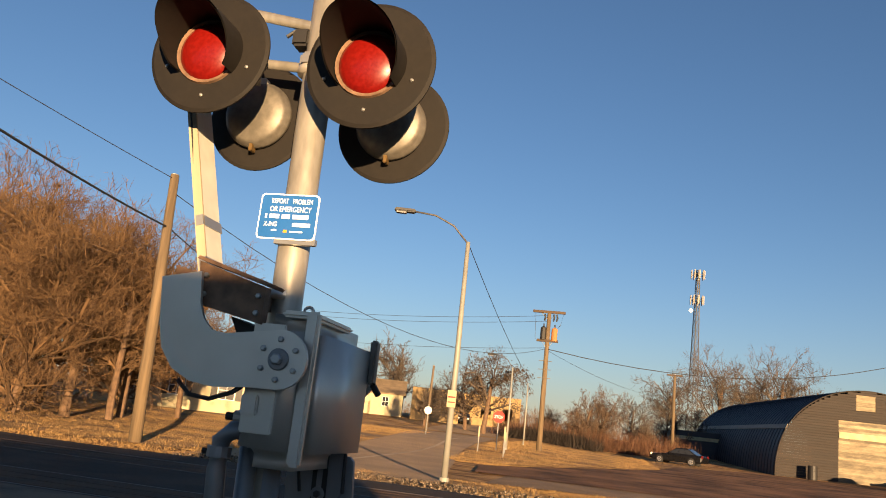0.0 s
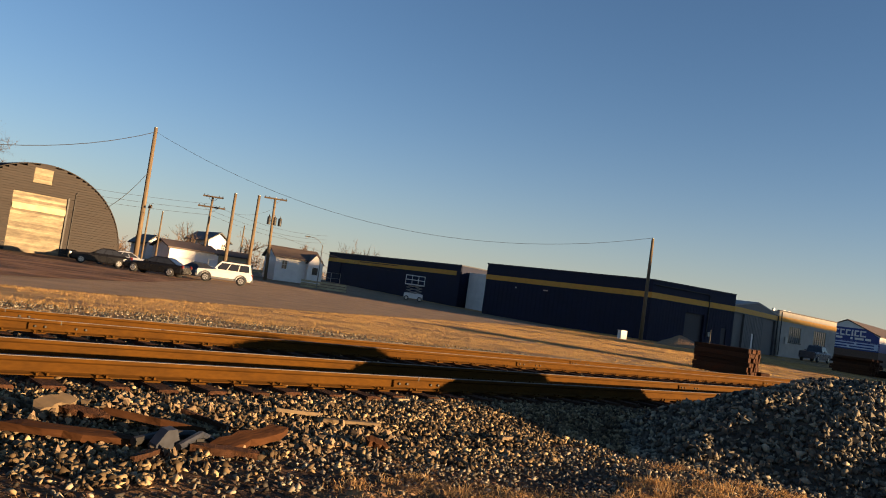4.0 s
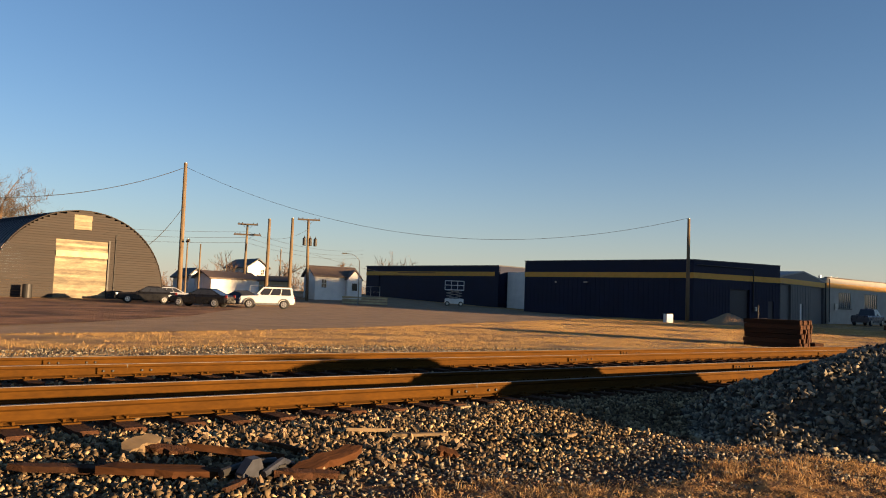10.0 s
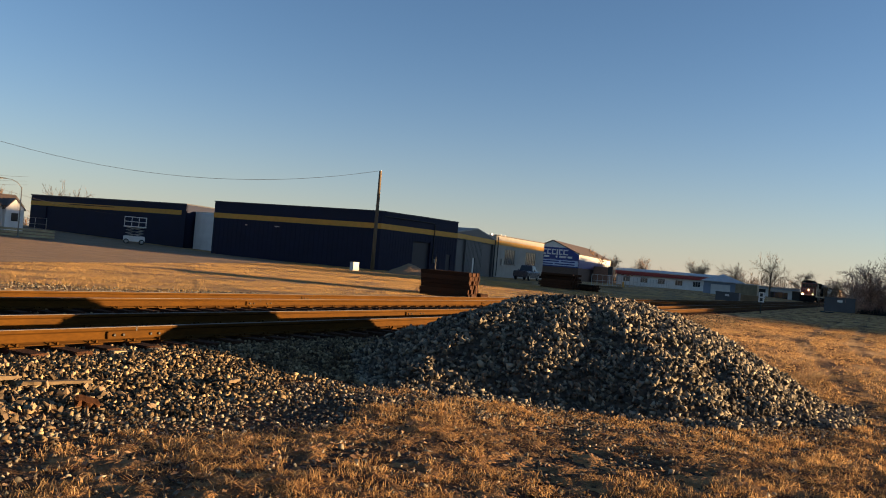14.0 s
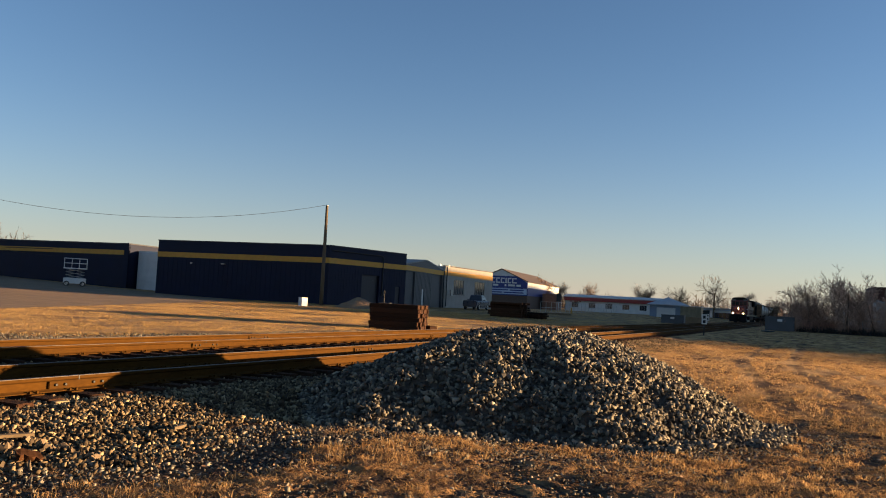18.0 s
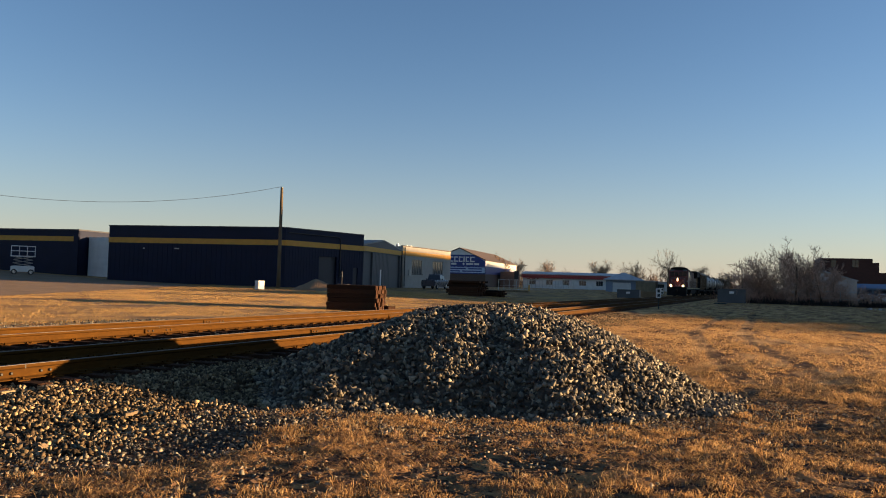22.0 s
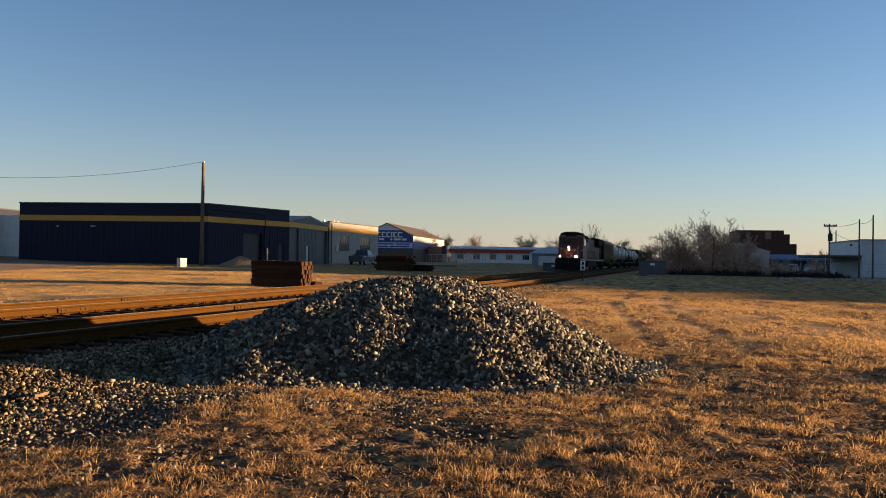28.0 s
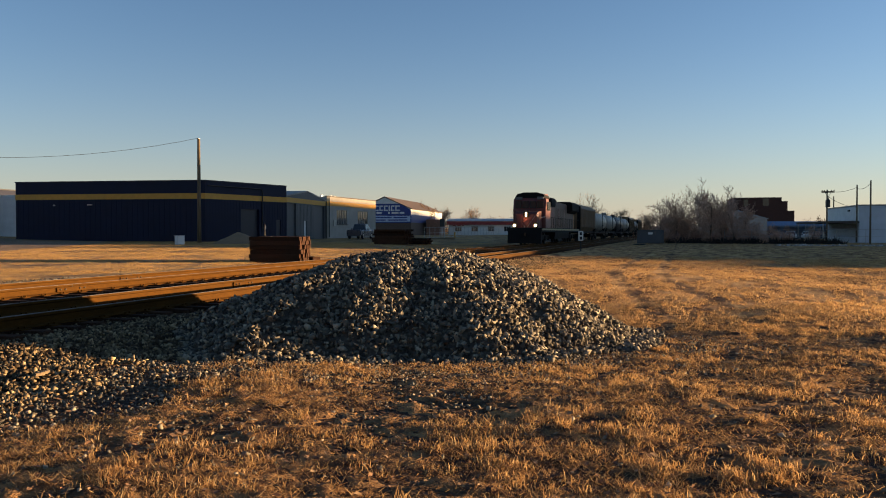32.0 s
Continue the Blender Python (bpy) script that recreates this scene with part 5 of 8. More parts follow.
for a, c in (((0.17, 0.0), (0.24, 0.27)), ((0.9, -0.02), (0.87, 0.25))):
    (x0, z0), (x1, z1) = on_plate(*a), on_plate(*c)
    part("slide_rod", tube([(x0, 0.262, z0), (x1, 0.262, z1)], 0.009, 8), M_BLACK, hang)
for u, v in ((0.55, 0.06), (0.52, 0.27)):
    x0, z0 = on_plate(u, v)
    part("washer", lathe([(0.024, -0.008), (0.036, -0.006), (0.036, 0.0)], 16), M_CAST, hang, "", Matrix.Translation((x0, 0.253, z0)))
    part("bolt", lathe([(0.012, -0.018), (0.018, -0.014), (0.018, 0.0)], 6), M_BLACK, hang, "", Matrix.Translation((x0, 0.245, z0)))
x0, z0 = on_plate(0.48, 0.88)
part("plate_hole", lathe([(0.016, -0.001), (0.016, 0.001)], 12), M_BLACK, hang, "", Matrix.Translation((x0, 0.2785, z0)))
part("support_tube", tube([(-0.05, -0.1, 1.26), (-0.02, -0.1, 0.0)], 0.045, 14), M_CAST, signal, "", None, True)
part("support_tube", tube([(0.035, -0.02, 1.26), (0.06, -0.02, 0.0)], 0.055, 14), M_CAST, signal, "", None, True)
part("conduit", tube([(-0.04, -0.18, 1.3), (-0.1, -0.19, 1.3), (-0.155, -0.19, 1.25), (-0.155, -0.19, 1.12), (-0.07, -0.19, 0.0)], 0.045, 12), M_CAST, signal, "", None, True)
part("conduit_clamp", tube([(-0.155, -0.19, 1.17), (-0.155, -0.19, 1.22)], 0.058, 12), M_CAST, signal)
part("conduit_bolt", tube([(-0.24, -0.19, 1.19), (-0.2, -0.19, 1.19)], 0.014, 6), M_BLACK, signal)
part("base_plate", box(-0.35, 0.35, -0.45, 0.45, -0.12, 0.03, 0.02), M_CONC, signal, "concrete footing")


# ---- poles, lamps, wires ----
def shaft(parent, h, r, material=None, lean=(0, 0), name="pole_shaft", sides=12, foot=-0.6):
    return part(name, tube([(0, 0, foot), (lean[0] * 0.4, lean[1] * 0.4, h * 0.4), (lean[0], lean[1], h)], [r, r * 0.88, r * 0.68], sides), material or M_WOOD, parent, "", None, True)


def utility_pole(x, y, h, r, label, lean=(0, 0), arms=(), cans=(), turn=0, pins=True):
    e = thing("utility_pole", pose(x, y, gz(x, y)), label, "utility pole", "utility poles")
    shaft(e, h, r, None, lean)
    for z, half in arms:
        k = z / h
        a = part("crossarm", box(-half, half, -0.08, 0.08, z - 0.09, z + 0.09, 0.01), M_ARMWOOD, e, "", Matrix.Translation((lean[0] * k, lean[1] * k - 0.1, 0)) @ pose(0, 0, 0, 0, 0, turn))
        if pins:
            for u in (-0.9, -0.55, 0.55, 0.9):
                part("insulator", tube([(u * half, 0, z + 0.07), (u * half, 0, z + 0.16), (u * half, 0, z + 0.24)], [0.03, 0.06, 0.03], 8), M_BLACK, a)
        part("brace", tube([(-half * 0.5, 0.0, z - 0.05), (0, 0.05, z - 0.6)], 0.02, 5), M_STEEL, a)
        part("brace", tube([(half * 0.5, 0.0, z - 0.05), (0, 0.05, z - 0.6)], 0.02, 5), M_STEEL, a)
    for u, z, mt in cans:
        c = part("transformer", tube([(u, -0.1, z - 0.45), (u, -0.1, z + 0.4), (u, -0.1, z + 0.5)], [0.21, 0.21, 0.08], 14), mt, e, "cylindrical transformer can")
        part("bushing", tube([(u, -0.1, z + 0.5), (u, -0.1, z + 0.7)], 0.05, 8), M_BLACK, c)
    part("cap", tube([(lean[0], lean[1], h - 0.01), (lean[0], lean[1], h + 0.03)], r * 0.62, 10), M_STEEL, e)
    return e


M_ARMWOOD = mat("dark_weathered_crossarm", (0.075, 0.05, 0.032), 0.9, var=0.35, scale=6, stretch=(0.1, 1, 1))
M_MASTDARK = mat("dull_bracket_steel", (0.1, 0.09, 0.08), 0.6, 0.4)
M_CANR = mat("rusty_orange_can", (0.45, 0.16, 0.05), 0.7, var=0.3, scale=4)
utility_pole(-13.3, 21.6, 7.95, 0.19, "tall pale wooden pole beside the street", (-0.25, -0.15))
up1 = utility_pole(-5.05, 57.3, 9.75, 0.2, "wooden utility pole with a crossarm and two transformers", (-0.05, 0), ((9.7, 1.15), (7.65, 0.75)), ((-0.36, 8.15, M_BLACK), (0.42, 8.1, M_CANR)), 0, False)
for zz in (5.0, 5.6, 6.2):
    part("bracket", box(-0.5, 0.4, -0.2, -0.16, zz, zz + 0.04), M_MASTDARK, up1)
for u in (-0.35, 0.28, 0.5):
    part("cutout", tube([(u, -0.12, 9.05), (u + 0.06, -0.12, 9.3), (u, -0.12, 9.55)], [0.05, 0.07, 0.05], 8), M_BLACK, up1)
part("lead", tube([(-1.0, -0.1, 9.7), (-0.95, -0.12, 8.6), (-0.9, -0.12, 7.7)], 0.012, 5), M_BLACK, up1)
part("lead", tube([(1.0, -0.1, 9.7), (0.8, -0.12, 8.8), (0.5, -0.12, 8.4)], 0.012, 5), M_BLACK, up1)
utility_pole(33.0, 84.3, 14.55, 0.27, "tall wooden pole behind the parked cars", (-0.1, 0.0))
utility_pole(37.6, 73.5, 8.6, 0.2, "bare wooden pole stub with a dark top")
utility_pole(39.65, 72.5, 8.8, 0.2, "bare wooden pole stub with a dark top")
utility_pole(47.7, 82.9, 9.6, 0.2, "wooden utility pole with a crossarm and dark transformers", (-0.3, 0), ((9.5, 1.3),), ((-0.75, 6.9, M_BLACK), (0.0, 6.9, M_BLACK), (0.7, 6.9, M_BLACK)), -30)
utility_pole(43.4, 90.7, 8.9, 0.18, "slim wooden utility pole with two crossarms", (0.1, 0), ((8.85, 1.2), (7.6, 1.6)), (), -30)
utility_pole(67.4, 45.0, 9.95, 0.2, "dark wooden pole beside the navy warehouse")
utility_pole(6.25, 95.4, 9.1, 0.2, "wooden utility pole with a short crossarm", (-0.1, 0), ((9.0, 0.9),), (), 0, False)
utility_pole(-18.3, 57.6, 5.4, 0.13, "slim wooden service pole before the white house", (-0.2, 0))
utility_pole(-16.9, 73.6, 6.0, 0.14, "wooden utility pole beside the street", (0.1, 0))
for x, y, h in ((33.5, 84.0, 6.4), (36.0, 86.5, 6.0), (51.0, 96.0, 6.2), (104.4, -15.6, 6.3), (103.9, -18.7, 6.8), (98.7, -19.1, 7.0), (131, -20.6, 6.6)):
    utility_pole(x, y, h, 0.11, "distant wooden utility pole", (0, 0), ((h - 0.25, 0.7),) if h in (6.3, 6.4) else (), ((0.35, h - 1.6, M_BLACK), (-0.25, h - 1.6, M_BLACK)) if h == 6.3 else (), 80)


def street_lamp(x, y, h, reach, label, m, r=0.09):
    e = thing("street_lamp", pose(x, y, gz(x, y)), label, "street lamp")
    part("pole_shaft", tube([(0, 0, -0.3), (0, 0, h * 0.5), (-0.03, 0, h)], [r, r * 0.85, r * 0.65], 14), m, e, "", None, True)
    part("base_collar", tube([(0, 0, 0), (0, 0, 0.12)], r * 1.5, 14), m, e)
    pts = [(-0.03, 0, h - 0.05), (-0.03 - reach[0] * 0.25, reach[1] * 0.25, h + 0.42), (-0.03 - reach[0] * 0.55, reach[1] * 0.55, h + 0.66), (-reach[0] * 0.9, reach[1] * 0.9, h + 0.7)]
    part("bracket_arm", tube(pts, 0.026, 8), M_MASTDARK, e, "curved bracket arm", None, True)
    hd = Matrix.Translation((-reach[0] * 1.05, reach[1] * 1.05, h + 0.68)) @ pose(0, 0, 0, 0, 0, math.degrees(math.atan2(reach[1], -reach[0])))
    l = part("lamp_head", box(-0.3, 0.3, -0.13, 0.13, -0.03, 0.07, 0.03), M_BLACK, e, "dark cobra-head lantern", hd)
    part("lamp_glass", box(-0.05, 0.25, -0.1, 0.1, -0.07, -0.03, 0.015), M_ROOFG, l)
    return e


lamp = street_lamp(-4.35, 22.0, 6.55, (1.75, -0.45), "pale steel street lamp with a curved arm", M_LAMPPOLE, 0.09)
plate = part("street_plate", box(-0.12, 0.12, -0.125, -0.12, 1.95, 2.4, 0.004), M_CREAM, lamp, "small white restriction plate")
part("plate_bar", box(-0.1, 0.1, -0.128, -0.124, 2.2, 2.24), M_RED, plate)
part("plate_bar", box(-0.1, 0.1, -0.128, -0.124, 2.07, 2.1), M_RED, plate)
street_lamp(-6.4, 50.1, 5.0, (1.3, 0), "slim steel street lamp", M_LAMPPOLE, 0.07)
street_lamp(-7.0, 65.1, 4.9, (1.5, 0), "slim steel street lamp", M_LAMPPOLE, 0.07)
street_lamp(50.0, 75.6, 4.95, (1.6, 0.6), "slim steel street lamp beside the navy shed", M_LAMPPOLE, 0.07)


def wire(a, b, sag, r=0.014, n=18):
    pts = []
    for i in range(n + 1):
        k = i / n
        p = Vector(a).lerp(Vector(b), k)
        p.z -= sag * 4 * k * (1 - k)
        pts.append(p)
    o = mesh("overhead_wire", tube(pts, r, 5), M_CABLE)
    return tagged(o, "thin black overhead wire sagging between poles", "wire", "overhead wires")


wire((-5.0, 57.2, 7.4), (32.95, 84.25, 14.7), 2.8, 0.03)
wire((32.95, 84.25, 14.7), (67.4, 45.0, 10.3), 4.5, 0.018, 26)
wire((32.95, 84.25, 10.5), (28.0, 80.9, 5.6), 0.4, 0.03)
wire((-13.5, 21.5, 6.3), (-9.0, -4.0, 6.9), 0.5, 0.03)
wire((-13.55, 21.45, 7.8), (-16.0, 2.0, 9.2), 0.2, 0.012)
wire((-13.55, 21.45, 7.4), (-5.2, 57.2, 7.4), 1.95, 0.014)
wire((-13.5, 21.5, 6.3), (-18.3, 57.6, 5.8), 0.8, 0.02)
wire((-4.38, 22.0, 6.5), (-5.1, 50.0, 4.4), 0.3, 0.012)
for dz, x0 in ((9.8, -40), (9.4, -40), (7.5, -40)):
    wire((-5.0, 57.2, dz), (x0, 66, dz + 0.6), 0.8, 0.014)
wire((-5.0, 57.2, 7.3), (6.25, 95.4, 7.1), 0.7, 0.014)
for dz in (8.9, 8.2, 7.6):
    wire((43.4, 90.7, dz), (6.25, 95.4, dz + 0.2), 0.9, 0.016)
    wire((43.4, 90.7, dz), (80, 120, dz + 1.0), 0.9, 0.016)
wire((47.7, 82.9, 9.4), (37.6, 73.5, 7.0), 0.5, 0.014)
wire((47.7, 82.9, 6.4), (75.6, 92, 4.6), 0.6, 0.014)
wire((104.4, -15.6, 6.1), (103.9, -18.7, 6.5), 0.25, 0.02)
wire((104.4, -15.6, 5.6), (103.9, -18.7, 4.2), 0.3, 0.02)
wire((103.9, -18.7, 6.4), (98.7, -19.1, 6.7), 0.3, 0.02)

# ---- lattice mast with antennas ----
M_MAST = mat("dull_dark_galvanised_steel", (0.12, 0.115, 0.105), 0.6, 0.4, var=0.3, scale=0.5)
tower = thing("lattice_tower", pose(21.5, 249.6, 2.0), "tall grey lattice tower with two rings of white antennas", "tower")
TH = 53.5
legs = []
for k in range(3):
    a = k * math.tau / 3 + 0.4
    f = lambda z, a=a: (math.cos(a) * (2.0 - 1.45 * z / TH), math.sin(a) * (2.0 - 1.45 * z / TH), z)
    legs.append(f)
    part("leg", tube([f(0), f(TH)], 0.14, 6), M_MAST, tower)
for k in range(3):
    bm = bmesh.new()
    for i in range(22):
        z0, z1 = TH * i / 22, TH * (i + 1) / 22
        tube([legs[k](z0), legs[(k + 1) % 3](z1)], 0.06, 4, bm)
        tube([legs[(k + 1) % 3](z0), legs[k](z1)], 0.06, 4, bm)
        tube([legs[k](z1), legs[(k + 1) % 3](z1)], 0.05, 4, bm)
    part("bracing", bm, M_MAST, tower)
for z in (52.0, 44.2):
    ring = part("antenna_ring", tube([(1.9 * math.cos(i * math.tau / 18), 1.9 * math.sin(i * math.tau / 18), z) for i in range(19)], 0.09, 5), M_MAST, tower)
    for i in range(9):
        a = i * math.tau / 9
        part("antenna", box(-0.18, 0.18, -0.12, 0.12, z - 1.3, z + 1.4, 0.04), M_GREYW, ring, "white panel antenna", Matrix.Translation((2.0 * math.cos(a), 2.0 * math.sin(a), 0)) @ pose(0, 0, 0, 0, 0, math.degrees(a) + 90))
part("dish", lathe([(0.6, 0), (0.5, 0.2), (0.1, 0.35)], 16), M_WHITE, tower, "", Matrix.Translation((-1.7, -1.2, 40.8)))


# ---- road signs ----
def sign_pole(name, x, y, h, label):
    e = thing(name, pose(x, y, gz(x, y)), label, "sign")
    part("post", tube([(0, 0, -0.2), (0, 0, h)], 0.035, 8), M_STEEL, e)
    return e


st = sign_pole("stop_sign", -6.7, 48.0, 2.3, "red octagonal stop sign on a steel post")
part("sign_plate", prism([(0.36 * math.cos(radians(22.5 + 45 * i)), 1.95 + 0.36 * math.sin(radians(22.5 + 45 * i))) for i in range(8)], "y", -0.06, -0.05), M_ARMR, st)
t, w = text_mesh("STOP", 0.3, "lettering", st, M_SIGNW, Matrix())
t.matrix_basis = Matrix.Translation((-0.26, -0.063, 1.86)) @ Euler((math.pi / 2, 0, 0)).to_matrix().to_4x4() @ Matrix.Diagonal((0.52 / w, 0.85, 1, 1))
yl = sign_pole("warning_sign", -13.5, 59, 2.2, "pale warning sign on a wooden post")
part("sign_plate", prism([(0.3 * math.cos(radians(45 * i)), 1.75 + 0.3 * math.sin(radians(45 * i))) for i in range(8)], "y", -0.06, -0.05), M_WHITE, yl)
for x, y, h in ((-6.0, 46.5, 1.2), (-5.6, 43.0, 1.6), (-7.2, 44.5, 1.4)):
    b = sign_pole("marker_post", x, y, h, "slim pale marker post in the grass")
    part("marker", box(-0.045, 0.045, -0.05, -0.035, h * 0.6, h), M_CREAM, b)
hyd = thing("fire_hydrant", pose(-17.3, 52.6, gz(-17.3, 52.6)), "yellow fire hydrant on the verge", "hydrant")
part("barrel", tube([(0, 0, 0), (0, 0, 0.1), (0, 0, 0.11), (0, 0, 0.6), (0, 0, 0.72), (0, 0, 0.8)], [0.2, 0.2, 0.13, 0.13, 0.15, 0.04], 12), M_YELLOW, hyd)
part("outlet", tube([(-0.25, 0, 0.5), (0.25, 0, 0.5)], 0.07, 10), M_YELLOW, hyd)
wbx = thing("utility_box", pose(60.0, 42.0, gz(60, 42), 0, 0, -20), "small bright white utility box on the grass", "utility box")
part("body", box(-0.33, 0.33, -0.26, 0.26, 0, 0.74, 0.03), M_WHITE, wbx)
part("lid", box(-0.35, 0.35, -0.28, 0.28, 0.74, 0.79, 0.02), M_WHITE, wbx)

mboard = thing("marker_board", pose(60.0, 7.75, gz(60.0, 7.75), 0, 0, 5), "white marker board with two dark figures on a short post", "sign")
part("post", box(-0.03, 0.03, -0.04, 0.04, -0.1, 1.46, 0.008), M_BLACK, mboard)
face = part("board", box(-0.055, -0.03, -0.18, 0.18, 0.78, 1.48, 0.008), M_WHITE, mboard)
for zz in (0.86, 1.18):
    part("figure_bar", box(-0.061, -0.055, -0.09, 0.09, zz, zz + 0.22, 0.002), M_BLACK, face)


# ---- vehicles ----
M_TYRE = mat("tyre_rubber", (0.02, 0.02, 0.02), 0.85, var=0.3, scale=20)
M_RIM = mat("alloy_rim", (0.55, 0.54, 0.52), 0.35, 0.8)
M_CARW = mat("white_car_paint", (0.586, 0.578, 0.554), 0.35, var=0.06, scale=2)
M_CARB = mat("black_car_paint", (0.007, 0.007, 0.008), 0.3, var=0.2, scale=3, spec=0.3)
M_CARG = mat("dark_blue_car_paint", (0.02, 0.028, 0.05), 0.3, var=0.2, scale=3)
M_CARS = mat("silver_car_paint", (0.42, 0.43, 0.44), 0.35, 0.4, var=0.1, scale=3)
M_TRIM = mat("grey_plastic_cladding", (0.12, 0.12, 0.12), 0.7, var=0.2, scale=8)
M_LAMPG = mat("clear_lamp_glass", (0.7, 0.7, 0.66), 0.15)
M_LAMPR = mat("red_lamp_glass", (0.12, 0.01, 0.01), 0.2)


def loft(sections, material_of=None, bm=None):
    """Joins rings of equal length into a closed skin."""
    bm = bm or bmesh.new()
    rings = [[bm.verts.new(p) for p in s] for s in sections]
    n = len(rings[0])
    for a, b in zip(rings, rings[1:]):
        for k in range(n):
            bm.faces.new((a[k], a[(k + 1) % n], b[(k + 1) % n], b[k]))
    bm.faces.new(rings[0])
    bm.faces.new(list(reversed(rings[-1])))
    bmesh.ops.recalc_face_normals(bm, faces=bm.faces[:])
    return bm


def wheel(parent, x, y, r, w, side):
    t = part("wheel", tube([(0, -w / 2, 0), (0, -w / 2 + 0.03, 0), (0, w / 2 - 0.03, 0), (0, w / 2, 0)], [r * 0.93, r, r, r * 0.93], 22), M_TYRE, parent, "", Matrix.Translation((x, y, r)), True)
    part("rim", tube([(0, side * w / 2 * 0.9, 0), (0, side * (w / 2 + 0.012), 0)], [r * 0.62, r * 0.58], 16), M_RIM, t)
    for k in range(5):
        a = k * math.tau / 5
        part("spoke_gap", box(0.06, r * 0.5, side * (w / 2 + 0.013) - 0.002, side * (w / 2 + 0.013) + 0.002, -0.03, 0.03), M_BLACK, t, "", pose(0, 0, 0, 0, math.degrees(a), 0))


def vehicle(name, m, label, L, W, prof, cabin, paint, wheels, r=0.34, clad=None, rails_on=False):
    """prof: (x, low, high) stations of the body; cabin: (x at sill, x at roof) front and rear, sill and roof heights."""
    e = thing(name, m, label, "car")
    secs = []
    for x, lo, hi, k in prof:
        w = W / 2 * k
        secs.append([(x, -w * 0.92, lo), (x, -w, lo + 0.12), (x, -w, hi - 0.16), (x, -w * 0.9, hi - 0.02), (x, -w * 0.5, hi), (x, w * 0.5, hi), (x, w * 0.9, hi - 0.02), (x, w, hi - 0.16), (x, w, lo + 0.12), (x, w * 0.92, lo)])
    body = part("body", loft(secs), paint, e, "", None, False)
    f0, f1, r1, r0, sill, roof = cabin
    wc, wr = W / 2 * 0.93, W / 2 * 0.74
    secs = [[(f0, -wc, sill), (f0, wc, sill), (r0, wc, sill), (r0, -wc, sill)], [(f1, -wr, roof - 0.04), (f1, wr, roof - 0.04), (r1, wr, roof - 0.04), (r1, -wr, roof - 0.04)], [(f1 + 0.08, -wr * 0.92, roof), (f1 + 0.08, wr * 0.92, roof), (r1 - 0.08, wr * 0.92, roof), (r1 - 0.08, -wr * 0.92, roof)]]
    part("cabin", loft(secs), paint, body)
    # glazing set a little proud of the cabin sides
    def pt(u, v, side):
        xa, xb = f0 + (f1 - f0) * v, r0 + (r1 - r0) * v
        y = (wc + (wr - wc) * v) * side
        return Vector((xa + (xb - xa) * u, y + 0.008 * side, sill + (roof - 0.04 - sill) * v))
    n = 3 if cabin[3] - cabin[0] > 2.4 else 2
    for side in (-1, 1):
        for i in range(n):
            u0, u1 = 0.05 + 0.9 * i / n + 0.012, 0.05 + 0.9 * (i + 1) / n - 0.012
            bm = bmesh.new()
            q = [pt(u0, 0.1, side), pt(u1, 0.1, side), pt(u1, 0.88, side), pt(u0, 0.88, side)]
            inner = [v - Vector((0, 0.02 * side, 0)) for v in q]
            a, b = [bm.verts.new(v) for v in q], [bm.verts.new(v) for v in inner]
            bm.faces.new(a)
            for k in range(4):
                bm.faces.new((a[k], a[(k + 1) % 4], b[(k + 1) % 4], b[k]))
            part("side_window", bm, M_GLASS, body)
    for fx0, fx1, d in ((f0, f1, -1), (r0, r1, 1)):
        bm = bmesh.new()
        off = 0.012 * d
        a = [bm.verts.new((fx0 + (fx1 - fx0) * v + off, (wc + (wr - wc) * v) * s * 0.9, sill + (roof - 0.04 - sill) * v)) for v, s in ((0.1, -1), (0.1, 1), (0.9, 1), (0.9, -1))]
        b = [bm.verts.new(v.co - Vector((off * 3, 0, 0))) for v in a]
        bm.faces.new(a)
        for k in range(4):
            bm.faces.new((a[k], a[(k + 1) % 4], b[(k + 1) % 4], b[k]))
        part("windscreen" if d < 0 else "rear_window", bm, M_GLASS, body)
    for x in wheels:
        for side in (-1, 1):
            wheel(e, x, side * (W / 2 - 0.1), r, 0.22, side)
            if clad:
                part("wheel_arch", tube([(x + (r + 0.08) * math.cos(a), side * (W / 2 + 0.005), r + (r + 0.08) * math.sin(a)) for a in [i * math.pi / 10 for i in range(11)]], 0.05, 6), clad, body)
    x0, x1 = prof[0][0], prof[-1][0]
    part("front_bumper", box(x0 - 0.06, x0 + 0.1, -W / 2 * 0.9, W / 2 * 0.9, 0.36, 0.62, 0.04), clad or paint, e)
    part("rear_bumper", box(x1 - 0.1, x1 + 0.06, -W / 2 * 0.9, W / 2 * 0.9, 0.38, 0.64, 0.04), clad or paint, e)
    for side in (-1, 1):
        part("headlight", box(x0 - 0.03, x0 + 0.15, side * W * 0.36 - 0.14, side * W * 0.36 + 0.14, 0.66, 0.84, 0.03), M_LAMPG, e)
        part("tail_light", box(x1 - 0.12, x1 + 0.03, side * W * 0.41 - 0.09, side * W * 0.41 + 0.09, 0.75, 1.0, 0.02), M_LAMPR, e)
        part("mirror", box(f0 + 0.25, f0 + 0.4, side * (W / 2 + 0.02), side * (W / 2 + 0.2), sill + 0.02, sill + 0.18, 0.03), paint, e)
        part("sill_trim", box(wheels[0] + r + 0.1, wheels[1] - r - 0.1, side * (W / 2) - 0.02, side * (W / 2) + 0.025, 0.32, 0.48, 0.01), clad or paint, e)
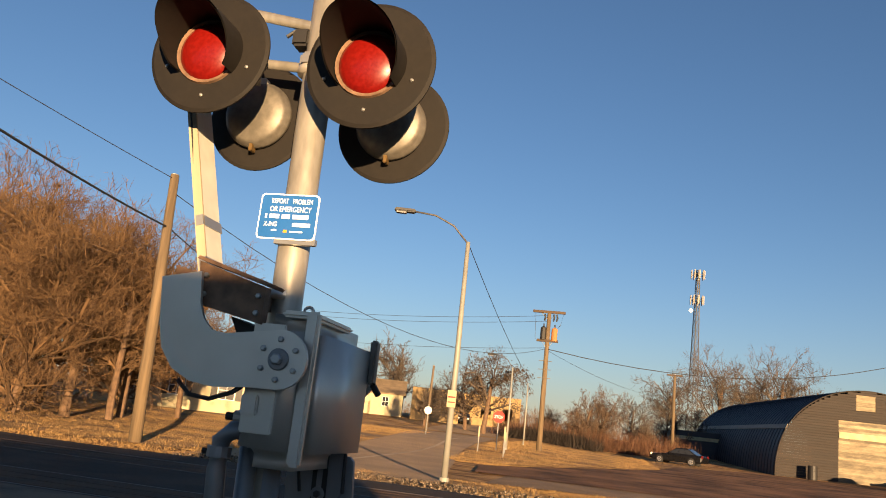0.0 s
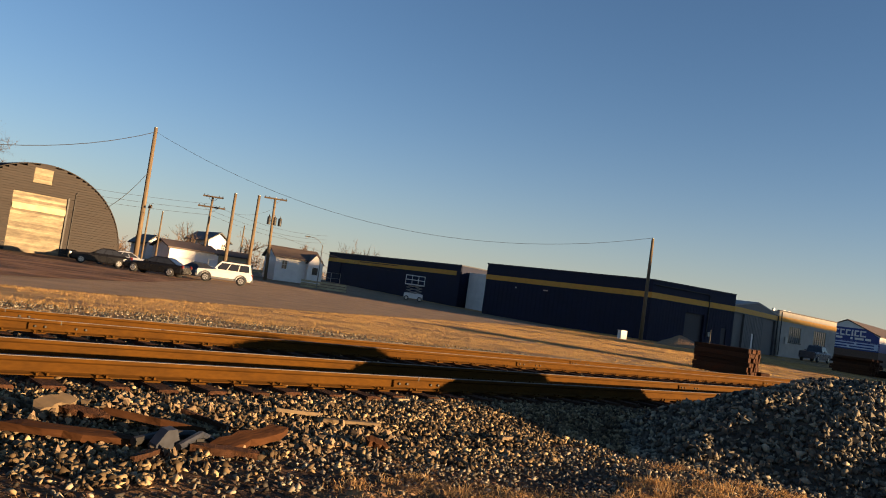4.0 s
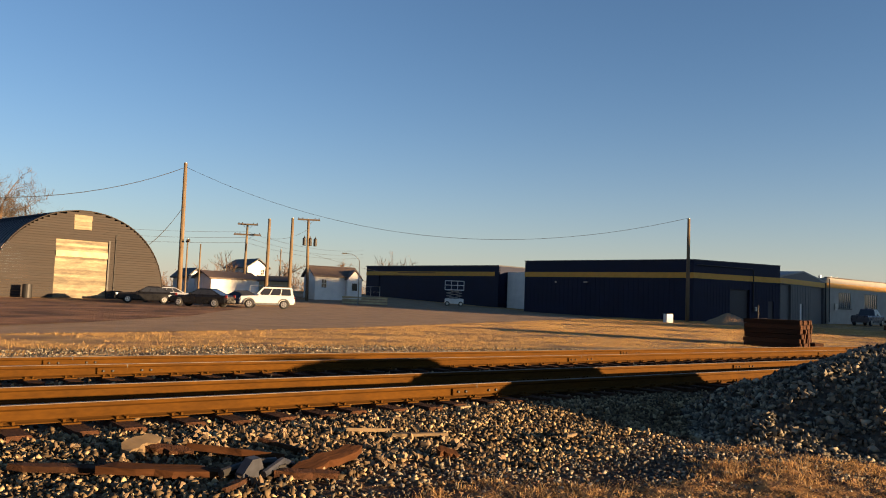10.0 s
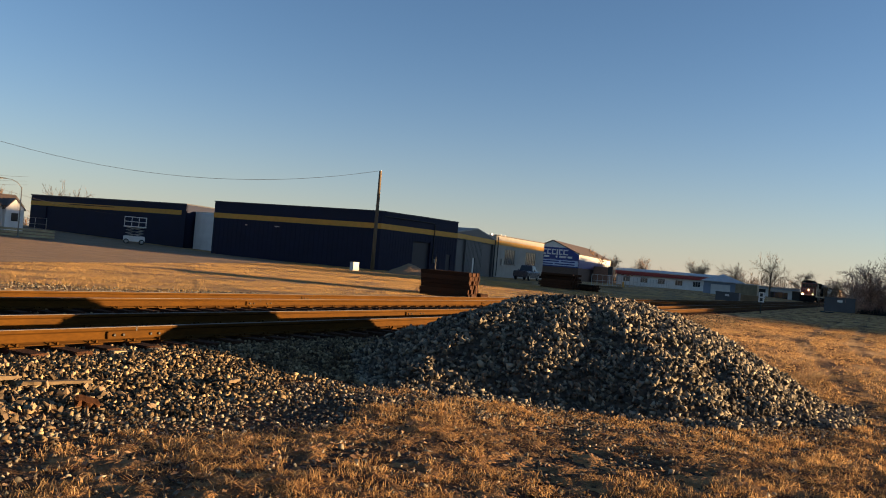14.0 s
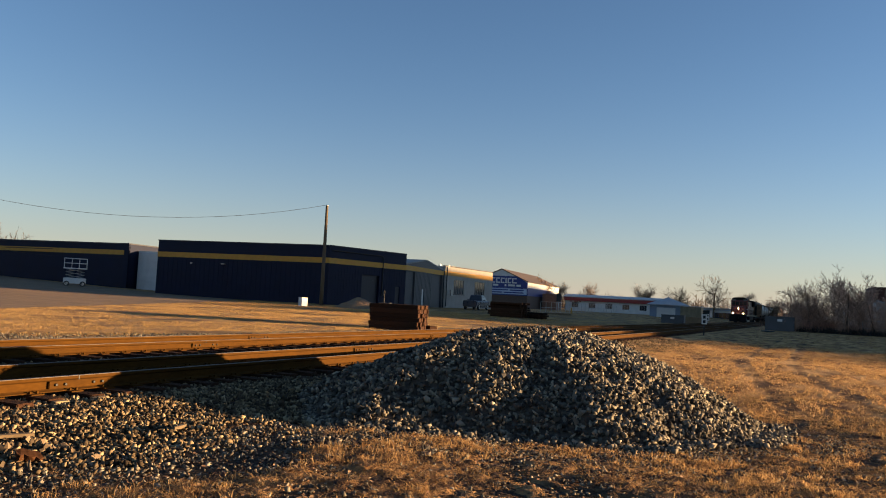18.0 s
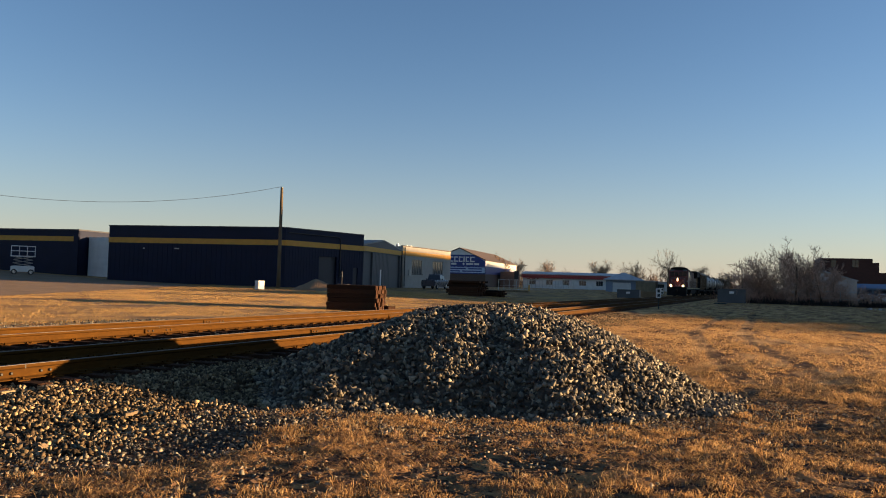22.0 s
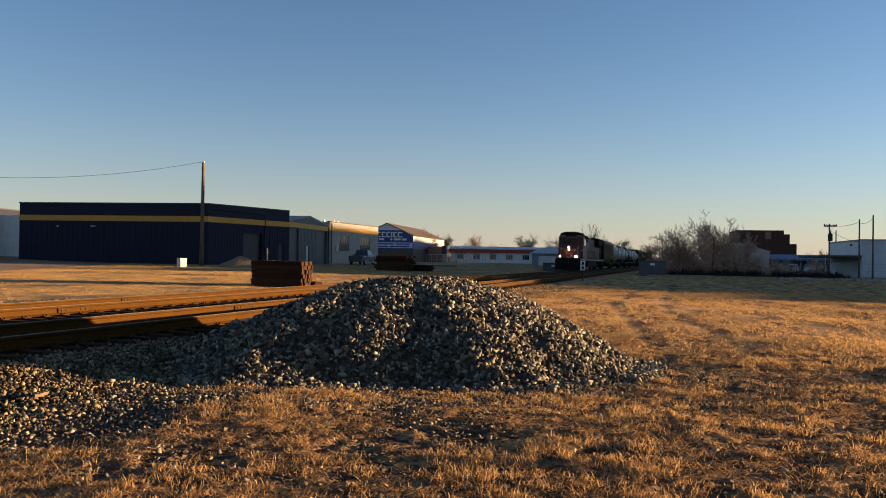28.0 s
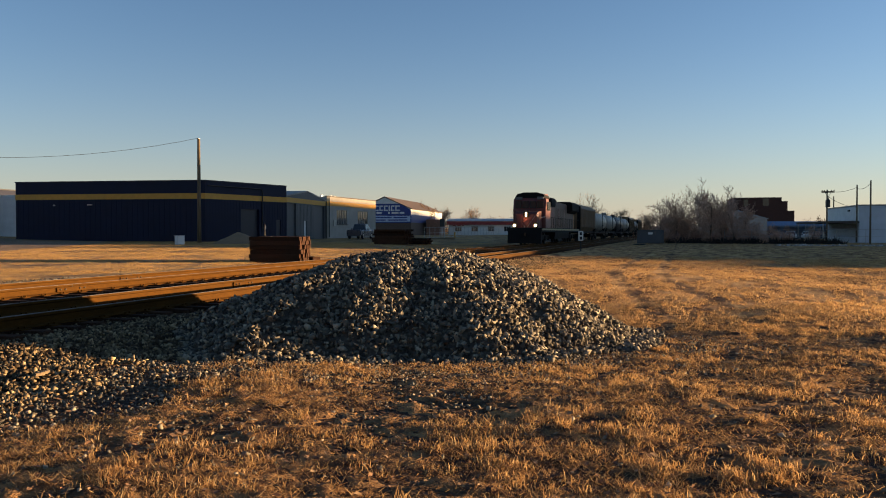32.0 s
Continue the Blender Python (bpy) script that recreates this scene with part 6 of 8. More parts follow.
        if rails_on:
            part("roof_rail", tube([(f1 + 0.2, side * wr * 0.85, roof), (f1 + 0.3, side * wr * 0.85, roof + 0.06), (r1 - 0.3, side * wr * 0.85, roof + 0.06), (r1 - 0.2, side * wr * 0.85, roof)], 0.02, 6), M_BLACK, e)
    return e


suv_prof = [(-2.2, 0.45, 0.78, 0.86), (-2.1, 0.36, 0.98, 0.94), (-1.0, 0.34, 1.06, 1.0), (0.8, 0.34, 1.08, 1.0), (2.05, 0.38, 1.08, 0.97), (2.2, 0.46, 1.0, 0.92)]
sedan_prof = [(-2.4, 0.4, 0.66, 0.8), (-2.25, 0.26, 0.82, 0.92), (-1.0, 0.24, 0.94, 1.0), (1.3, 0.24, 0.98, 1.0), (2.25, 0.3, 0.98, 0.95), (2.42, 0.42, 0.86, 0.86)]


def parked(x, y, turn):
    return pose(x, y, gz(x, y) + 0.03, 0, 0, turn)


vehicle("suv", parked(31.3, 60.8, -30), "white four-door sport utility vehicle with grey cladding", 4.4, 1.82, suv_prof, (-0.95, -0.35, 1.95, 2.12, 1.05, 1.78), M_CARW, (-1.42, 1.35), 0.37, M_TRIM, True)
vehicle("sedan", parked(26.0, 61.6, -48), "black sedan with a dented front corner, parked in the yard", 4.8, 1.86, sedan_prof, (-0.85, 0.0, 1.05, 1.95, 0.94, 1.46), M_CARB, (-1.5, 1.42), 0.35)
vehicle("sedan", parked(31.0, 66.2, -25), "dark blue sedan parked behind the white vehicle", 4.8, 1.86, sedan_prof, (-0.85, 0.0, 1.05, 1.95, 0.94, 1.46), M_CARG, (-1.5, 1.42), 0.34)
vehicle("sedan", parked(24.4, 69.6, -15), "black sedan beside the arched shed", 4.8, 1.86, sedan_prof, (-0.85, 0.0, 1.05, 1.95, 0.94, 1.46), M_CARB, (-1.5, 1.42), 0.34)
vehicle("sedan", parked(27.6, 74.4, -18), "silver sedan parked among dark cars", 4.8, 1.86, sedan_prof, (-0.85, 0.0, 1.05, 1.95, 0.94, 1.46), M_CARS, (-1.5, 1.42), 0.34)
vehicle("sedan", parked(5.8, 79.0, -24), "black sedan in the shade of the arched shed", 4.8, 1.86, sedan_prof, (-0.85, 0.0, 1.05, 1.95, 0.94, 1.5), M_CARB, (-1.5, 1.42), 0.35)
vehicle("sedan", parked(-20.3, 111.0, 97), "black car driving on the distant street", 4.6, 1.8, sedan_prof, (-0.85, 0.0, 1.05, 1.95, 0.94, 1.46), M_CARB, (-1.5, 1.42), 0.34)
for i, (x, y) in enumerate(((152, -14.6), (150, -17.0), (148, -19.4), (153, -21.8))):
    vehicle("sedan", parked(x, y, 170), "pale car parked in the yard beyond the field", 4.6, 1.8, sedan_prof, (-0.85, 0.0, 1.05, 1.95, 0.94, 1.46), (M_CARS, M_CARW, M_CARW, M_CARG)[i], (-1.5, 1.42), 0.34)
# pickup truck by the cream unit
truck = vehicle("pickup_truck", parked(96.5, 40.5, 5), "dark blue pickup truck with a silver door", 5.6, 1.95, [(-2.9, 0.5, 1.0, 0.9), (-2.8, 0.45, 1.15, 0.97), (-0.7, 0.42, 1.16, 1.0), (1.2, 0.42, 1.18, 1.0), (2.6, 0.45, 1.2, 0.97), (2.75, 0.55, 1.05, 0.9)], (-0.6, -0.35, 0.95, 1.5, 1.15, 1.9), M_CARG, (-1.85, 1.75), 0.4)
part("tailgate", box(-2.95, -2.9, -0.85, 0.85, 0.65, 1.1, 0.02), M_CARG, truck)
# scissor lift beside the navy shed
lift = thing("scissor_lift", pose(66.5, 78.5, gz(66.5, 78.5), 0, 0, -40), "white scissor lift with a railed platform", "lift")
part("chassis", box(-1.2, 1.2, -0.6, 0.6, 0.3, 0.95, 0.05), M_WHITE, lift)
for x in (-0.85, 0.85):
    for s in (-1, 1):
        wheel(lift, x, s * 0.55, 0.3, 0.2, s)
for i in range(3):
    z0 = 0.95 + 0.35 * i
    part("scissor_arm", tube([(-1.0, -0.3, z0), (1.0, -0.3, z0 + 0.35)], 0.05, 6), M_STEEL, lift)
    part("scissor_arm", tube([(1.0, -0.3, z0), (-1.0, -0.3, z0 + 0.35)], 0.05, 6), M_STEEL, lift)
part("platform", box(-1.25, 1.25, -0.6, 0.6, 2.0, 2.12), M_WHITE, lift)
for x in (-1.2, -0.4, 0.4, 1.2):
    for y in (-0.57, 0.57):
        part("rail_post", tube([(x, y, 2.1), (x, y, 3.2)], 0.035, 6), M_WHITE, lift)
for z in (2.65, 3.2):
    for y in (-0.57, 0.57):
        part("rail_bar", tube([(-1.2, y, z), (1.2, y, z)], 0.035, 6), M_WHITE, lift)
bench = thing("timber_barrier", pose(51.5, 76.5, gz(51.5, 76.5), 0, 0, -45), "low weathered yellow timber barrier", "barrier")
for i in range(3):
    part("beam", box(-2.6, 2.6, -0.12, 0.12, 0.05 + 0.3 * i, 0.27 + 0.3 * i, 0.02), M_OLDBOARD, bench)

# ---- train ----
M_LOCOR = mat("dark_red_locomotive_paint", (0.14, 0.024, 0.018), 0.5, var=0.3, scale=1.2, fine=10)
M_LOCOB = mat("faded_brown_red_hood_paint", (0.105, 0.042, 0.026), 0.6, var=0.35, scale=1.2, fine=10)
M_LOCOK = mat("black_locomotive_frame", (0.008, 0.0075, 0.007), 0.8, spec=0.15, var=0.3, scale=2)
M_LOCOY = mat("faded_orange_panel", (0.336, 0.136, 0.032), 0.6, var=0.3, scale=1.5)
M_HOPPER = mat("brown_hopper_paint", (0.216, 0.12, 0.056), 0.7, var=0.35, scale=0.8, fine=6)
M_TANKK = mat("black_tank_paint", (0.022, 0.022, 0.024), 0.45, var=0.3, scale=1)
M_TANKW = mat("dirty_white_tank_paint", (0.30, 0.275, 0.235), 0.5, var=0.3, scale=1)
M_HEADL = mat("lit_headlamp", (1.0, 0.72, 0.36), 0.3, emit=45.0)


def bogie(parent, x, axles, gap=1.7, r=0.5):
    b = part("bogie", box(x - gap * (axles - 1) / 2 - 0.75, x + gap * (axles - 1) / 2 + 0.75, -1.15, 1.15, 0.42, 0.85, 0.06), M_LOCOK, parent)
    for i in range(axles):
        xx = x + (i - (axles - 1) / 2) * gap
        for s in (-1, 1):
            part("rail_wheel", tube([(xx, s * 0.68, r), (xx, s * 0.72, r), (xx, s * 0.82, r)], [r + 0.03, r + 0.03, r], 20), M_LOCOK, b)
            part("axle_box", box(xx - 0.18, xx + 0.18, s * 1.1, s * 1.24, r - 0.18, r + 0.25, 0.03), M_LOCOK, b)
        part("axle", tube([(xx, -0.8, r), (xx, 0.8, r)], 0.08, 8), M_LOCOK, b)
    return b


def locomotive(label):
    e = thing("locomotive", Matrix(), label, "locomotive")
    part("underframe", box(0.6, 27.0, -1.5, 1.5, 1.1, 1.5, 0.03), M_LOCOK, e)
    part("plow", prism([(0.15, 0.12), (0.9, 0.12), (0.9, 1.5), (0.45, 1.5)], "y", -1.5, 1.5), M_LOCOK, e)
    part("coupler", box(-0.35, 0.3, -0.15, 0.15, 0.75, 1.05, 0.04), M_LOCOK, e)
    nose = part("nose", loft([[(1.15, -1.0, 1.5), (1.15, 1.0, 1.5), (1.15, 0.95, 2.75), (1.15, -0.95, 2.75)], [(1.6, -1.1, 1.5), (1.6, 1.1, 1.5), (1.6, 1.05, 2.95), (1.6, -1.05, 2.95)], [(2.9, -1.2, 1.5), (2.9, 1.2, 1.5), (2.9, 1.15, 3.05), (2.9, -1.15, 3.05)]]), M_LOCOR, e, "dark red short hood")
    part("nose_door", box(1.1, 1.16, 0.35, 0.85, 1.6, 2.6, 0.02), M_LOCOR, nose)
    part("headlight_housing", box(1.1, 1.3, -0.28, 0.28, 2.45, 2.95, 0.04), M_LOCOK, nose)
    cab = part("cab", loft([[(2.7, -1.5, 1.5), (2.7, 1.5, 1.5), (2.7, 1.5, 3.2), (2.7, -1.5, 3.2)], [(2.95, -1.52, 1.5), (2.95, 1.52, 1.5), (2.95, 1.5, 4.1), (2.95, -1.5, 4.1)], [(3.2, -1.52, 1.5), (3.2, 1.52, 1.5), (3.2, 1.2, 4.6), (3.2, -1.2, 4.6)], [(5.6, -1.52, 1.5), (5.6, 1.52, 1.5), (5.6, 1.25, 4.68), (5.6, -1.25, 4.68)]]), M_LOCOR, e, "dark red cab")
    part("cab_roof", prism([(-1.42, 4.25), (-1.2, 4.62), (-0.6, 4.76), (0.6, 4.76), (1.2, 4.62), (1.42, 4.25)], "x", 3.0, 5.7), M_LOCOK, cab)
    for y0, y1 in ((-1.3, -0.72), (-0.64, -0.06), (0.06, 0.64), (0.72, 1.3)):
        part("cab_window", prism([(y0, 3.3), (y1, 3.3), (y1, 3.95), (y0, 3.95)], "x", 2.62, 2.72), M_GLASS, cab)
    for s in (-1, 1):
        for x0, x1 in ((3.5, 4.2), (4.35, 5.1)):
            part("side_window", box(x0, x1, s * 1.53 - 0.02, s * 1.53 + 0.02, 3.1, 3.9, 0.01), M_GLASS, cab)
        part("number_board", box(2.78, 2.96, s * 1.0 - 0.3, s * 1.0 + 0.3, 4.1, 4.35), M_TRIM, cab)
    for y, z, r in ((-0.0, 2.82, 0.12), (0.0, 2.58, 0.12)):
        part("headlight", tube([(1.02, y, z), (1.12, y, z)], r * 0.5, 14), M_HEADL, nose, "lit headlight")
    for s in (-1, 1):
        part("ditch_light", tube([(0.52, s * 0.95, 1.72), (0.66, s * 0.95, 1.72)], 0.1, 14), M_HEADL, e, "lit ditch light")
        part("ditch_box", box(0.6, 0.85, s * 0.95 - 0.16, s * 0.95 + 0.16, 1.5, 1.9, 0.02), M_LOCOK, e)
    part("hood", box(5.7, 25.5, -0.95, 0.95, 1.5, 4.2, 0.08), M_LOCOB, e, "long brown-red hood")
    for i in range(18):
        for s in (-1, 1):
            part("hood_door", box(6.0 + i * 0.78, 6.7 + i * 0.78, s * 0.97 - 0.02, s * 0.97 + 0.02, 1.7, 3.6, 0.01), M_LOCOB if i % 5 else M_LOCOR, e)
    part("equipment_cabinet", box(5.75, 8.9, -1.35, -0.96, 1.5, 3.5, 0.05), M_LOCOR, e)
    part("exhaust", box(14.0, 15.6, -0.5, 0.5, 4.2, 4.5, 0.04), M_LOCOK, e)
    part("dynamic_brake", box(7.5, 10.2, -1.25, 1.25, 3.6, 4.45, 0.08), M_LOCOK, e)
    part("radiator", prism([(-1.55, 3.5), (-1.0, 3.2), (1.0, 3.2), (1.55, 3.5), (1.55, 4.3), (1.2, 4.5), (-1.2, 4.5), (-1.55, 4.3)], "x", 20.2, 25.9), M_LOCOK, e, "winged radiator section")
    part("rear_hood", box(25.5, 26.3, -0.95, 0.95, 1.5, 3.9, 0.06), M_LOCOY, e, "orange end panel")
    part("fuel_tank", prism([(-1.35, 0.45), (1.35, 0.45), (1.45, 0.9), (1.45, 1.1), (-1.45, 1.1), (-1.45, 0.9)], "x", 8.6, 18.2), M_LOCOK, e)
    for s in (-1, 1):
        part("sill_stripe", box(0.9, 26.8, s * 1.505 - 0.008, s * 1.505 + 0.008, 1.28, 1.44), M_OLDBOARD, e)
        part("handrail", tube([(0.8, s * 1.45, 2.4), (2.6, s * 1.48, 2.5)] if s else [], 0.02, 5), M_WHITE, e)
        part("handrail", tube([(5.9, s * 1.45, 2.5), (26.6, s * 1.45, 2.5)], 0.022, 5), M_LOCOK, e)
        for i in range(15):
            x = 6.2 + i * 1.4
            part("stanchion", tube([(x, s * 1.45, 1.5), (x, s * 1.45, 2.5)], 0.018, 5), M_LOCOK, e)
        for k in range(4):
            part("step", box(0.65, 1.05, s * 1.2, s * 1.5, 0.4 + 0.28 * k, 0.44 + 0.28 * k), M_LOCOK, e)
        part("nose_stripe", tube([(1.13, s * 0.1, 1.55), (1.14, s * 0.55, 2.2), (1.16, s * 0.9, 2.7)], 0.014, 4), M_STEEL, nose)
    bogie(e, 4.3, 3, 1.85, 0.53)
    bogie(e, 22.4, 3, 1.85, 0.53)
    return e


def wagon(kind, label, paint):
    e = thing(kind, Matrix(), label, "rail wagon", "wagons of the train")
    n = 17.5
    part("underframe", box(0.3, n - 0.3, -1.2, 1.2, 0.95, 1.2, 0.02), M_LOCOK, e)
    bogie(e, 2.0, 2, 1.75, 0.45)
    bogie(e, n - 2.0, 2, 1.75, 0.45)
    part("coupler", box(-0.4, 0.4, -0.12, 0.12, 0.8, 1.05, 0.03), M_LOCOK, e)
    if kind == "tank_wagon":
        part("tank", tube([(0.7, 0, 2.65), (0.95, 0, 2.65), (1.3, 0, 2.65), (n - 1.3, 0, 2.65), (n - 0.95, 0, 2.65), (n - 0.7, 0, 2.65)], [0.5, 1.15, 1.45, 1.45, 1.15, 0.5], 32), paint, e, "", None, True)
        for x in (3.2, 6.2, 9.2, 12.0):
            part("tank_band", tube([(x, 0, 2.65), (x + 0.12, 0, 2.65)], 1.47, 32), paint, e)
        part("dome", tube([(n / 2, 0, 4.0), (n / 2, 0, 4.5)], 0.45, 14), paint, e)
        part("walkway", box(n / 2 - 1.4, n / 2 + 1.4, -0.8, 0.8, 4.12, 4.17), M_LOCOK, e)
        for s in (-1, 1):
            part("walkway_rail", tube([(n / 2 - 1.4, s * 0.8, 4.15), (n / 2 - 1.4, s * 0.8, 4.75), (n / 2 + 1.4, s * 0.8, 4.75), (n / 2 + 1.4, s * 0.8, 4.15)], 0.025, 5), M_LOCOK, e)
            part("ladder", box(n / 2 - 0.2, n / 2 + 0.2, s * 1.47, s * 1.53, 1.2, 4.1), M_LOCOK, e)
        for x in (1.9, n - 1.9):
            part("saddle", box(x - 0.5, x + 0.5, -1.2, 1.2, 1.15, 1.8, 0.04), M_LOCOK, e)
    else:
        part("body", prism([(-1.5, 1.7), (-0.9, 1.1), (0.9, 1.1), (1.5, 1.7), (1.5, 4.0), (1.1, 4.5), (-1.1, 4.5), (-1.5, 4.0)], "x", 0.9, n - 0.9), paint, e)
        for i in range(18):
            for s in (-1, 1):
                part("side_rib", box(1.2 + i * 0.87, 1.3 + i * 0.87, s * 1.5 - 0.05, s * 1.5 + 0.05, 1.7, 4.0), paint, e)
        for x in (0.75, n - 0.75):
            part("end_ladder", box(x - 0.04, x + 0.04, -1.4, -1.0, 1.2, 4.3), M_LOCOK, e)
        part("roof_walk", box(1.0, n - 1.0, -0.4, 0.4, 4.5, 4.56), M_LOCOK, e)
    return e


TRAIN = [(0.0, locomotive("dark red diesel freight locomotive with lit headlights"))]
at_x = 28.0
for kind, label, paint in (("hopper_wagon", "ribbed brown covered hopper wagon", M_HOPPER), ("tank_wagon", "dirty white cylindrical tank wagon", M_TANKW), ("tank_wagon", "dirty white cylindrical tank wagon", M_TANKW), ("tank_wagon", "black cylindrical tank wagon", M_TANKK), ("tank_wagon", "dirty white cylindrical tank wagon", M_TANKW), ("hopper_wagon", "ribbed brown covered hopper wagon", M_HOPPER), ("tank_wagon", "black cylindrical tank wagon", M_TANKK), ("hopper_wagon", "ribbed brown covered hopper wagon", M_HOPPER)):
    TRAIN.append((at_x, wagon(kind, label, paint)))
    at_x += 17.9


# ---- birds crossing the sky ----
M_BIRD = mat("dark_feathers", (0.03, 0.018, 0.017), 0.8, var=0.3, scale=20)


def bird(lift):
    e = thing("bird", Matrix(), "small dark bird in flight with spread wings", "bird", "birds in flight")
    part("body", tube([(-0.13, 0, 0), (-0.1, 0, 0.005), (-0.03, 0, 0), (0.05, 0, 0.0), (0.09, 0, 0.008), (0.115, 0, 0.012), (0.15, 0, 0.01)], [0.012, 0.02, 0.034, 0.036, 0.026, 0.023, 0.004], 10), M_BIRD, e, "", None, True)
    part("tail", prism([(-0.22, -0.035), (-0.11, -0.015), (-0.11, 0.015), (-0.22, 0.035)], "z", -0.003, 0.003), M_BIRD, e)
    for s in (-1, 1):
        w = [(0.06, 0.02), (0.075, 0.09), (0.02, 0.2), (-0.03, 0.21), (-0.04, 0.1), (-0.05, 0.02)]
        part("wing", prism([(x, y * s) for x, y in (w if s > 0 else w[::-1])], "z", 0.0, 0.006), M_BIRD, e, "", pose(0, 0, 0.02, s * lift, 0, 0))
    for o in e.children:
        o.data.transform(Matrix.Scale(0.6, 4))
    return e


BIRDS = [bird(k) for k in (28, -12, 40, 10)]
FLIGHT = (((31.98, 32.32, 12.17), (7.77, -13.05, 0)), ((33.99, 29.98, 12.44), (7.58, -13.0, 0)), ((37.17, 27.9, 11.7), (4.87, -10.77, 0)), ((35.88, 32.47, 13.85), (5.21, -14.75, 0)))

# ---- bare winter trees ----
def grow(rng, h, spread, r0, fork=0.35, limbs=9, depth=4, up=0.35, twig=0.9, kids=3, droop=0.0):
    """Branch segments (start, end, radius, radius, level) of a bare tree."""
    segs = []

    def branch(p, d, length, r, level):
        n = 4 if level == 0 else 3
        step = length / n
        for i in range(n):
            d = (d + Vector((rng.uniform(-1, 1), rng.uniform(-1, 1), rng.uniform(-0.6, 1) * up - droop * level * 0.2)) * (0.10 if level == 0 else 0.28)).normalized()
            q = p + d * step
            r1 = r * (0.84 if level else 0.9)
            segs.append((p.copy(), q.copy(), r, r1, level))
            if level < depth and (level > 0 or (i + 1) / n > fork):
                m = (limbs // 3 if level == 0 else kids)
                for _ in range(m):
                    a, tilt = rng.uniform(0, math.tau), rng.uniform(0.5, 1.15)
                    side = d.orthogonal().normalized()
                    side.rotate(Matrix.Rotation(a, 3, d))
                    nd = (d * math.cos(tilt) + side * math.sin(tilt) * spread).normalized()
                    branch(p.lerp(q, rng.uniform(0.2, 1.0)), nd, length * rng.uniform(0.42, 0.68) * (twig if level > 1 else 1.0), r1 * rng.uniform(0.45, 0.62), level + 1)
            p, r = q, r1

    branch(Vector((0, 0, -0.2)), Vector((rng.uniform(-0.1, 0.1), rng.uniform(-0.1, 0.1), 1)).normalized(), h * 0.55, r0, 0)
    return segs


def seg_mesh(name, segs, material, parent, thick=0.0, sides=3):
    if not segs:
        return None
    a = np.array([s[0][:] for s in segs])
    b = np.array([s[1][:] for s in segs])
    ra = np.maximum(np.array([s[2] for s in segs]), thick)
    rb = np.maximum(np.array([s[3] for s in segs]), thick)
    d = b - a
    d /= np.linalg.norm(d, axis=1)[:, None] + 1e-9
    ref = np.where(np.abs(d[:, 2:3]) < 0.9, np.array([[0, 0, 1.0]]), np.array([[1.0, 0, 0]]))
    u = np.cross(d, ref)
    u /= np.linalg.norm(u, axis=1)[:, None] + 1e-9
    w = np.cross(d, u)
    n = len(segs)
    v = np.zeros((n, 2 * sides, 3))
    for k in range(sides):
        c, s = math.cos(k * math.tau / sides), math.sin(k * math.tau / sides)
        v[:, k] = a + (u * c + w * s) * ra[:, None]
        v[:, sides + k] = b + (u * c + w * s) * rb[:, None]
    base = np.arange(n)[:, None] * 2 * sides
    faces = []
    for k in range(sides if sides > 2 else 1):
        l = (k + 1) % sides
        faces.append(np.concatenate([base + k, base + l, base + sides + l, base + sides + k], axis=1))
    me = bpy.data.meshes.new(name)
    me.from_pydata(v.reshape(-1, 3).tolist(), [], np.concatenate(faces).tolist())
    me.materials.append(material)
    o = new(name, me)
    o.parent = parent
    return o


def build(name, verts, faces, material):
    me = bpy.data.meshes.new(name)
    me.vertices.add(len(verts))
    me.vertices.foreach_set("co", np.ascontiguousarray(verts, dtype=np.float32).ravel())
    k = faces.shape[1]
    me.loops.add(faces.size)
    me.loops.foreach_set("vertex_index", np.ascontiguousarray(faces, dtype=np.int32).ravel())
    me.polygons.add(len(faces))
    me.polygons.foreach_set("loop_start", np.arange(0, faces.size, k, dtype=np.int32))
    me.update(calc_edges=True)
    me.validate()
    me.materials.append(material)
    return new(name, me)


def twig_mesh(segs, length, width, each, seed, material, parent):
    """The finest twigs: single slivers that rise from the last branches."""
    r = np.random.RandomState(seed)
    a, b = np.array([s[0][:] for s in segs]), np.array([s[1][:] for s in segs])
    a, b = np.repeat(a, each, axis=0), np.repeat(b, each, axis=0)
    n = len(a)
    p = a + (b - a) * r.uniform(0.1, 1.0, (n, 1))
    d = (b - a) / (np.linalg.norm(b - a, axis=1)[:, None] + 1e-9) + r.normal(0, 0.45, (n, 3)) + np.array([0, 0, 0.45])
    d = d / np.linalg.norm(d, axis=1)[:, None] * (length * r.uniform(0.4, 1.2, (n, 1)))
    side = np.cross(d, r.normal(size=(n, 3)))
    side = side / (np.linalg.norm(side, axis=1)[:, None] + 1e-9) * width
    o = build("spray", np.stack([p - side, p + side, p + d], 1).reshape(-1, 3), np.arange(3 * n).reshape(-1, 3), material)
    o.parent = parent
    return o


def leaf_mesh(segs, size, each, seed, parent):
    """Withered leaves hanging in small clusters at the ends of the twigs."""
    r = np.random.RandomState(seed)
    at = np.repeat(np.array([s[1][:] for s in segs]), each, axis=0)
    n = len(at)
    at = at + r.normal(0, size * 1.2, (n, 3))
    u, w = r.normal(size=(n, 3)), r.normal(size=(n, 3))
    v = np.stack([at, at + u * size * 0.5, at + (u + w) * size * 0.5, at + w * size * 0.4], 1).reshape(-1, 3)
    me = bpy.data.meshes.new("leaves")
    me.from_pydata(v.tolist(), [], np.arange(4 * n).reshape(-1, 4).tolist())
    me.materials.append(M_DEADLEAF)
    o = new("leaves", me)
    o.parent = parent
    return tagged(o, "withered brown leaves")


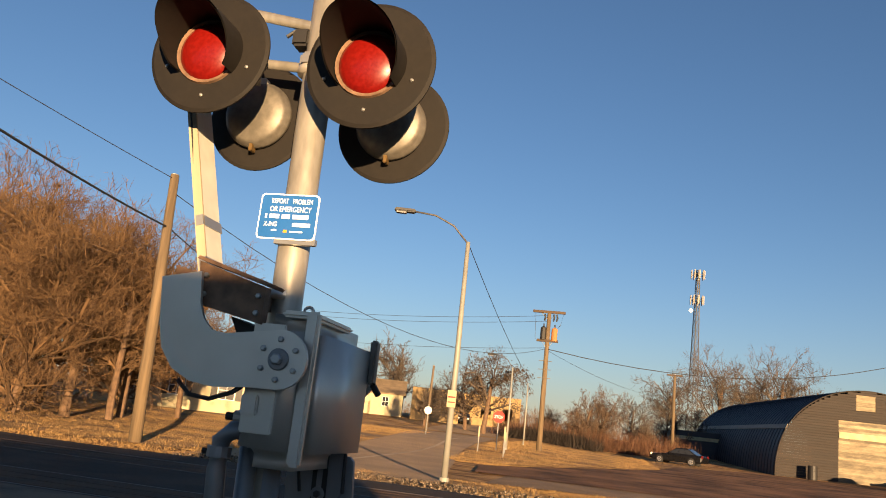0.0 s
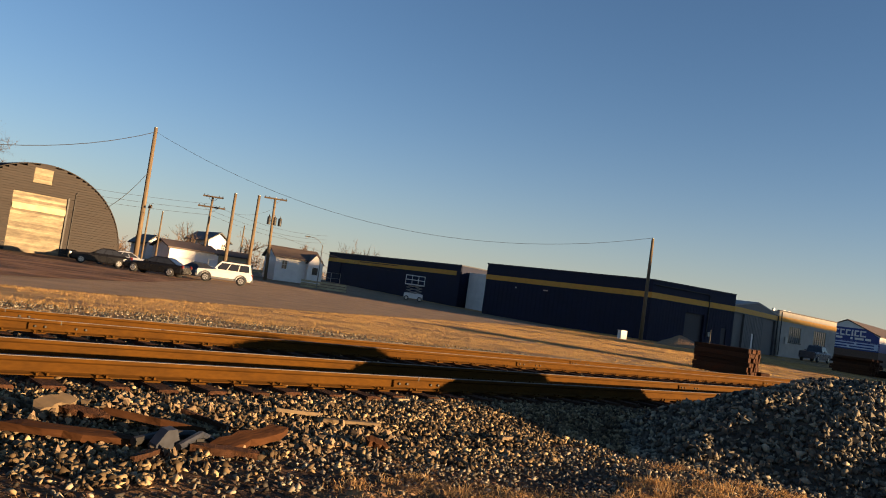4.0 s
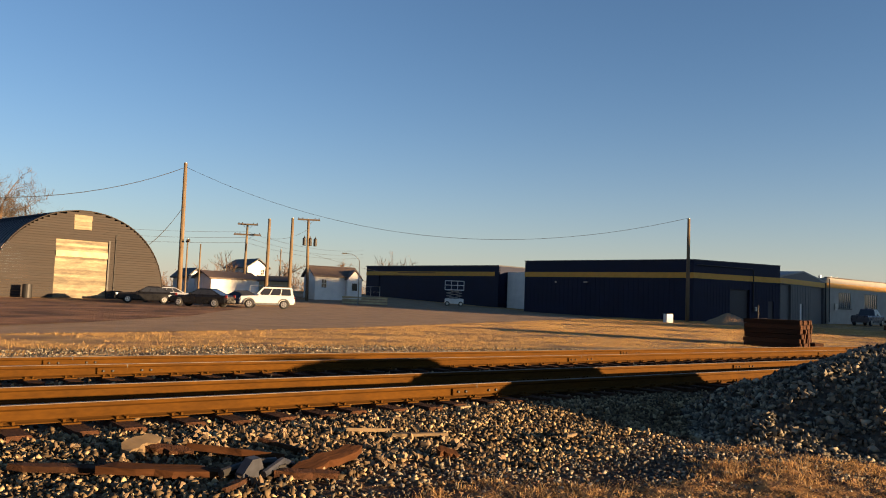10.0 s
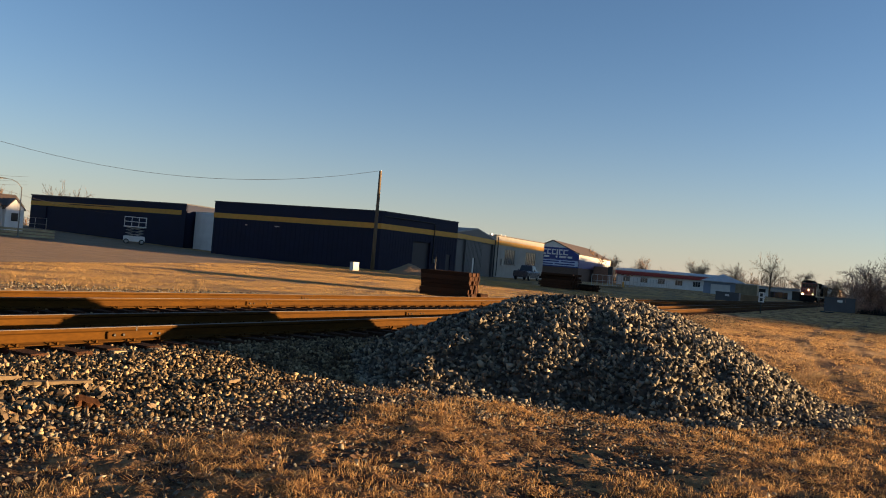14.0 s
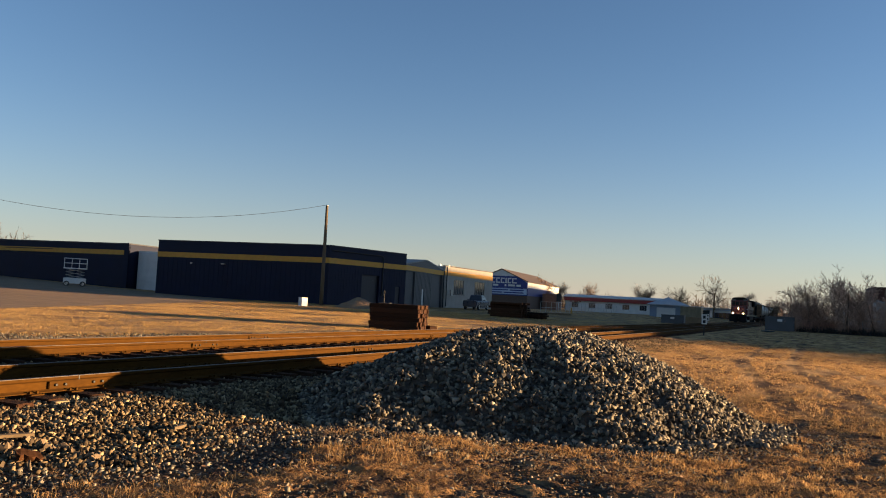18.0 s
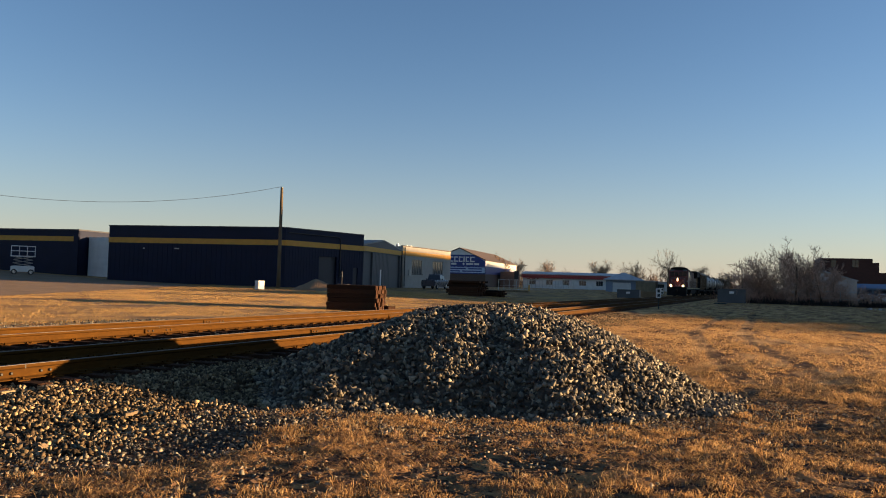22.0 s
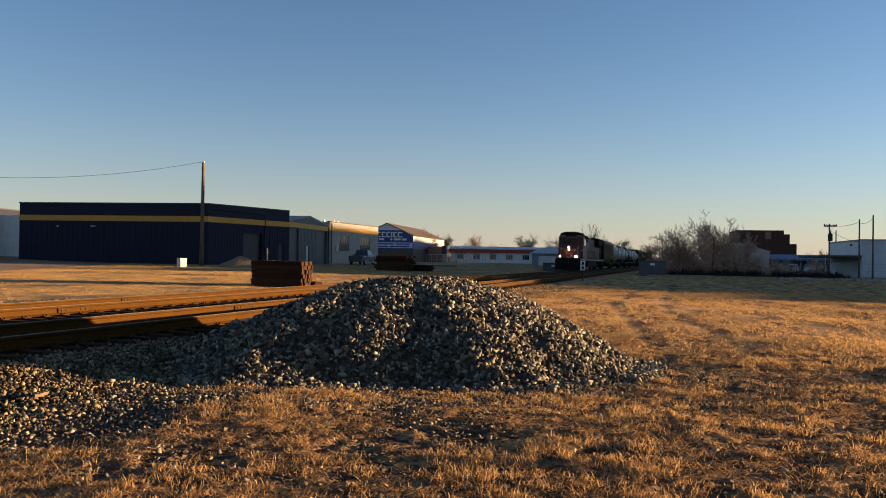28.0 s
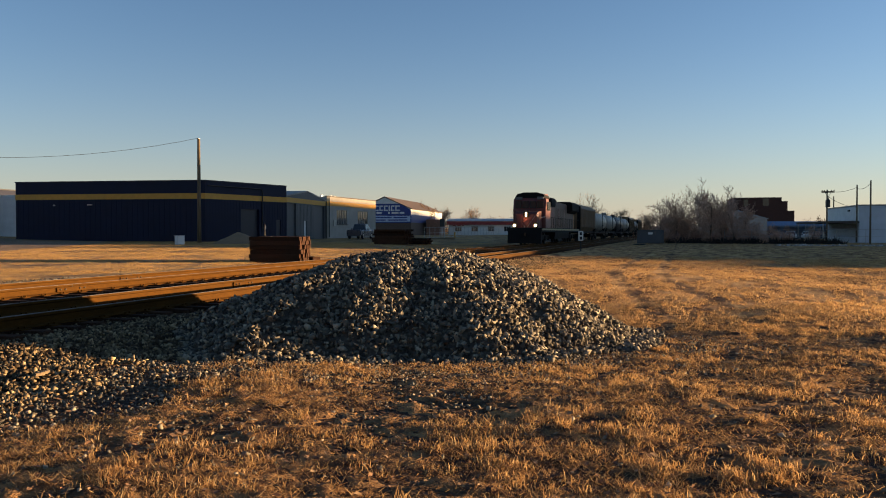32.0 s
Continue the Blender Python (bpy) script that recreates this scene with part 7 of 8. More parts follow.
def bare_tree(x, y, h, spread, r0, seed, label, bark, twigs, thick=0.012, name="bare_tree", leaves=0, fine_twigs=None, **kw):
    rng = random.Random(seed)
    e = thing(name, pose(x, y, gz(x, y), 0, 0, rng.uniform(0, 360)), label, "tree", "bare trees")
    segs = grow(rng, h, spread, r0, **kw)
    top = max(s[1].z for s in segs)
    k = h / top
    segs = [(Vector((p.x * k, p.y * k, p.z * k)), Vector((q.x * k, q.y * k, q.z * k)), a, b, l) for p, q, a, b, l in segs]
    seg_mesh("trunk", [s for s in segs if s[4] == 0], bark, e, 0, 8)
    fine = max(s[4] for s in segs)
    crown = seg_mesh("crown", [s for s in segs if 0 < s[4] < fine], twigs, e, thick, 3)
    seg_mesh("branchwork", [s for s in segs if s[4] == fine], twigs, crown, thick * 0.9, 2)
    if fine_twigs:
        twig_mesh([s for s in segs if s[4] == fine], *fine_twigs, 2, seed, twigs, crown)
    if leaves:
        leaf_mesh([s for s in segs if s[4] == fine and rng.random() < 0.5], 0.14, leaves, seed, crown)
    return e


M_TWIGR = mat("reddish_twigs", (0.105, 0.058, 0.026), 0.95, island=0.4)
M_DEADLEAF = mat("withered_oak_leaf", (0.055, 0.034, 0.02), 0.95, island=0.4)
M_TWIG = mat("brown_twigs", (0.096, 0.0608, 0.0384), 0.95, island=0.3)
M_TWIGG = mat("grey_brown_twigs", (0.08, 0.06, 0.045), 0.95, island=0.3)
# reddish trees along the street
for i, (x, y, h, r) in enumerate(((-21.5, 29.3, 8.8, 0.2), (-20.9, 31.4, 8.0, 0.17), (-22.6, 27.6, 8.6, 0.2), (-24.5, 31.5, 9.4, 0.18), (-21.8, 33.5, 9.2, 0.17), (-26.5, 29.5, 10.0, 0.2), (-29.5, 33.0, 11.5, 0.22), (-25.0, 37.5, 10.5, 0.2), (-31.5, 29.0, 11.0, 0.22), (-21.5, 38.0, 8.5, 0.16), (-23.6, 29.4, 9.0, 0.18), (-27.8, 31.8, 10.6, 0.2), (-23.0, 35.6, 9.6, 0.18), (-34.0, 34.0, 12.0, 0.22))):
    bare_tree(x, y, h * 1.12, 1.1, r, 100 + i, "bare reddish-brown tree with dense fine twigs beside the street", M_BARK, M_TWIGR, 0.0105, fine_twigs=(0.3, 0.005), fork=(0.3 if i in (0, 1, 3, 4, 9) else 0.14), limbs=15, depth=4, kids=2, up=0.4)
# trees behind the houses and the street
for i, (x, y, h, s) in enumerate(((-31.3, 118, 13.0, 0.85), (-27, 82, 5.5, 1.0), (-20.5, 88, 5.0, 1.0))):
    bare_tree(x, y, h, s, 0.34 if i == 0 else 0.16, 200 + i, "bare brown tree with a broad crown behind the houses", M_BARK, M_TWIGG, 0.026 if i == 0 else 0.012, fork=0.25, limbs=18, depth=4, kids=2)
bare_tree(-13.8, 87.0, 9.4, 1.15, 0.3, 221, "broad oak with withered leaves beside the street", M_BARK, M_TWIGG, 0.016, leaves=1, fork=0.3, limbs=13, depth=4, kids=2, up=0.2)
bare_tree(-16.6, 92.0, 7.4, 1.2, 0.26, 222, "bare brown tree with a broad crown behind the street", M_BARK, M_TWIGG, 0.014, fork=0.3, limbs=15, depth=4, kids=2, up=0.2)
for i, (x, y, h, s, lv) in enumerate(((-3.4, 92.6, 7.2, 1.2, 0), (-1.9, 94.0, 6.4, 1.1, 0), (1.6, 104.4, 7.8, 0.9, 0), (6.0, 104.5, 7.0, 1.0, 0), (10.0, 105, 6.4, 1.0, 0), (-8.5, 98, 4.0, 1.0, 0), (3, 99, 4.4, 1.1, 0))):
    bare_tree(x, y, h, s, 0.16, 230 + i, "bare brown tree in the thicket beside the yard", M_BARK, M_TWIG if i < 2 else M_TWIGG, 0.016 if i < 2 else 0.011, leaves=lv, fork=0.15, limbs=15, depth=4, kids=2)
for i, (x, y, h) in enumerate(((15.5, 139, 17.5), (20, 142, 15.5), (27, 147, 19.5), (32, 150, 16.0), (24, 150, 15.0), (10, 138, 12.0))):
    bare_tree(x, y, h, 1.0, 0.35, 250 + i, "tall bare tree behind the arched shed", M_BARK, M_TWIGG, 0.024, fine_twigs=(0.8, 0.006), fork=0.3, limbs=9, depth=4, kids=2)
for i, (x, y, h) in enumerate(((36, 112, 7.0), (47, 104, 6.0), (56, 103, 5.5), (61.5, 97, 5.5), (57.5, 90, 4.5), (92, 130, 9), (96, 128, 8.5))):
    bare_tree(x, y, h, 0.9, 0.14, 280 + i, "small bare tree among the houses", M_BARK, M_TWIG, 0.022, fork=0.2, limbs=12, depth=3, kids=2)
# far trees along the line
M_TWIGF = mat("light_brown_twigs", (0.27, 0.17, 0.105), 0.95, island=0.3)
for i, (x, y, h) in enumerate(((228, 26, 12.3), (232, 35, 8.6), (226, 43, 8.5), (240, 47, 9.0), (236, 12, 7.0), (205, 62, 7.5), (176, 58, 8.0), (216, 70, 8.0), (240, 88, 9.5), (246, 78, 9.0), (252, 66, 9.0), (250, 20, 9.0), (256, 6, 8.5))):
    bare_tree(x, y, h, 1.15, 0.28, 310 + i, "distant bare tree beyond the sheds", M_BARK, M_TWIGF, 0.022, fine_twigs=(0.9, 0.008), fork=0.25, limbs=11, depth=3, kids=3, up=0.7)
M_TWIGP = mat("pale_reddish_twigs", (0.5, 0.3, 0.215), 0.95, island=0.35)
# thicket by the field
for i, (x, y, h) in enumerate(((101, 3.2, 5.6), (102, 0.2, 5.2), (99.5, -2.4, 7.6), (101.5, -3.8, 7.0), (103, 1.6, 6.0), (100, -5.2, 5.8), (104, -1.0, 6.4), (106, -6.5, 5.0))):
    bare_tree(x, y, h * 1.03, 0.95, 0.12, 340 + i, "bare reddish shrub tree in the thicket beside the field", M_BARK, M_TWIGP, 0.015, fork=0.02, limbs=12, depth=4, kids=2)
for i in range(16):
    rng = random.Random(400 + i)
    bare_tree(rng.uniform(97, 106), rng.uniform(-16, 3.5), rng.uniform(1.2, 2.6), 1.4, 0.05, 420 + i, "low tangled brown bush beside the field", M_BARK, M_TWIGP, 0.011, name="bush", fork=0.0, limbs=12, depth=3, kids=2)
for i in range(12):
    rng = random.Random(450 + i)
    bare_tree(rng.uniform(-9, 8), rng.uniform(91, 98), rng.uniform(2.0, 3.6), 1.4, 0.06, 460 + i, "tangled brown bush beside the yard", M_BARK, M_TWIG, 0.018, name="bush", fork=0.0, limbs=12, depth=3, kids=2)
# low far woods round the horizon
rng = random.Random(7)
segs = []
for i in range(2600):
    az = radians(rng.uniform(-20, 140))
    d = rng.uniform(300, 420)
    x, y = d * math.cos(az), d * math.sin(az)
    h = rng.uniform(3, 7.5) + 1.5 * math.sin(az * 23) + 1.2 * math.sin(az * 61)
    base = Vector((x, y, gz(x, y) - 1))
    top = base + Vector((rng.uniform(-1, 1), rng.uniform(-1, 1), h + 1))
    segs.append((base, top, 0.15, 0.06, 0))
    for _ in range(7):
        s = base.lerp(top, rng.uniform(0.3, 0.95))
        segs.append((s, s + Vector((rng.uniform(-2, 2), rng.uniform(-2, 2), rng.uniform(0.3, 2))), 0.09, 0.04, 1))
woods = seg_mesh("far_woods", segs, M_TWIG, None, 0.06)
tagged(woods, "low line of bare brown woods along the horizon", "woods", kind="stuff")
bm = bmesh.new()
prev = None
for i in range(0, 400):
    az = radians(-25 + 170 * i / 399)
    d = 430
    h = 2.6 + 0.8 * math.sin(az * 37) + 0.7 * math.sin(az * 91 + 1) + 0.5 * math.sin(az * 211)
    p = [bm.verts.new((d * math.cos(az), d * math.sin(az), -2)), bm.verts.new((d * math.cos(az), d * math.sin(az), 0.9 + h))]
    if prev:
        bm.faces.new((prev[0], p[0], p[1], prev[1]))
    prev = p
tagged(mesh("backdrop", bm, M_TWIG), "dim brown line of far trees", "backdrop", kind="structure")


# ---- track furniture ----
def tie_mesh():
    bm = box(-0.115, 0.115, -1.3, 1.3, -0.18, 0.0, 0.012)
    me = bpy.data.meshes.new("tie")
    bm.to_mesh(me)
    bm.free()
    me.materials.append(M_TIE)
    return me


def instance(name, me, parent, m):
    o = new(name, me)
    o.parent = parent
    o.matrix_basis = m
    return o


TIE = tie_mesh()
bm = box(-0.09, 0.09, -0.17, 0.17, 0, 0.016)
for u in (-0.05, 0.05):
    for s in (-1, 1):
        box(u - 0.012, u + 0.012, s * 0.085 - 0.014, s * 0.085 + 0.014, 0.016, 0.045, bm=bm)
PLATE = bpy.data.meshes.new("tie_plate")
bm.to_mesh(PLATE)
bm.free()
PLATE.materials.append(M_RAIL)
M_TIE_END = mat("pale_fresh_tie_wood", (0.315, 0.225, 0.12), 0.9, var=0.35, scale=8)
rng = random.Random(21)
for k, (ya, yb) in enumerate(((RAILS[0], RAILS[1]), (RAILS[2], RAILS[3]))):
    bed = thing("tie_row", Matrix(), "row of weathered dark wooden ties under the rails", "railway ties")
    yc = (ya + yb) / 2
    x = 0.45
    i = 0
    while x < 62:
        j = rng.uniform(-0.03, 0.03)
        instance("tie", TIE, bed, pose(x + j, yc + rng.uniform(-0.08, 0.05), 0.005, 0, 0, rng.uniform(-1.5, 1.5)))
        if x < 30:
            for y in (ya, yb):
                instance("tie_plate", PLATE, bed, pose(x + j, y, 0.004, 0, 0, 0))
        x += 0.53
        i += 1
    bm = bmesh.new()
    x = 62
    while x < 220:
        box(x - 0.115, x + 0.115, yc - 1.3, yc + 1.3, -0.18, 0.005, bm=bm)
        x += 0.6
    tagged(mesh("distant_ties", bm, M_TIE), "distant row of dark wooden ties", "railway ties", kind="stuff")
# two ties with pale sawn ends
for x in (7.30, 7.86):
    tagged(mesh("sawn_tie_end", box(x - 0.11, x + 0.11, 8.50, 8.60, -0.155, -0.01, 0.008), M_TIE_END), "pale sawn end of a railway tie", "railway tie")
# joint bars with bolts
for y, xs in ((RAILS[0], (8.02, 28.0)), (RAILS[1], (17.8, 40.0)), (RAILS[2], (4.5, 15.1, 27.5)), (RAILS[3], (4.1, 19.0, 33.0))):
    for x in xs:
        jb = thing("joint_bar", Matrix.Translation((x, y, RAIL_TOP - 0.185)), "rusty bolted joint bar on the rail", "rail joint", "rail joints")
        part("bar", box(-0.45, 0.45, -0.045, -0.012, 0.035, 0.13, 0.006), M_RAIL, jb)
        part("gap", box(-0.006, 0.006, -0.0385, 0.038, 0.13, 0.183), M_BLACK, jb)
        for u in (-0.36, -0.22, 0.22, 0.36):
            part("bolt", lathe([(0.014, -0.025), (0.02, -0.02), (0.02, 0.0)], 6), M_BLACK, jb, "", Matrix.Translation((u, -0.045, 0.085)))

# ---- stacks of ties north of the tracks ----
def stack(x, y, turn, cols, rows, label, length=2.6, jitter=0.11, ragged=0.0):
    e = thing("tie_stack", pose(x, y, gz(x, y) + 0.02, 0, 0, turn), label, "tie stack")
    r = random.Random(int(x * 10))
    for j in range(rows):
        for i in range(cols):
            if ragged and j > rows * 0.55 and r.random() < ragged:
                continue
            o = new("tie", STACK_TIE)
            o.parent = e
            o.matrix_basis = pose(r.uniform(-jitter, jitter) * r.choice((0.2, 0.5, 1)), (i - (cols - 1) / 2) * 0.255 + r.uniform(-0.012, 0.012), 0.095 + j * 0.192, r.uniform(-2, 2), 0, r.uniform(-1.5, 1.5) * (1 + 4 * ragged)) @ Matrix.Diagonal((length / 2.6, 1, r.uniform(0.98, 1.06), 1))
    return e


bm = box(-1.3, 1.3, -0.115, 0.115, -0.09, 0.09, 0.012)
STACK_TIE = bpy.data.meshes.new("stacked_tie")
bm.to_mesh(STACK_TIE)
bm.free()
STACK_TIE.materials.append(M_TIE)
stack(33.4, 18.0, 105, 9, 6, "neat stack of old dark railway ties", 2.25, 0.09)
stack(35.2, 17.9, 60, 2, 1, "two loose ties beside the stack")
stack(69.5, 26.0, 97, 11, 7, "ragged dark stack of old railway ties in the shade", 2.9, 0.35, 0.3)
stack(71.4, 24.2, 60, 4, 3, "loose ties thrown beside the stack", 2.6, 0.3, 0.4)
mach = thing("compressor", pose(44.5, 25.0, gz(44.5, 25), 0, 0, 20), "small dark machine standing behind the tie stack", "machine")
part("body", box(-0.55, 0.55, -0.4, 0.4, 0.25, 1.0, 0.05), M_BLACK, mach)
part("mast", tube([(-0.5, 0, 0.2), (-0.45, 0, 1.75)], 0.04, 6), M_BLACK, mach)
for s in (-1, 1):
    part("lamp", tube([(0.56, s * 0.2, 0.8), (0.6, s * 0.2, 0.8)], 0.08, 10), M_WHITE, mach)
    part("wheel", tube([(-0.3, s * 0.42, 0.25), (-0.3, s * 0.5, 0.25)], 0.25, 14), M_TYRE, mach)
heap = tagged(sheet("gravel_heap", [62 + 0.3 * i for i in range(24)], [36 + 0.3 * i for i in range(24)], lambda x, y: gz(x, y) - 0.05 + 1.15 * max(0.0, 1 - math.hypot((x - 65.3) / 2.4, (y - 39.4) / 2.4)) ** 0.9 + 0.08 * noise.noise((x * 2, y * 2, 0)), M_CONC), "low pale heap of gravel before the warehouse", "gravel heap", kind="stuff")

# ---- timber and scrap on the ballast ----
M_SPLIT = mat("split_red_timber", (0.064, 0.026, 0.011), 0.95, spec=0.1, var=0.45, scale=6, bump=0.6, bscale=20, stretch=(0.25, 1, 1))
M_PALEWOOD = mat("pale_split_wood", (0.14, 0.095, 0.05), 0.85, var=0.3, scale=8, stretch=(0.3, 1, 1))
M_BLUEGREY = mat("blue_grey_scrap_paint", (0.0221, 0.026, 0.0377), 0.6, var=0.4, scale=15)


def plank(x, y, z, length, w, t, turn, pitch, roll, material, label, seed):
    r = random.Random(seed)
    bm = bmesh.new()
    n = 7
    secs = []
    for i in range(n + 1):
        u = -length / 2 + length * i / n
        k = 1.0 if 0 < i < n else r.uniform(0.35, 0.75)
        a, b = r.uniform(0.8, 1.1) * k, r.uniform(0.75, 1.1) * k
        o = r.uniform(-0.15, 0.15) * w
        secs.append([(u + r.uniform(-0.02, 0.02), -w / 2 * a + o, -t / 2), (u, w / 2 * b + o, -t / 2 * a), (u, w / 2 * a + o, t / 2 * b), (u, -w / 2 * b + o, t / 2)])
    loft(secs, None, bm)
    return tagged(mesh("timber_piece", bm, material, None, "", pose(x, y, z, roll, pitch, turn)), label, "timber", "broken timber beside the track")


def on_ballast(x, y, d=0.05):
    return gz(x, y) + d


plank(2.68, 6.76, on_ballast(2.68, 6.76, 0.08), 1.02, 0.12, 0.06, -30, 2, 12, M_SPLIT, "long split red-brown tie half on the ballast", 1)
plank(3.98, 6.5, on_ballast(3.98, 6.5, 0.09), 0.88, 0.15, 0.07, 20, -5, 18, M_SPLIT, "broad splintered red-brown timber on the ballast", 2)
plank(3.62, 6.24, on_ballast(3.62, 6.24, 0.05), 0.52, 0.09, 0.06, -24, 3, 10, M_TIE, "dark weathered board on the ballast", 3)
plank(2.98, 7.5, on_ballast(2.98, 7.5, 0.07), 0.42, 0.10, 0.06, -40, 6, 20, M_TIE, "dark broken board on the ballast", 4)
plank(4.0, 7.3, on_ballast(4.0, 7.3, 0.07), 0.55, 0.05, 0.04, -50, 10, 0, M_TIE, "dark broken stick on the ballast", 5)
plank(3.47, 7.2, on_ballast(3.47, 7.2, 0.08), 0.85, 0.14, 0.06, -42, 4, -10, M_SPLIT, "split brown board on the ballast", 6)
plank(5.15, 7.62, on_ballast(5.15, 7.62, 0.07), 0.5, 0.05, 0.035, -14, 3, 0, M_PALEWOOD, "pale splinter of wood on the ballast", 7)
plank(5.6, 7.3, on_ballast(5.6, 7.3, 0.07), 0.6, 0.05, 0.03, -24, 0, 10, M_PALEWOOD, "pale splinter of wood on the ballast", 8)
plank(2.06, 7.25, on_ballast(2.06, 7.25, 0.07), 0.8, 0.10, 0.05, -33, 2, 8, M_TIE, "dark weathered board on the ballast", 13)
plank(7.25, 6.65, on_ballast(7.25, 6.65, 0.07), 0.45, 0.05, 0.03, 28, 5, 0, M_PALEWOOD, "pale splinter of wood on the ballast", 9)
plank(5.3, 6.5, on_ballast(5.3, 6.5, 0.07), 0.22, 0.12, 0.05, -30, 15, 20, M_SPLIT, "small rusty shard on the ballast", 10)
plank(3.0, 6.2, on_ballast(3.0, 6.2, 0.05), 0.5, 0.06, 0.04, 45, 3, 0, M_TIE, "grey stick on the ballast", 11)
plank(2.78, 7.65, on_ballast(2.78, 7.65, 0.09), 0.36, 0.16, 0.09, 25, -12, 20, M_PALEWOOD, "weathered stump of wood on the ballast", 12)
scrap = thing("scrap_metal", pose(3.2, 6.42, on_ballast(3.2, 6.42, 0.0), 8, 5, 20), "bent blue-grey metal scrap with dark tubes", "scrap")
part("bent_plate", prism([(-0.12, 0.0), (0.08, 0.0), (0.09, 0.11), (0.03, 0.2), (-0.06, 0.19), (-0.13, 0.08)], "y", -0.06, 0.02), M_BLUEGREY, scrap)
part("tube", tube([(-0.2, 0.1, 0.05), (0.1, 0.12, 0.1), (0.35, 0.06, 0.12)], 0.035, 8), M_BLACK, scrap)
part("tube", tube([(0.05, -0.1, 0.08), (0.3, -0.05, 0.16), (0.5, 0.0, 0.1)], 0.03, 8), M_BLUEGREY, scrap)
part("bolt_lug", box(0.2, 0.32, -0.12, 0.0, 0.02, 0.14, 0.02), M_BLACK, scrap)
# thin snow left beside the crossing
M_SNOW = mat("old_snow", (0.78, 0.82, 0.88), 0.7, var=0.1, scale=10, bump=0.3)
for x, y, a, b in ((1.0, 8.0, 0.07, 0.03), (1.2, 7.6, 0.06, 0.03), (1.02, 7.2, 0.05, 0.03)):
    bm = bmesh.new()
    r = random.Random(int(x * 100))
    ring = [(x + a * math.cos(i * math.tau / 14) * r.uniform(0.75, 1.1), y + b * math.sin(i * math.tau / 14) * r.uniform(0.7, 1.2)) for i in range(14)]
    c = bm.verts.new((x, y, gz(x, y) + 0.05))
    vs = [bm.verts.new((u, v, gz(u, v) + 0.03)) for u, v in ring]
    for i in range(14):
        bm.faces.new((c, vs[i], vs[(i + 1) % 14]))
    tagged(mesh("snow_patch", bm, M_SNOW, None, "", None, True), "thin patch of old snow on the ballast", "snow", "snow patches")
slab = tagged(mesh("dark_cover", box(-1.2, 1.2, -0.6, 0.6, 0.0, 0.12, 0.03), M_BLACK, None, "", pose(88, 5.0, gz(88, 5.0))), "dark flat cover lying in the shaded grass", "cover")


# ---- gravel pile, ballast, grass ----
def rock(seed):
    """A sharp-edged stone: the hull of a few scattered points."""
    r = np.random.RandomState(seed)
    bm = bmesh.new()
    for p in r.normal(size=(9, 3)):
        bm.verts.new(p / np.linalg.norm(p) * r.uniform(0.42, 0.6))
    bmesh.ops.convex_hull(bm, input=bm.verts[:])
    bmesh.ops.delete(bm, geom=[v for v in bm.verts if not v.link_faces], context='VERTS')
    bm.verts.index_update()
    v = np.array([p.co[:] for p in bm.verts])
    f = np.array([[p.index for p in q.verts] for q in bm.faces])
    bm.free()
    return v * np.array([[1.15, r.uniform(0.65, 0.9), r.uniform(0.42, 0.7)]]), f


ROCKS = [rock(s) for s in range(10)]


def rot_rand(r, n):
    q = r.normal(size=(n, 4))
    q /= np.linalg.norm(q, axis=1)[:, None]
    w, x, y, z = q.T
    return np.stack([np.stack([1 - 2 * (y * y + z * z), 2 * (x * y - z * w), 2 * (x * z + y * w)], 1), np.stack([2 * (x * y + z * w), 1 - 2 * (x * x + z * z), 2 * (y * z - x * w)], 1), np.stack([2 * (x * z - y * w), 2 * (y * z + x * w), 1 - 2 * (x * x + y * y)], 1)], 1)


def stones(name, pts, size, seed, material, sink=0.3):
    """Scatters stones at the points (x, y, z)."""
    r = np.random.RandomState(seed)
    pts = np.array(pts)
    vs, fs, base = [], [], 0
    kind = r.randint(0, len(ROCKS), len(pts))
    for k, (v, f) in enumerate(ROCKS):
        p = pts[kind == k]
        n = len(p)
        if not n:
            continue
        s = r.uniform(size[0], size[1], (n, 1, 1)) * r.uniform(0.75, 1.25, (n, 1, 1))
        w = np.einsum("nij,vj->nvi", rot_rand(r, n), v) * s + p[:, None, :] + np.array([0, 0, 1.0]) * s * (0.5 - sink)
        vs.append(w.reshape(-1, 3))
        fs.append((f[None] + (np.arange(n) * len(v))[:, None, None] + base).reshape(-1, 3))
        base += n * len(v)
    return build(name, np.concatenate(vs), np.concatenate(fs), material)


PILE_FOOT = ((8.7, 5.8), (9.1, 4.8), (9.8, 3.6), (10.5, 2.1), (11.7, 0.95), (13.4, 0.75), (16.2, 2.3), (17.0, 4.6), (16.0, 6.7), (13.2, 7.9), (10.9, 7.5), (9.7, 6.7))


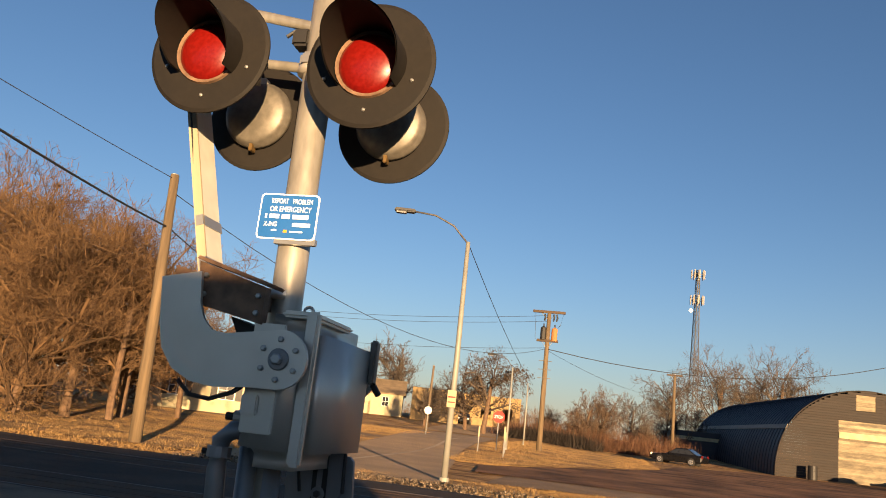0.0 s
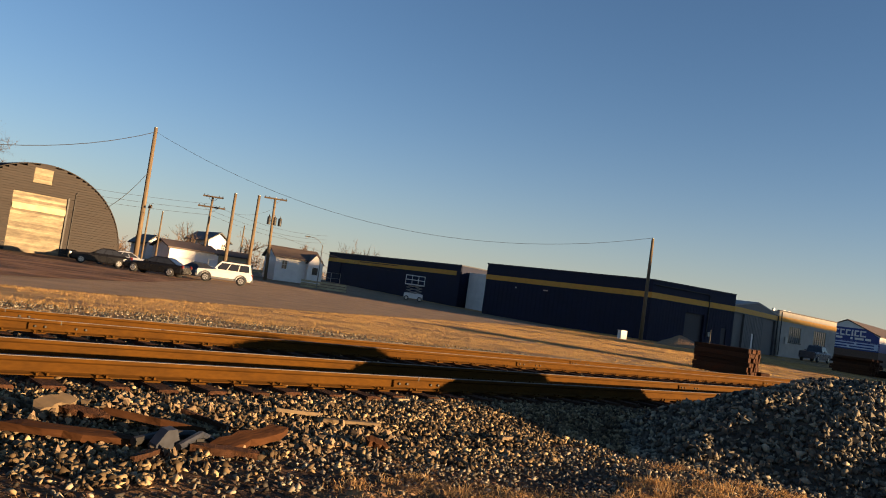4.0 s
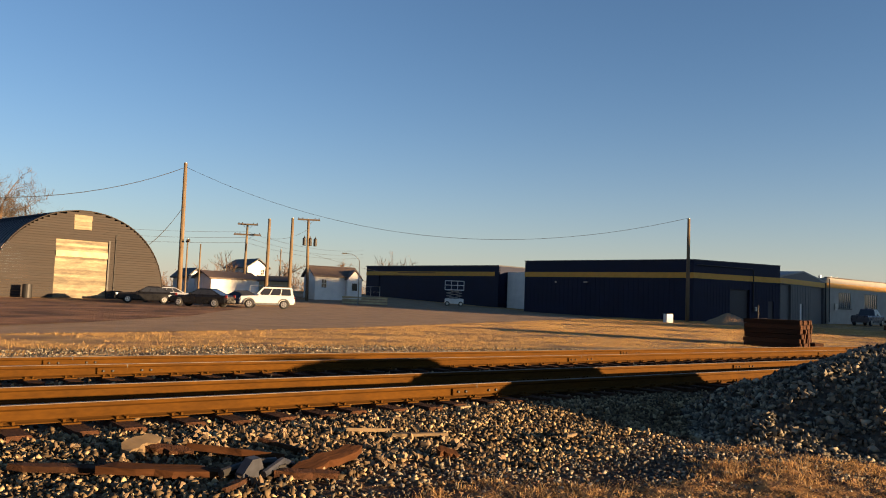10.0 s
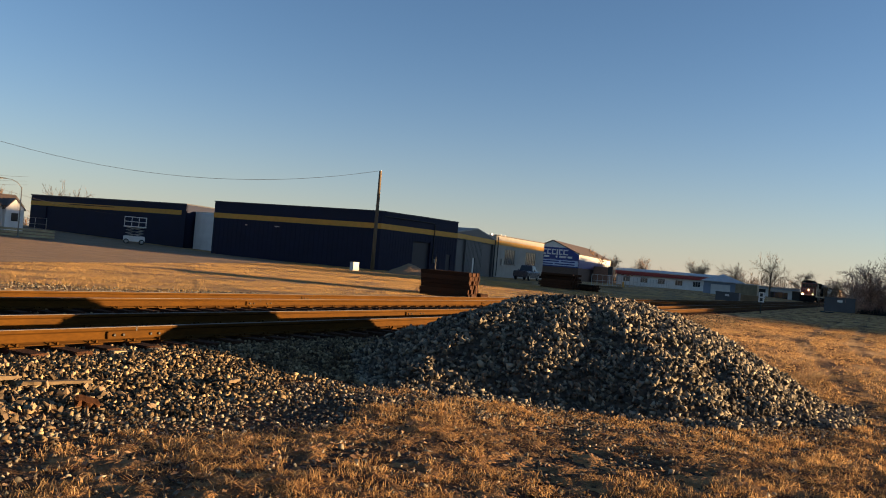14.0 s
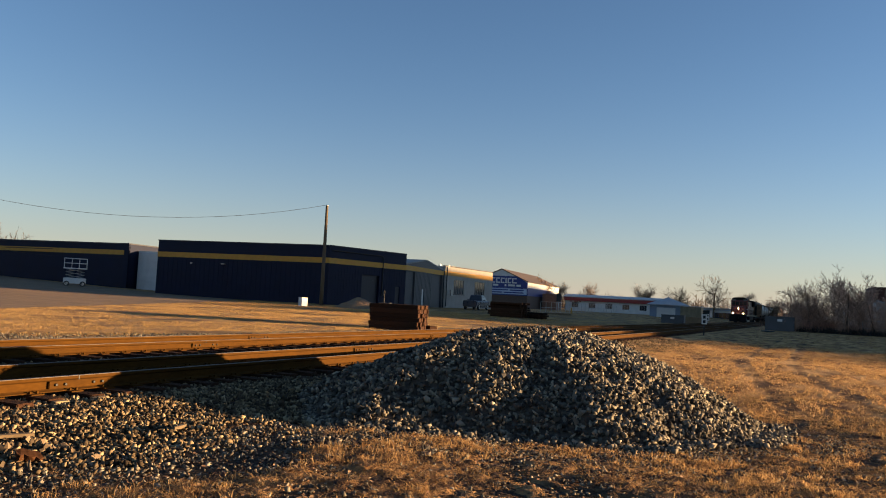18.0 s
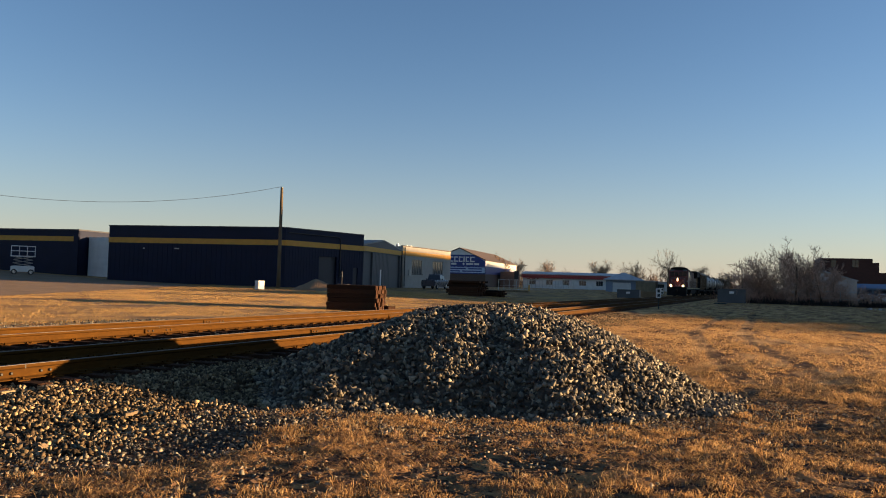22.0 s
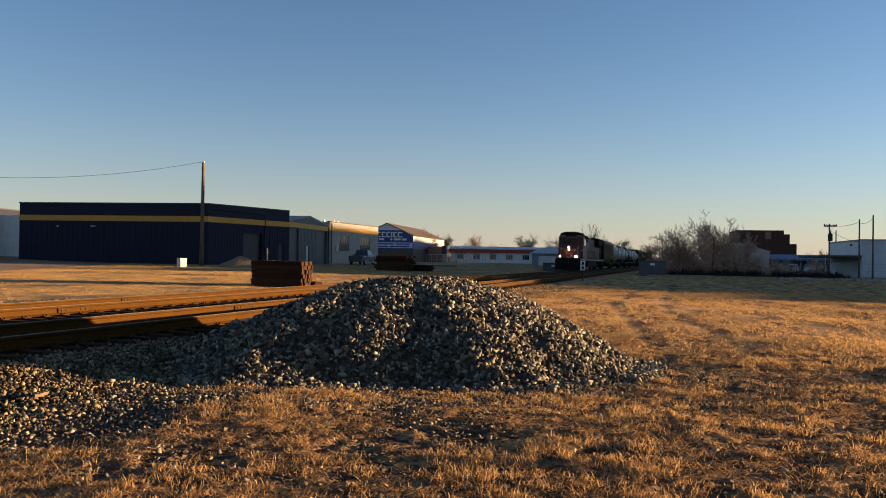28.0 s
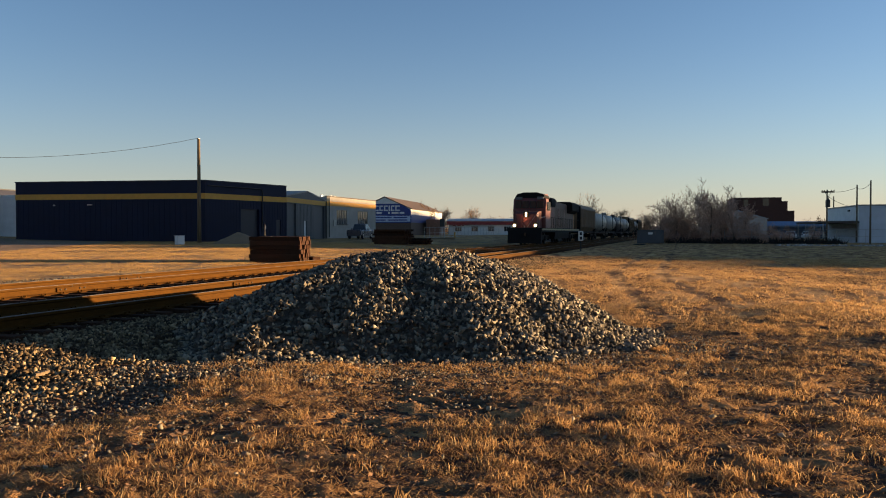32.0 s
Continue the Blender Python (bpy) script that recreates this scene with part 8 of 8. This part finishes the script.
def pile_h(x, y):
    """Height of the gravel pile over the ground: a steep flank all round, a broad rounded top."""
    inside, d = False, 99.0
    n = len(PILE_FOOT)
    for i in range(n):
        (ax, ay), (bx, by) = PILE_FOOT[i], PILE_FOOT[(i + 1) % n]
        t = min(1.0, max(0.0, ((x - ax) * (bx - ax) + (y - ay) * (by - ay)) / ((bx - ax) ** 2 + (by - ay) ** 2)))
        d = min(d, math.hypot(x - ax - t * (bx - ax), y - ay - t * (by - ay)))
        if (ay > y) != (by > y) and x < ax + (y - ay) * (bx - ax) / (by - ay):
            inside = not inside
    d = (d if inside else -d) + 0.19 * noise.noise((x * 0.95, y * 0.95, 3.4)) + 0.12 * noise.noise((x * 2.3, y * 2.3, 9.0))
    if d > -0.4:
        ang = math.atan2(y - 4.9, x - 13.3)
        d += (0.09 * math.sin(5 * ang + 2.3) + 0.09 * math.sin(13 * ang + 2.0)) * min(1.0, d + 0.4)
    top = 1.36 - 0.27 * math.hypot((x - 13.3) / 2.5, (y - 4.9) / 1.8) ** 2
    h = -math.log(math.exp(-5.5 * 0.66 * max(-0.3, d)) + math.exp(-5.5 * max(-0.3, top))) / 5.5
    if d < 0.3:
        h = max(0.0 if d > -0.05 else -1.0, h - 0.1) + 0.09 * max(0.0, 1 + (d - 0.3) / 1.1) if d > -0.8 else 0.0
    return max(0.0, h + (0.05 * noise.noise((x * 3.1, y * 3.1, 5.0)) if h > 0.1 else 0.0))


pile_core = sheet("gravel_pile", [7.0 + 0.12 * i for i in range(95)], [-1.5 + 0.12 * i for i in range(80)], lambda x, y: gz(x, y) - 0.06 + pile_h(x, y), M_BALLAST)
tagged(pile_core, "mound of grey crushed stone under its loose stones", "gravel pile", kind="stuff")
R = np.random.RandomState(5)
pts = []
while len(pts) < 21000:
    x, y = R.uniform(7.2, 18.0), R.uniform(-1.2, 7.8)
    h = pile_h(x, y)
    if h > 0.03 or (h > 0 and R.rand() < 0.3):
        pts.append((x, y, gz(x, y) - 0.06 + h))
tagged(stones("pile_stones", pts, (0.05, 0.108), 11, M_PILESTONE, 0.25), "loose grey crushed stones of the pile", "gravel", kind="stuff")
# ballast shoulder next to the field
pts = []
while len(pts) < 25000:
    x = R.uniform(0.6, 12) if R.rand() < 0.75 else R.uniform(12, 46)
    y = R.uniform(5.6, 9.05)
    edge = 6.15 + 0.35 * math.sin(x * 1.7) + 0.2 * math.sin(x * 4.1)
    if x > road_edge(y) + 0.02 and (y > edge or R.rand() < 0.12):
        pts.append((x, y, gz(x, y)))
tagged(stones("ballast_stones", pts, (0.038, 0.085), 12, M_STONE), "brown-grey ballast stones along the near track", "ballast", kind="stuff")
pts = []
while len(pts) < 9000:
    x = 0.3 + 60 * R.rand() ** 1.7
    y = R.choice((R.uniform(9.3, 10.5), R.uniform(10.8, 13.2), R.uniform(13.45, 14.65)))
    pts.append((x, y, gz(x, y)))
tagged(stones("ballast_stones", pts, (0.05, 0.09), 13, M_STONE), "dark ballast stones between the rails", "ballast", kind="stuff")
def verge_edge(x):
    """Where the loose stone beyond the far track gives way to grass."""
    return 18.6 + 0.155 * max(0.0, min(x, 12.0)) - 3.3 * smooth01(11.0, 21.0, x)


pts = []
while len(pts) < 20000:
    x = -4 + 70 * R.rand() ** 1.3
    y = 15.0 + (verge_edge(x) - 14.7) * R.rand() ** 1.1
    if x > -0.3 or y > 18.5:
        pts.append((x, y, gz(x, y)))
tagged(stones("ballast_stones", pts, (0.034, 0.075), 14, M_PILESTONE), "grey ballast stones beyond the far track", "ballast", kind="stuff")
# single stones on the near faces of the pile and of the ballast shoulder
def rock_data(material, tag):
    out = []
    for v, f in ROCKS:
        me = bpy.data.meshes.new(tag)
        me.from_pydata(v.tolist(), [], f.tolist())
        me.materials.append(material)
        out.append(me)
    return out


def single_stones(parent, n, fx, fy, size, height, data, keep):
    k = 0
    while k < n:
        x, y = fx(), fy()
        if keep(x, y):
            o = new("stone", data[R.randint(0, len(data))])
            o.parent = parent
            s = R.uniform(size[0], size[1])
            o.matrix_basis = Matrix.Translation((x, y, height(x, y) + 0.3 * s)) @ Euler(R.uniform(0, 6.28, 3)).to_matrix().to_4x4() @ Matrix.Scale(s, 4)
            k += 1


M_PILESINGLE = mat("grey_pile_stone", (0.125, 0.107, 0.078), 0.85, obj_rand=0.6, fine=30, spec=0.35)
M_BALLSINGLE = mat("brown_ballast_stone", (0.17, 0.118, 0.072), 0.9, obj_rand=0.65, fine=30, spec=0.3)
single_stones(pile_core, 300, lambda: R.uniform(9.2, 11.6), lambda: R.uniform(2.2, 5.6), (0.075, 0.125), lambda x, y: gz(x, y) - 0.05 + pile_h(x, y), rock_data(M_PILESINGLE, "stone"), lambda x, y: pile_h(x, y) > 0.15)
single_stones(ground, 300, lambda: R.uniform(2.2, 6.0), lambda: R.uniform(6.2, 8.3), (0.06, 0.105), lambda x, y: gz(x, y) + 0.01, rock_data(M_BALLSINGLE, "stone"), lambda x, y: True)
# stray stones in the grass before the pile
pts = []
while len(pts) < 5600:
    x, y = R.uniform(2.0, 13.5), R.uniform(-2.0, 6.4)
    d = max(0.0, 5.9 - y) + max(0.0, abs(x - 8.0) - 3.0) * 0.5
    if R.rand() < math.exp(-d * 0.62):
        pts.append((x, y, gz(x, y)))
for i in range(4200):
    k = R.randint(0, 5)
    (ax, ay), (bx, by) = PILE_FOOT[k], PILE_FOOT[(k + 1) % len(PILE_FOOT)]
    t, away = R.rand(), R.exponential(0.8)
    n = math.hypot(bx - ax, by - ay)
    x, y = ax + t * (bx - ax) + away * (by - ay) / n, ay + t * (by - ay) - away * (bx - ax) / n
    pts.append((x, y, gz(x, y)))
tagged(stones("stray_stones", pts, (0.03, 0.065), 15, M_PILESTONE, 0.38), "stray stones scattered in the dry grass", "gravel", kind="stuff")
M_TANSTONE = mat("warm_rubble_stone", (0.2, 0.14, 0.09), 0.9, palette=((0.04, 0.028, 0.019), (0.09, 0.062, 0.04), (0.14, 0.098, 0.062), (0.19, 0.14, 0.092), (0.3, 0.235, 0.165)), spec=0.3)
# rubble verge beside the street lamp
pts = []
while len(pts) < 4200:
    x, y = R.uniform(-10.5, 1.5), R.uniform(18.4, 21.0)
    pts.append((x, y, gz(x, y) + 0.02))
tagged(stones("verge_stones", pts, (0.035, 0.10), 16, M_TANSTONE), "warm-lit rubble along the verge beyond the crossing", "gravel", kind="stuff")


def tufts(name, pts, blades, height, width, lean, seed, material, plain=False, flat_from=0.05):
    """Grass tufts: every blade a bent two-piece sliver, or one plain sliver."""
    r = np.random.RandomState(seed)
    pts = np.array(pts)
    n = len(pts)
    p = np.repeat(pts, blades, axis=0)
    m = n * blades
    scale = np.repeat(r.uniform(0.55, 1.3, n), blades)
    a = r.uniform(0, math.tau, m)
    tilt = r.uniform(flat_from, lean, m)
    h = r.uniform(height[0], height[1], m) * scale
    off = np.stack([r.normal(0, 1, m), r.normal(0, 1, m), np.zeros(m)], 1) * (0.45 * height[1] * scale)[:, None]
    d1 = np.stack([np.cos(a) * np.sin(tilt), np.sin(a) * np.sin(tilt), np.cos(tilt)], 1)
    t2 = tilt + r.uniform(0.2, 0.9, m)
    d2 = np.stack([np.cos(a) * np.sin(t2), np.sin(a) * np.sin(t2), np.cos(t2)], 1)
    b = r.uniform(0, math.tau, m)
    side = np.stack([np.cos(b), np.sin(b), np.zeros(m)], 1) * (width * scale)[:, None]
    o = p + off - np.array([0, 0, 0.01])
    q = o + d1 * (h * 0.55)[:, None]
    e = q + d2 * (h * 0.45)[:, None]
    if plain:
        return build(name, np.stack([o - side, o + side, q + d1 * (h * 0.4)[:, None]], 1).reshape(-1, 3), np.arange(m * 3).reshape(-1, 3), material)
    v = np.stack([o - side, o + side, q - side * 0.8, q + side * 0.8, e], 1).reshape(-1, 3)
    k = (np.arange(m) * 5)[:, None]
    f = np.concatenate([k + np.array([[0, 1, 3]]), k + np.array([[0, 3, 2]]), k + np.array([[2, 3, 4]])])
    return build(name, v, f, material)


def turf(x, y):
    """Height of the lumpy matted turf over the ground; below it where soil, stones or ballast lie bare."""
    if y > 5.6 + 0.45 * math.sin(x * 1.7) or pile_h(x, y) > 0.0:
        return -0.08
    h = 0.03 * noise.noise((x * 1.9, y * 1.9, 2.2)) + 0.026 * noise.noise((x * 4.7, y * 4.7, 7.1)) + 0.026 * noise.noise((x * 11.0, y * 11.0, 3.3)) + 0.018 * noise.noise((x * 23.0, y * 23.0, 6.0))
    h *= 1 - 0.55 * smooth01(9.0, 16.0, x)
    rim = min(1.0, (x - 1.4) / 0.8, (17.5 - x) / 2.0, (y + 6.6) / 0.8, (5.6 + 0.45 * math.sin(x * 1.7) - y) / 0.5)
    return (h + 0.004) if rim >= 1 else h * max(0.0, rim) - 0.05 * (1 - rim)


tagged(sheet("turf", [1.4 + 0.055 * i for i in range(295)], [-6.6 + 0.06 * i for i in range(212)], lambda x, y: gz(x, y) + turf(x, y), M_TURF), "lumpy matted turf of dead grass and soil", "turf", kind="stuff")


def field(n, fx, fy, keep):
    out = []
    tries = 0
    while len(out) < n and tries < n * 40:
        tries += 1
        x, y = fx(), fy()
        if keep(x, y):
            out.append((x, y, gz(x, y)))
    return out


def patchy(x, y, s=0.55, t=-0.05):
    return noise.noise((x * s, y * s, 1.7)) + 0.5 * noise.noise((x * s * 3.1, y * s * 3.1, 4.0)) > t + R.uniform(-0.25, 0.25)


def bare(x, y):
    """Where stones and earth show instead of grass."""
    return pile_h(x, y) > 0.02 or (y > 5.3 + 0.5 * math.sin(x * 1.7) and R.rand() > 0.12) or math.hypot(x - 0.5, y - 0.3) < 1.2


def clumps(n, fx, fy, keep, each, radius):
    """Tuft places gathered in small clumps, with gaps of soil between them."""
    out = []
    for x, y, z in field(n, fx, fy, keep):
        r = radius * R.uniform(0.4, 1.4)
        for k in range(R.randint(each[0], each[1])):
            u, v = x + R.normal(0, r), y + R.normal(0, r)
            if pile_h(u, v) < 0.02:
                out.append((u, v, gz(u, v) + max(0.0, turf(u, v))))
    return out


def flakes(name, pts, size, seed, material):
    """Small curled leaves and chips that lie on the ground."""
    r = np.random.RandomState(seed)
    p = np.array(pts)
    n = len(p)
    a, s = r.uniform(0, math.tau, n), r.uniform(size[0], size[1], n)
    u = np.stack([np.cos(a), np.sin(a), r.uniform(-0.3, 0.3, n)], 1) * s[:, None]
    w = np.stack([-np.sin(a), np.cos(a), r.uniform(-0.4, 0.6, n)], 1) * (s * r.uniform(0.25, 0.6, n))[:, None]
    p = p + np.array([0, 0, 0.012])
    v = np.stack([p - u, p - w, p + u, p + w + np.array([0, 0, 0.008])], 1).reshape(-1, 3)
    k = (np.arange(n) * 4)[:, None]
    return build(name, v, np.concatenate([k + np.array([[0, 1, 2]]), k + np.array([[0, 2, 3]])]), material)


near = clumps(1800, lambda: R.uniform(1.2, 16), lambda: R.uniform(-6.0, 6.4), lambda x, y: not bare(x, y) and turf(x, y) > R.uniform(-0.03, 0.03) and patchy(x, y, 0.7, -0.08), (3, 8), 0.07)
tagged(tufts("near_grass", near, 22, (0.024, 0.085), 0.0026, 1.35, 31, M_BLADE), "clumps of short dry golden grass", "grass", kind="stuff")
low = field(27000, lambda: R.uniform(1.2, 19), lambda: R.uniform(-7.5, 6.6), lambda x, y: not bare(x, y) and patchy(x, y, 0.8, 0.02))
low = [(x, y, z + max(0.0, turf(x, y)) if x < 17 else z) for x, y, z in low]
tagged(tufts("matted_grass", low, 15, (0.03, 0.09), 0.0032, 1.5, 36, M_BLADE, True, 0.85), "flattened dry straw over the earth", "grass", kind="stuff")
M_LITTER = mat("brown_leaf_litter", (0.2, 0.1, 0.05), 0.9, palette=((0.03, 0.018, 0.012), (0.10, 0.05, 0.028), (0.2, 0.1, 0.05), (0.34, 0.22, 0.12)))
litter = field(16000, lambda: R.uniform(1.2, 14), lambda: R.uniform(-5.5, 6.6), lambda x, y: pile_h(x, y) < 0.02)
litter = [(x, y, z + max(0.0, turf(x, y))) for x, y, z in litter]
tagged(flakes("leaf_litter", litter, (0.008, 0.034), 38, M_LITTER), "small dead leaves and chips on the soil", "litter", kind="stuff")


def tracked(x, y):
    """Two worn wheel tracks that cross the field."""
    u = y - (-1.0 + 2.25 * smooth01(12.0, 32.0, x))
    return min(abs(u), abs(u - 1.6)) < 0.24 and R.rand() < 0.85


mid = field(68000, lambda: 14 + 35 * R.rand() ** 1.25, lambda: R.uniform(-30, 6.9), lambda x, y: y > -0.75 * x + 2 and (patchy(x, y * 2.2, 0.35, -0.1) or patchy(x * 0.7, y * 2.0, 1.3, 0.1)) and not tracked(x, y) and pile_h(x, y) < 0.02)
tagged(tufts("field_grass", mid, 8, (0.025, 0.072), 0.0095, 1.4, 32, M_BLADE, True, 0.15), "dry golden grass of the field", "grass", kind="stuff")
shade = field(9000, lambda: R.uniform(46, 112), lambda: R.uniform(-35, 7.5), lambda x, y: True)
tagged(tufts("shaded_grass", shade, 6, (0.04, 0.10), 0.02, 1.2, 33, M_BLADE, True), "grass of the shaded field", "grass", kind="stuff")


def north(x, y):
    lo = verge_edge(x) + 0.9 * noise.noise((x * 0.4, 0, 0)) - 1.2 * R.rand() ** 3
    hi = 23.2 + (x + 3.5) * (0.27 if x > -3.5 else 0.16) if x < 8 else (26.0 + (x - 8) * 0.36 if x < 20 else 30.3 + (x - 20) * 0.5)
    return lo < y < min(hi, 56) and patchy(x, y * 2.6, 0.3, -0.12)


strip = field(60000, lambda: -11 + 83 * R.rand() ** 1.2, lambda: R.uniform(18, 56), north)
tagged(tufts("verge_grass", strip, 11, (0.035, 0.11), 0.0055, 1.25, 34, M_STRAW, True, 0.1), "tall dry golden grass beyond the tracks", "grass", kind="stuff")
lawn = field(30000, lambda: R.uniform(-30, 3), lambda: R.uniform(17.8, 70), lambda x, y: ((x < -11.0 - max(0.0, y - 24) * 0.09 and not 44.9 < y < 47.6) or (35.5 < y and -7.2 - (y - 36) * 0.06 < x < min(2.7, -4 + (y - 36.8) * 0.36))) and patchy(x, y, 0.3, -0.4))
tagged(tufts("lawn_grass", lawn, 8, (0.05, 0.11), 0.009, 1.3, 35, M_STRAW, True), "short dry lawn beside the street", "grass", kind="stuff")
island = field(13000, lambda: R.uniform(-8.6, 3.2), lambda: 35 + 48 * R.rand() ** 1.3, lambda x, y: -7.2 - (y - 36) * 0.06 < x < min(2.9, -4 + (y - 36.8) * 0.36))
tagged(tufts("island_grass", island, 9, (0.06, 0.14), 0.012, 1.1, 37, M_STRAW, True), "short golden grass of the lawn island", "grass", kind="stuff")

# brushwood, and near-black tufts for shade, before the trees at the yard's end
M_RUBBLE = mat("pale_rubble_stone", (0.4, 0.38, 0.34), 0.9, palette=((0.12, 0.11, 0.1), (0.3, 0.28, 0.25), (0.55, 0.53, 0.5)))
M_SHADEBRUSH = mat("shade_dark_brush", (0.02, 0.014, 0.01), 0.95, island=0.4)
M_BRUSH = mat("reddish_brush_twigs", (0.11, 0.052, 0.028), 0.95, island=0.4)
# deep shade under the trees, put in as near-black tufts
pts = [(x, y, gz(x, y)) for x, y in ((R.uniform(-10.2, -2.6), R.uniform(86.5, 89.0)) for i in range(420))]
tagged(tufts("dark_undergrowth", pts, 34, (0.4, 1.6), 0.045, 1.5, 41, M_SHADEBRUSH, True), "near-black tufts standing in for deep shade below the trees", "undergrowth", kind="stuff")
pts = [(x, y, gz(x, y)) for x, y in ((R.uniform(-11.5, 7.0), R.uniform(90.0, 93.5)) for i in range(700))]
tagged(tufts("brushwood", pts, 30, (0.7, 2.4), 0.02, 1.25, 42, M_BRUSH, True), "dense reddish-brown brushwood beside the yard", "brushwood", kind="stuff")
M_BRUSHP = mat("pinkish_brush_twigs", (0.42, 0.21, 0.15), 0.95, island=0.45)
pts = [(x, y, gz(x, y)) for x, y in ((R.uniform(99.5, 106.0), R.uniform(-5.6, 5.0)) for i in range(260))]
tagged(tufts("brushwood", pts, 26, (0.5, 2.0), 0.013, 0.9, 43, M_BRUSHP, True), "dense pinkish-brown brushwood beside the field", "brushwood", kind="stuff")
pts = [(x, y, gz(x, y)) for x, y in ((R.uniform(97.5, 100.5), R.uniform(-16.0, 3.2)) for i in range(300))]
tagged(tufts("dark_undergrowth", pts, 20, (0.3, 0.9), 0.06, 1.2, 44, M_SHADEBRUSH, True), "dark tangled undergrowth along the field's edge", "undergrowth", kind="stuff")
pts = [(x, y, gz(x, y)) for x, y in ((86 + R.uniform(-1.5, 1.5), -8.0 - 12.0 * R.rand() ** 0.8) for i in range(260))]
tagged(stones("pale_rubble", pts, (0.08, 0.34), 45, M_RUBBLE, 0.35), "pale broken rubble along the yard's edge", "rubble", kind="stuff")


def motions():
    y = (RAILS[2] + RAILS[3]) / 2
    times = ((0, 285), (4, 257.5), (8, 229.5), (13, 195), (16, 174), (19, 153), (23, 127.3), (26, 108.5), (28, 96), (30, 83.3), (32, 70.4))
    for off, ob in TRAIN:
        walk(ob, [(t, Matrix.Translation((x + off, y, RAIL_TOP))) for t, x in times])
    # each bird flies straight on: its place at 24 s and its speed
    for ob, (p, v) in zip(BIRDS, FLIGHT):
        way = Matrix.Rotation(math.atan2(v[1], v[0]), 4, 'Z')
        walk(ob, [(t, Matrix.Translation(Vector(p) + (t - 24.0) * Vector(v)) @ way) for t in (0, 8, 16, 24, 28, 32)])
    swing = ((0, 0), (0.5, 2.2), (1, 6.2), (1.5, 11.8), (2, 18), (3, 29), (5, 54), (7, 72), (8.5, 75), (32, 75))
    walk(gate, [(t, GATE @ pose(0, 0, 0, 0, -a, 0)) for t, a in swing])
    walk(hang, [(t, GATE @ pose(0, 0, 0, 0, -a, 0) @ HANG_AT) for t, a in swing])


motions()
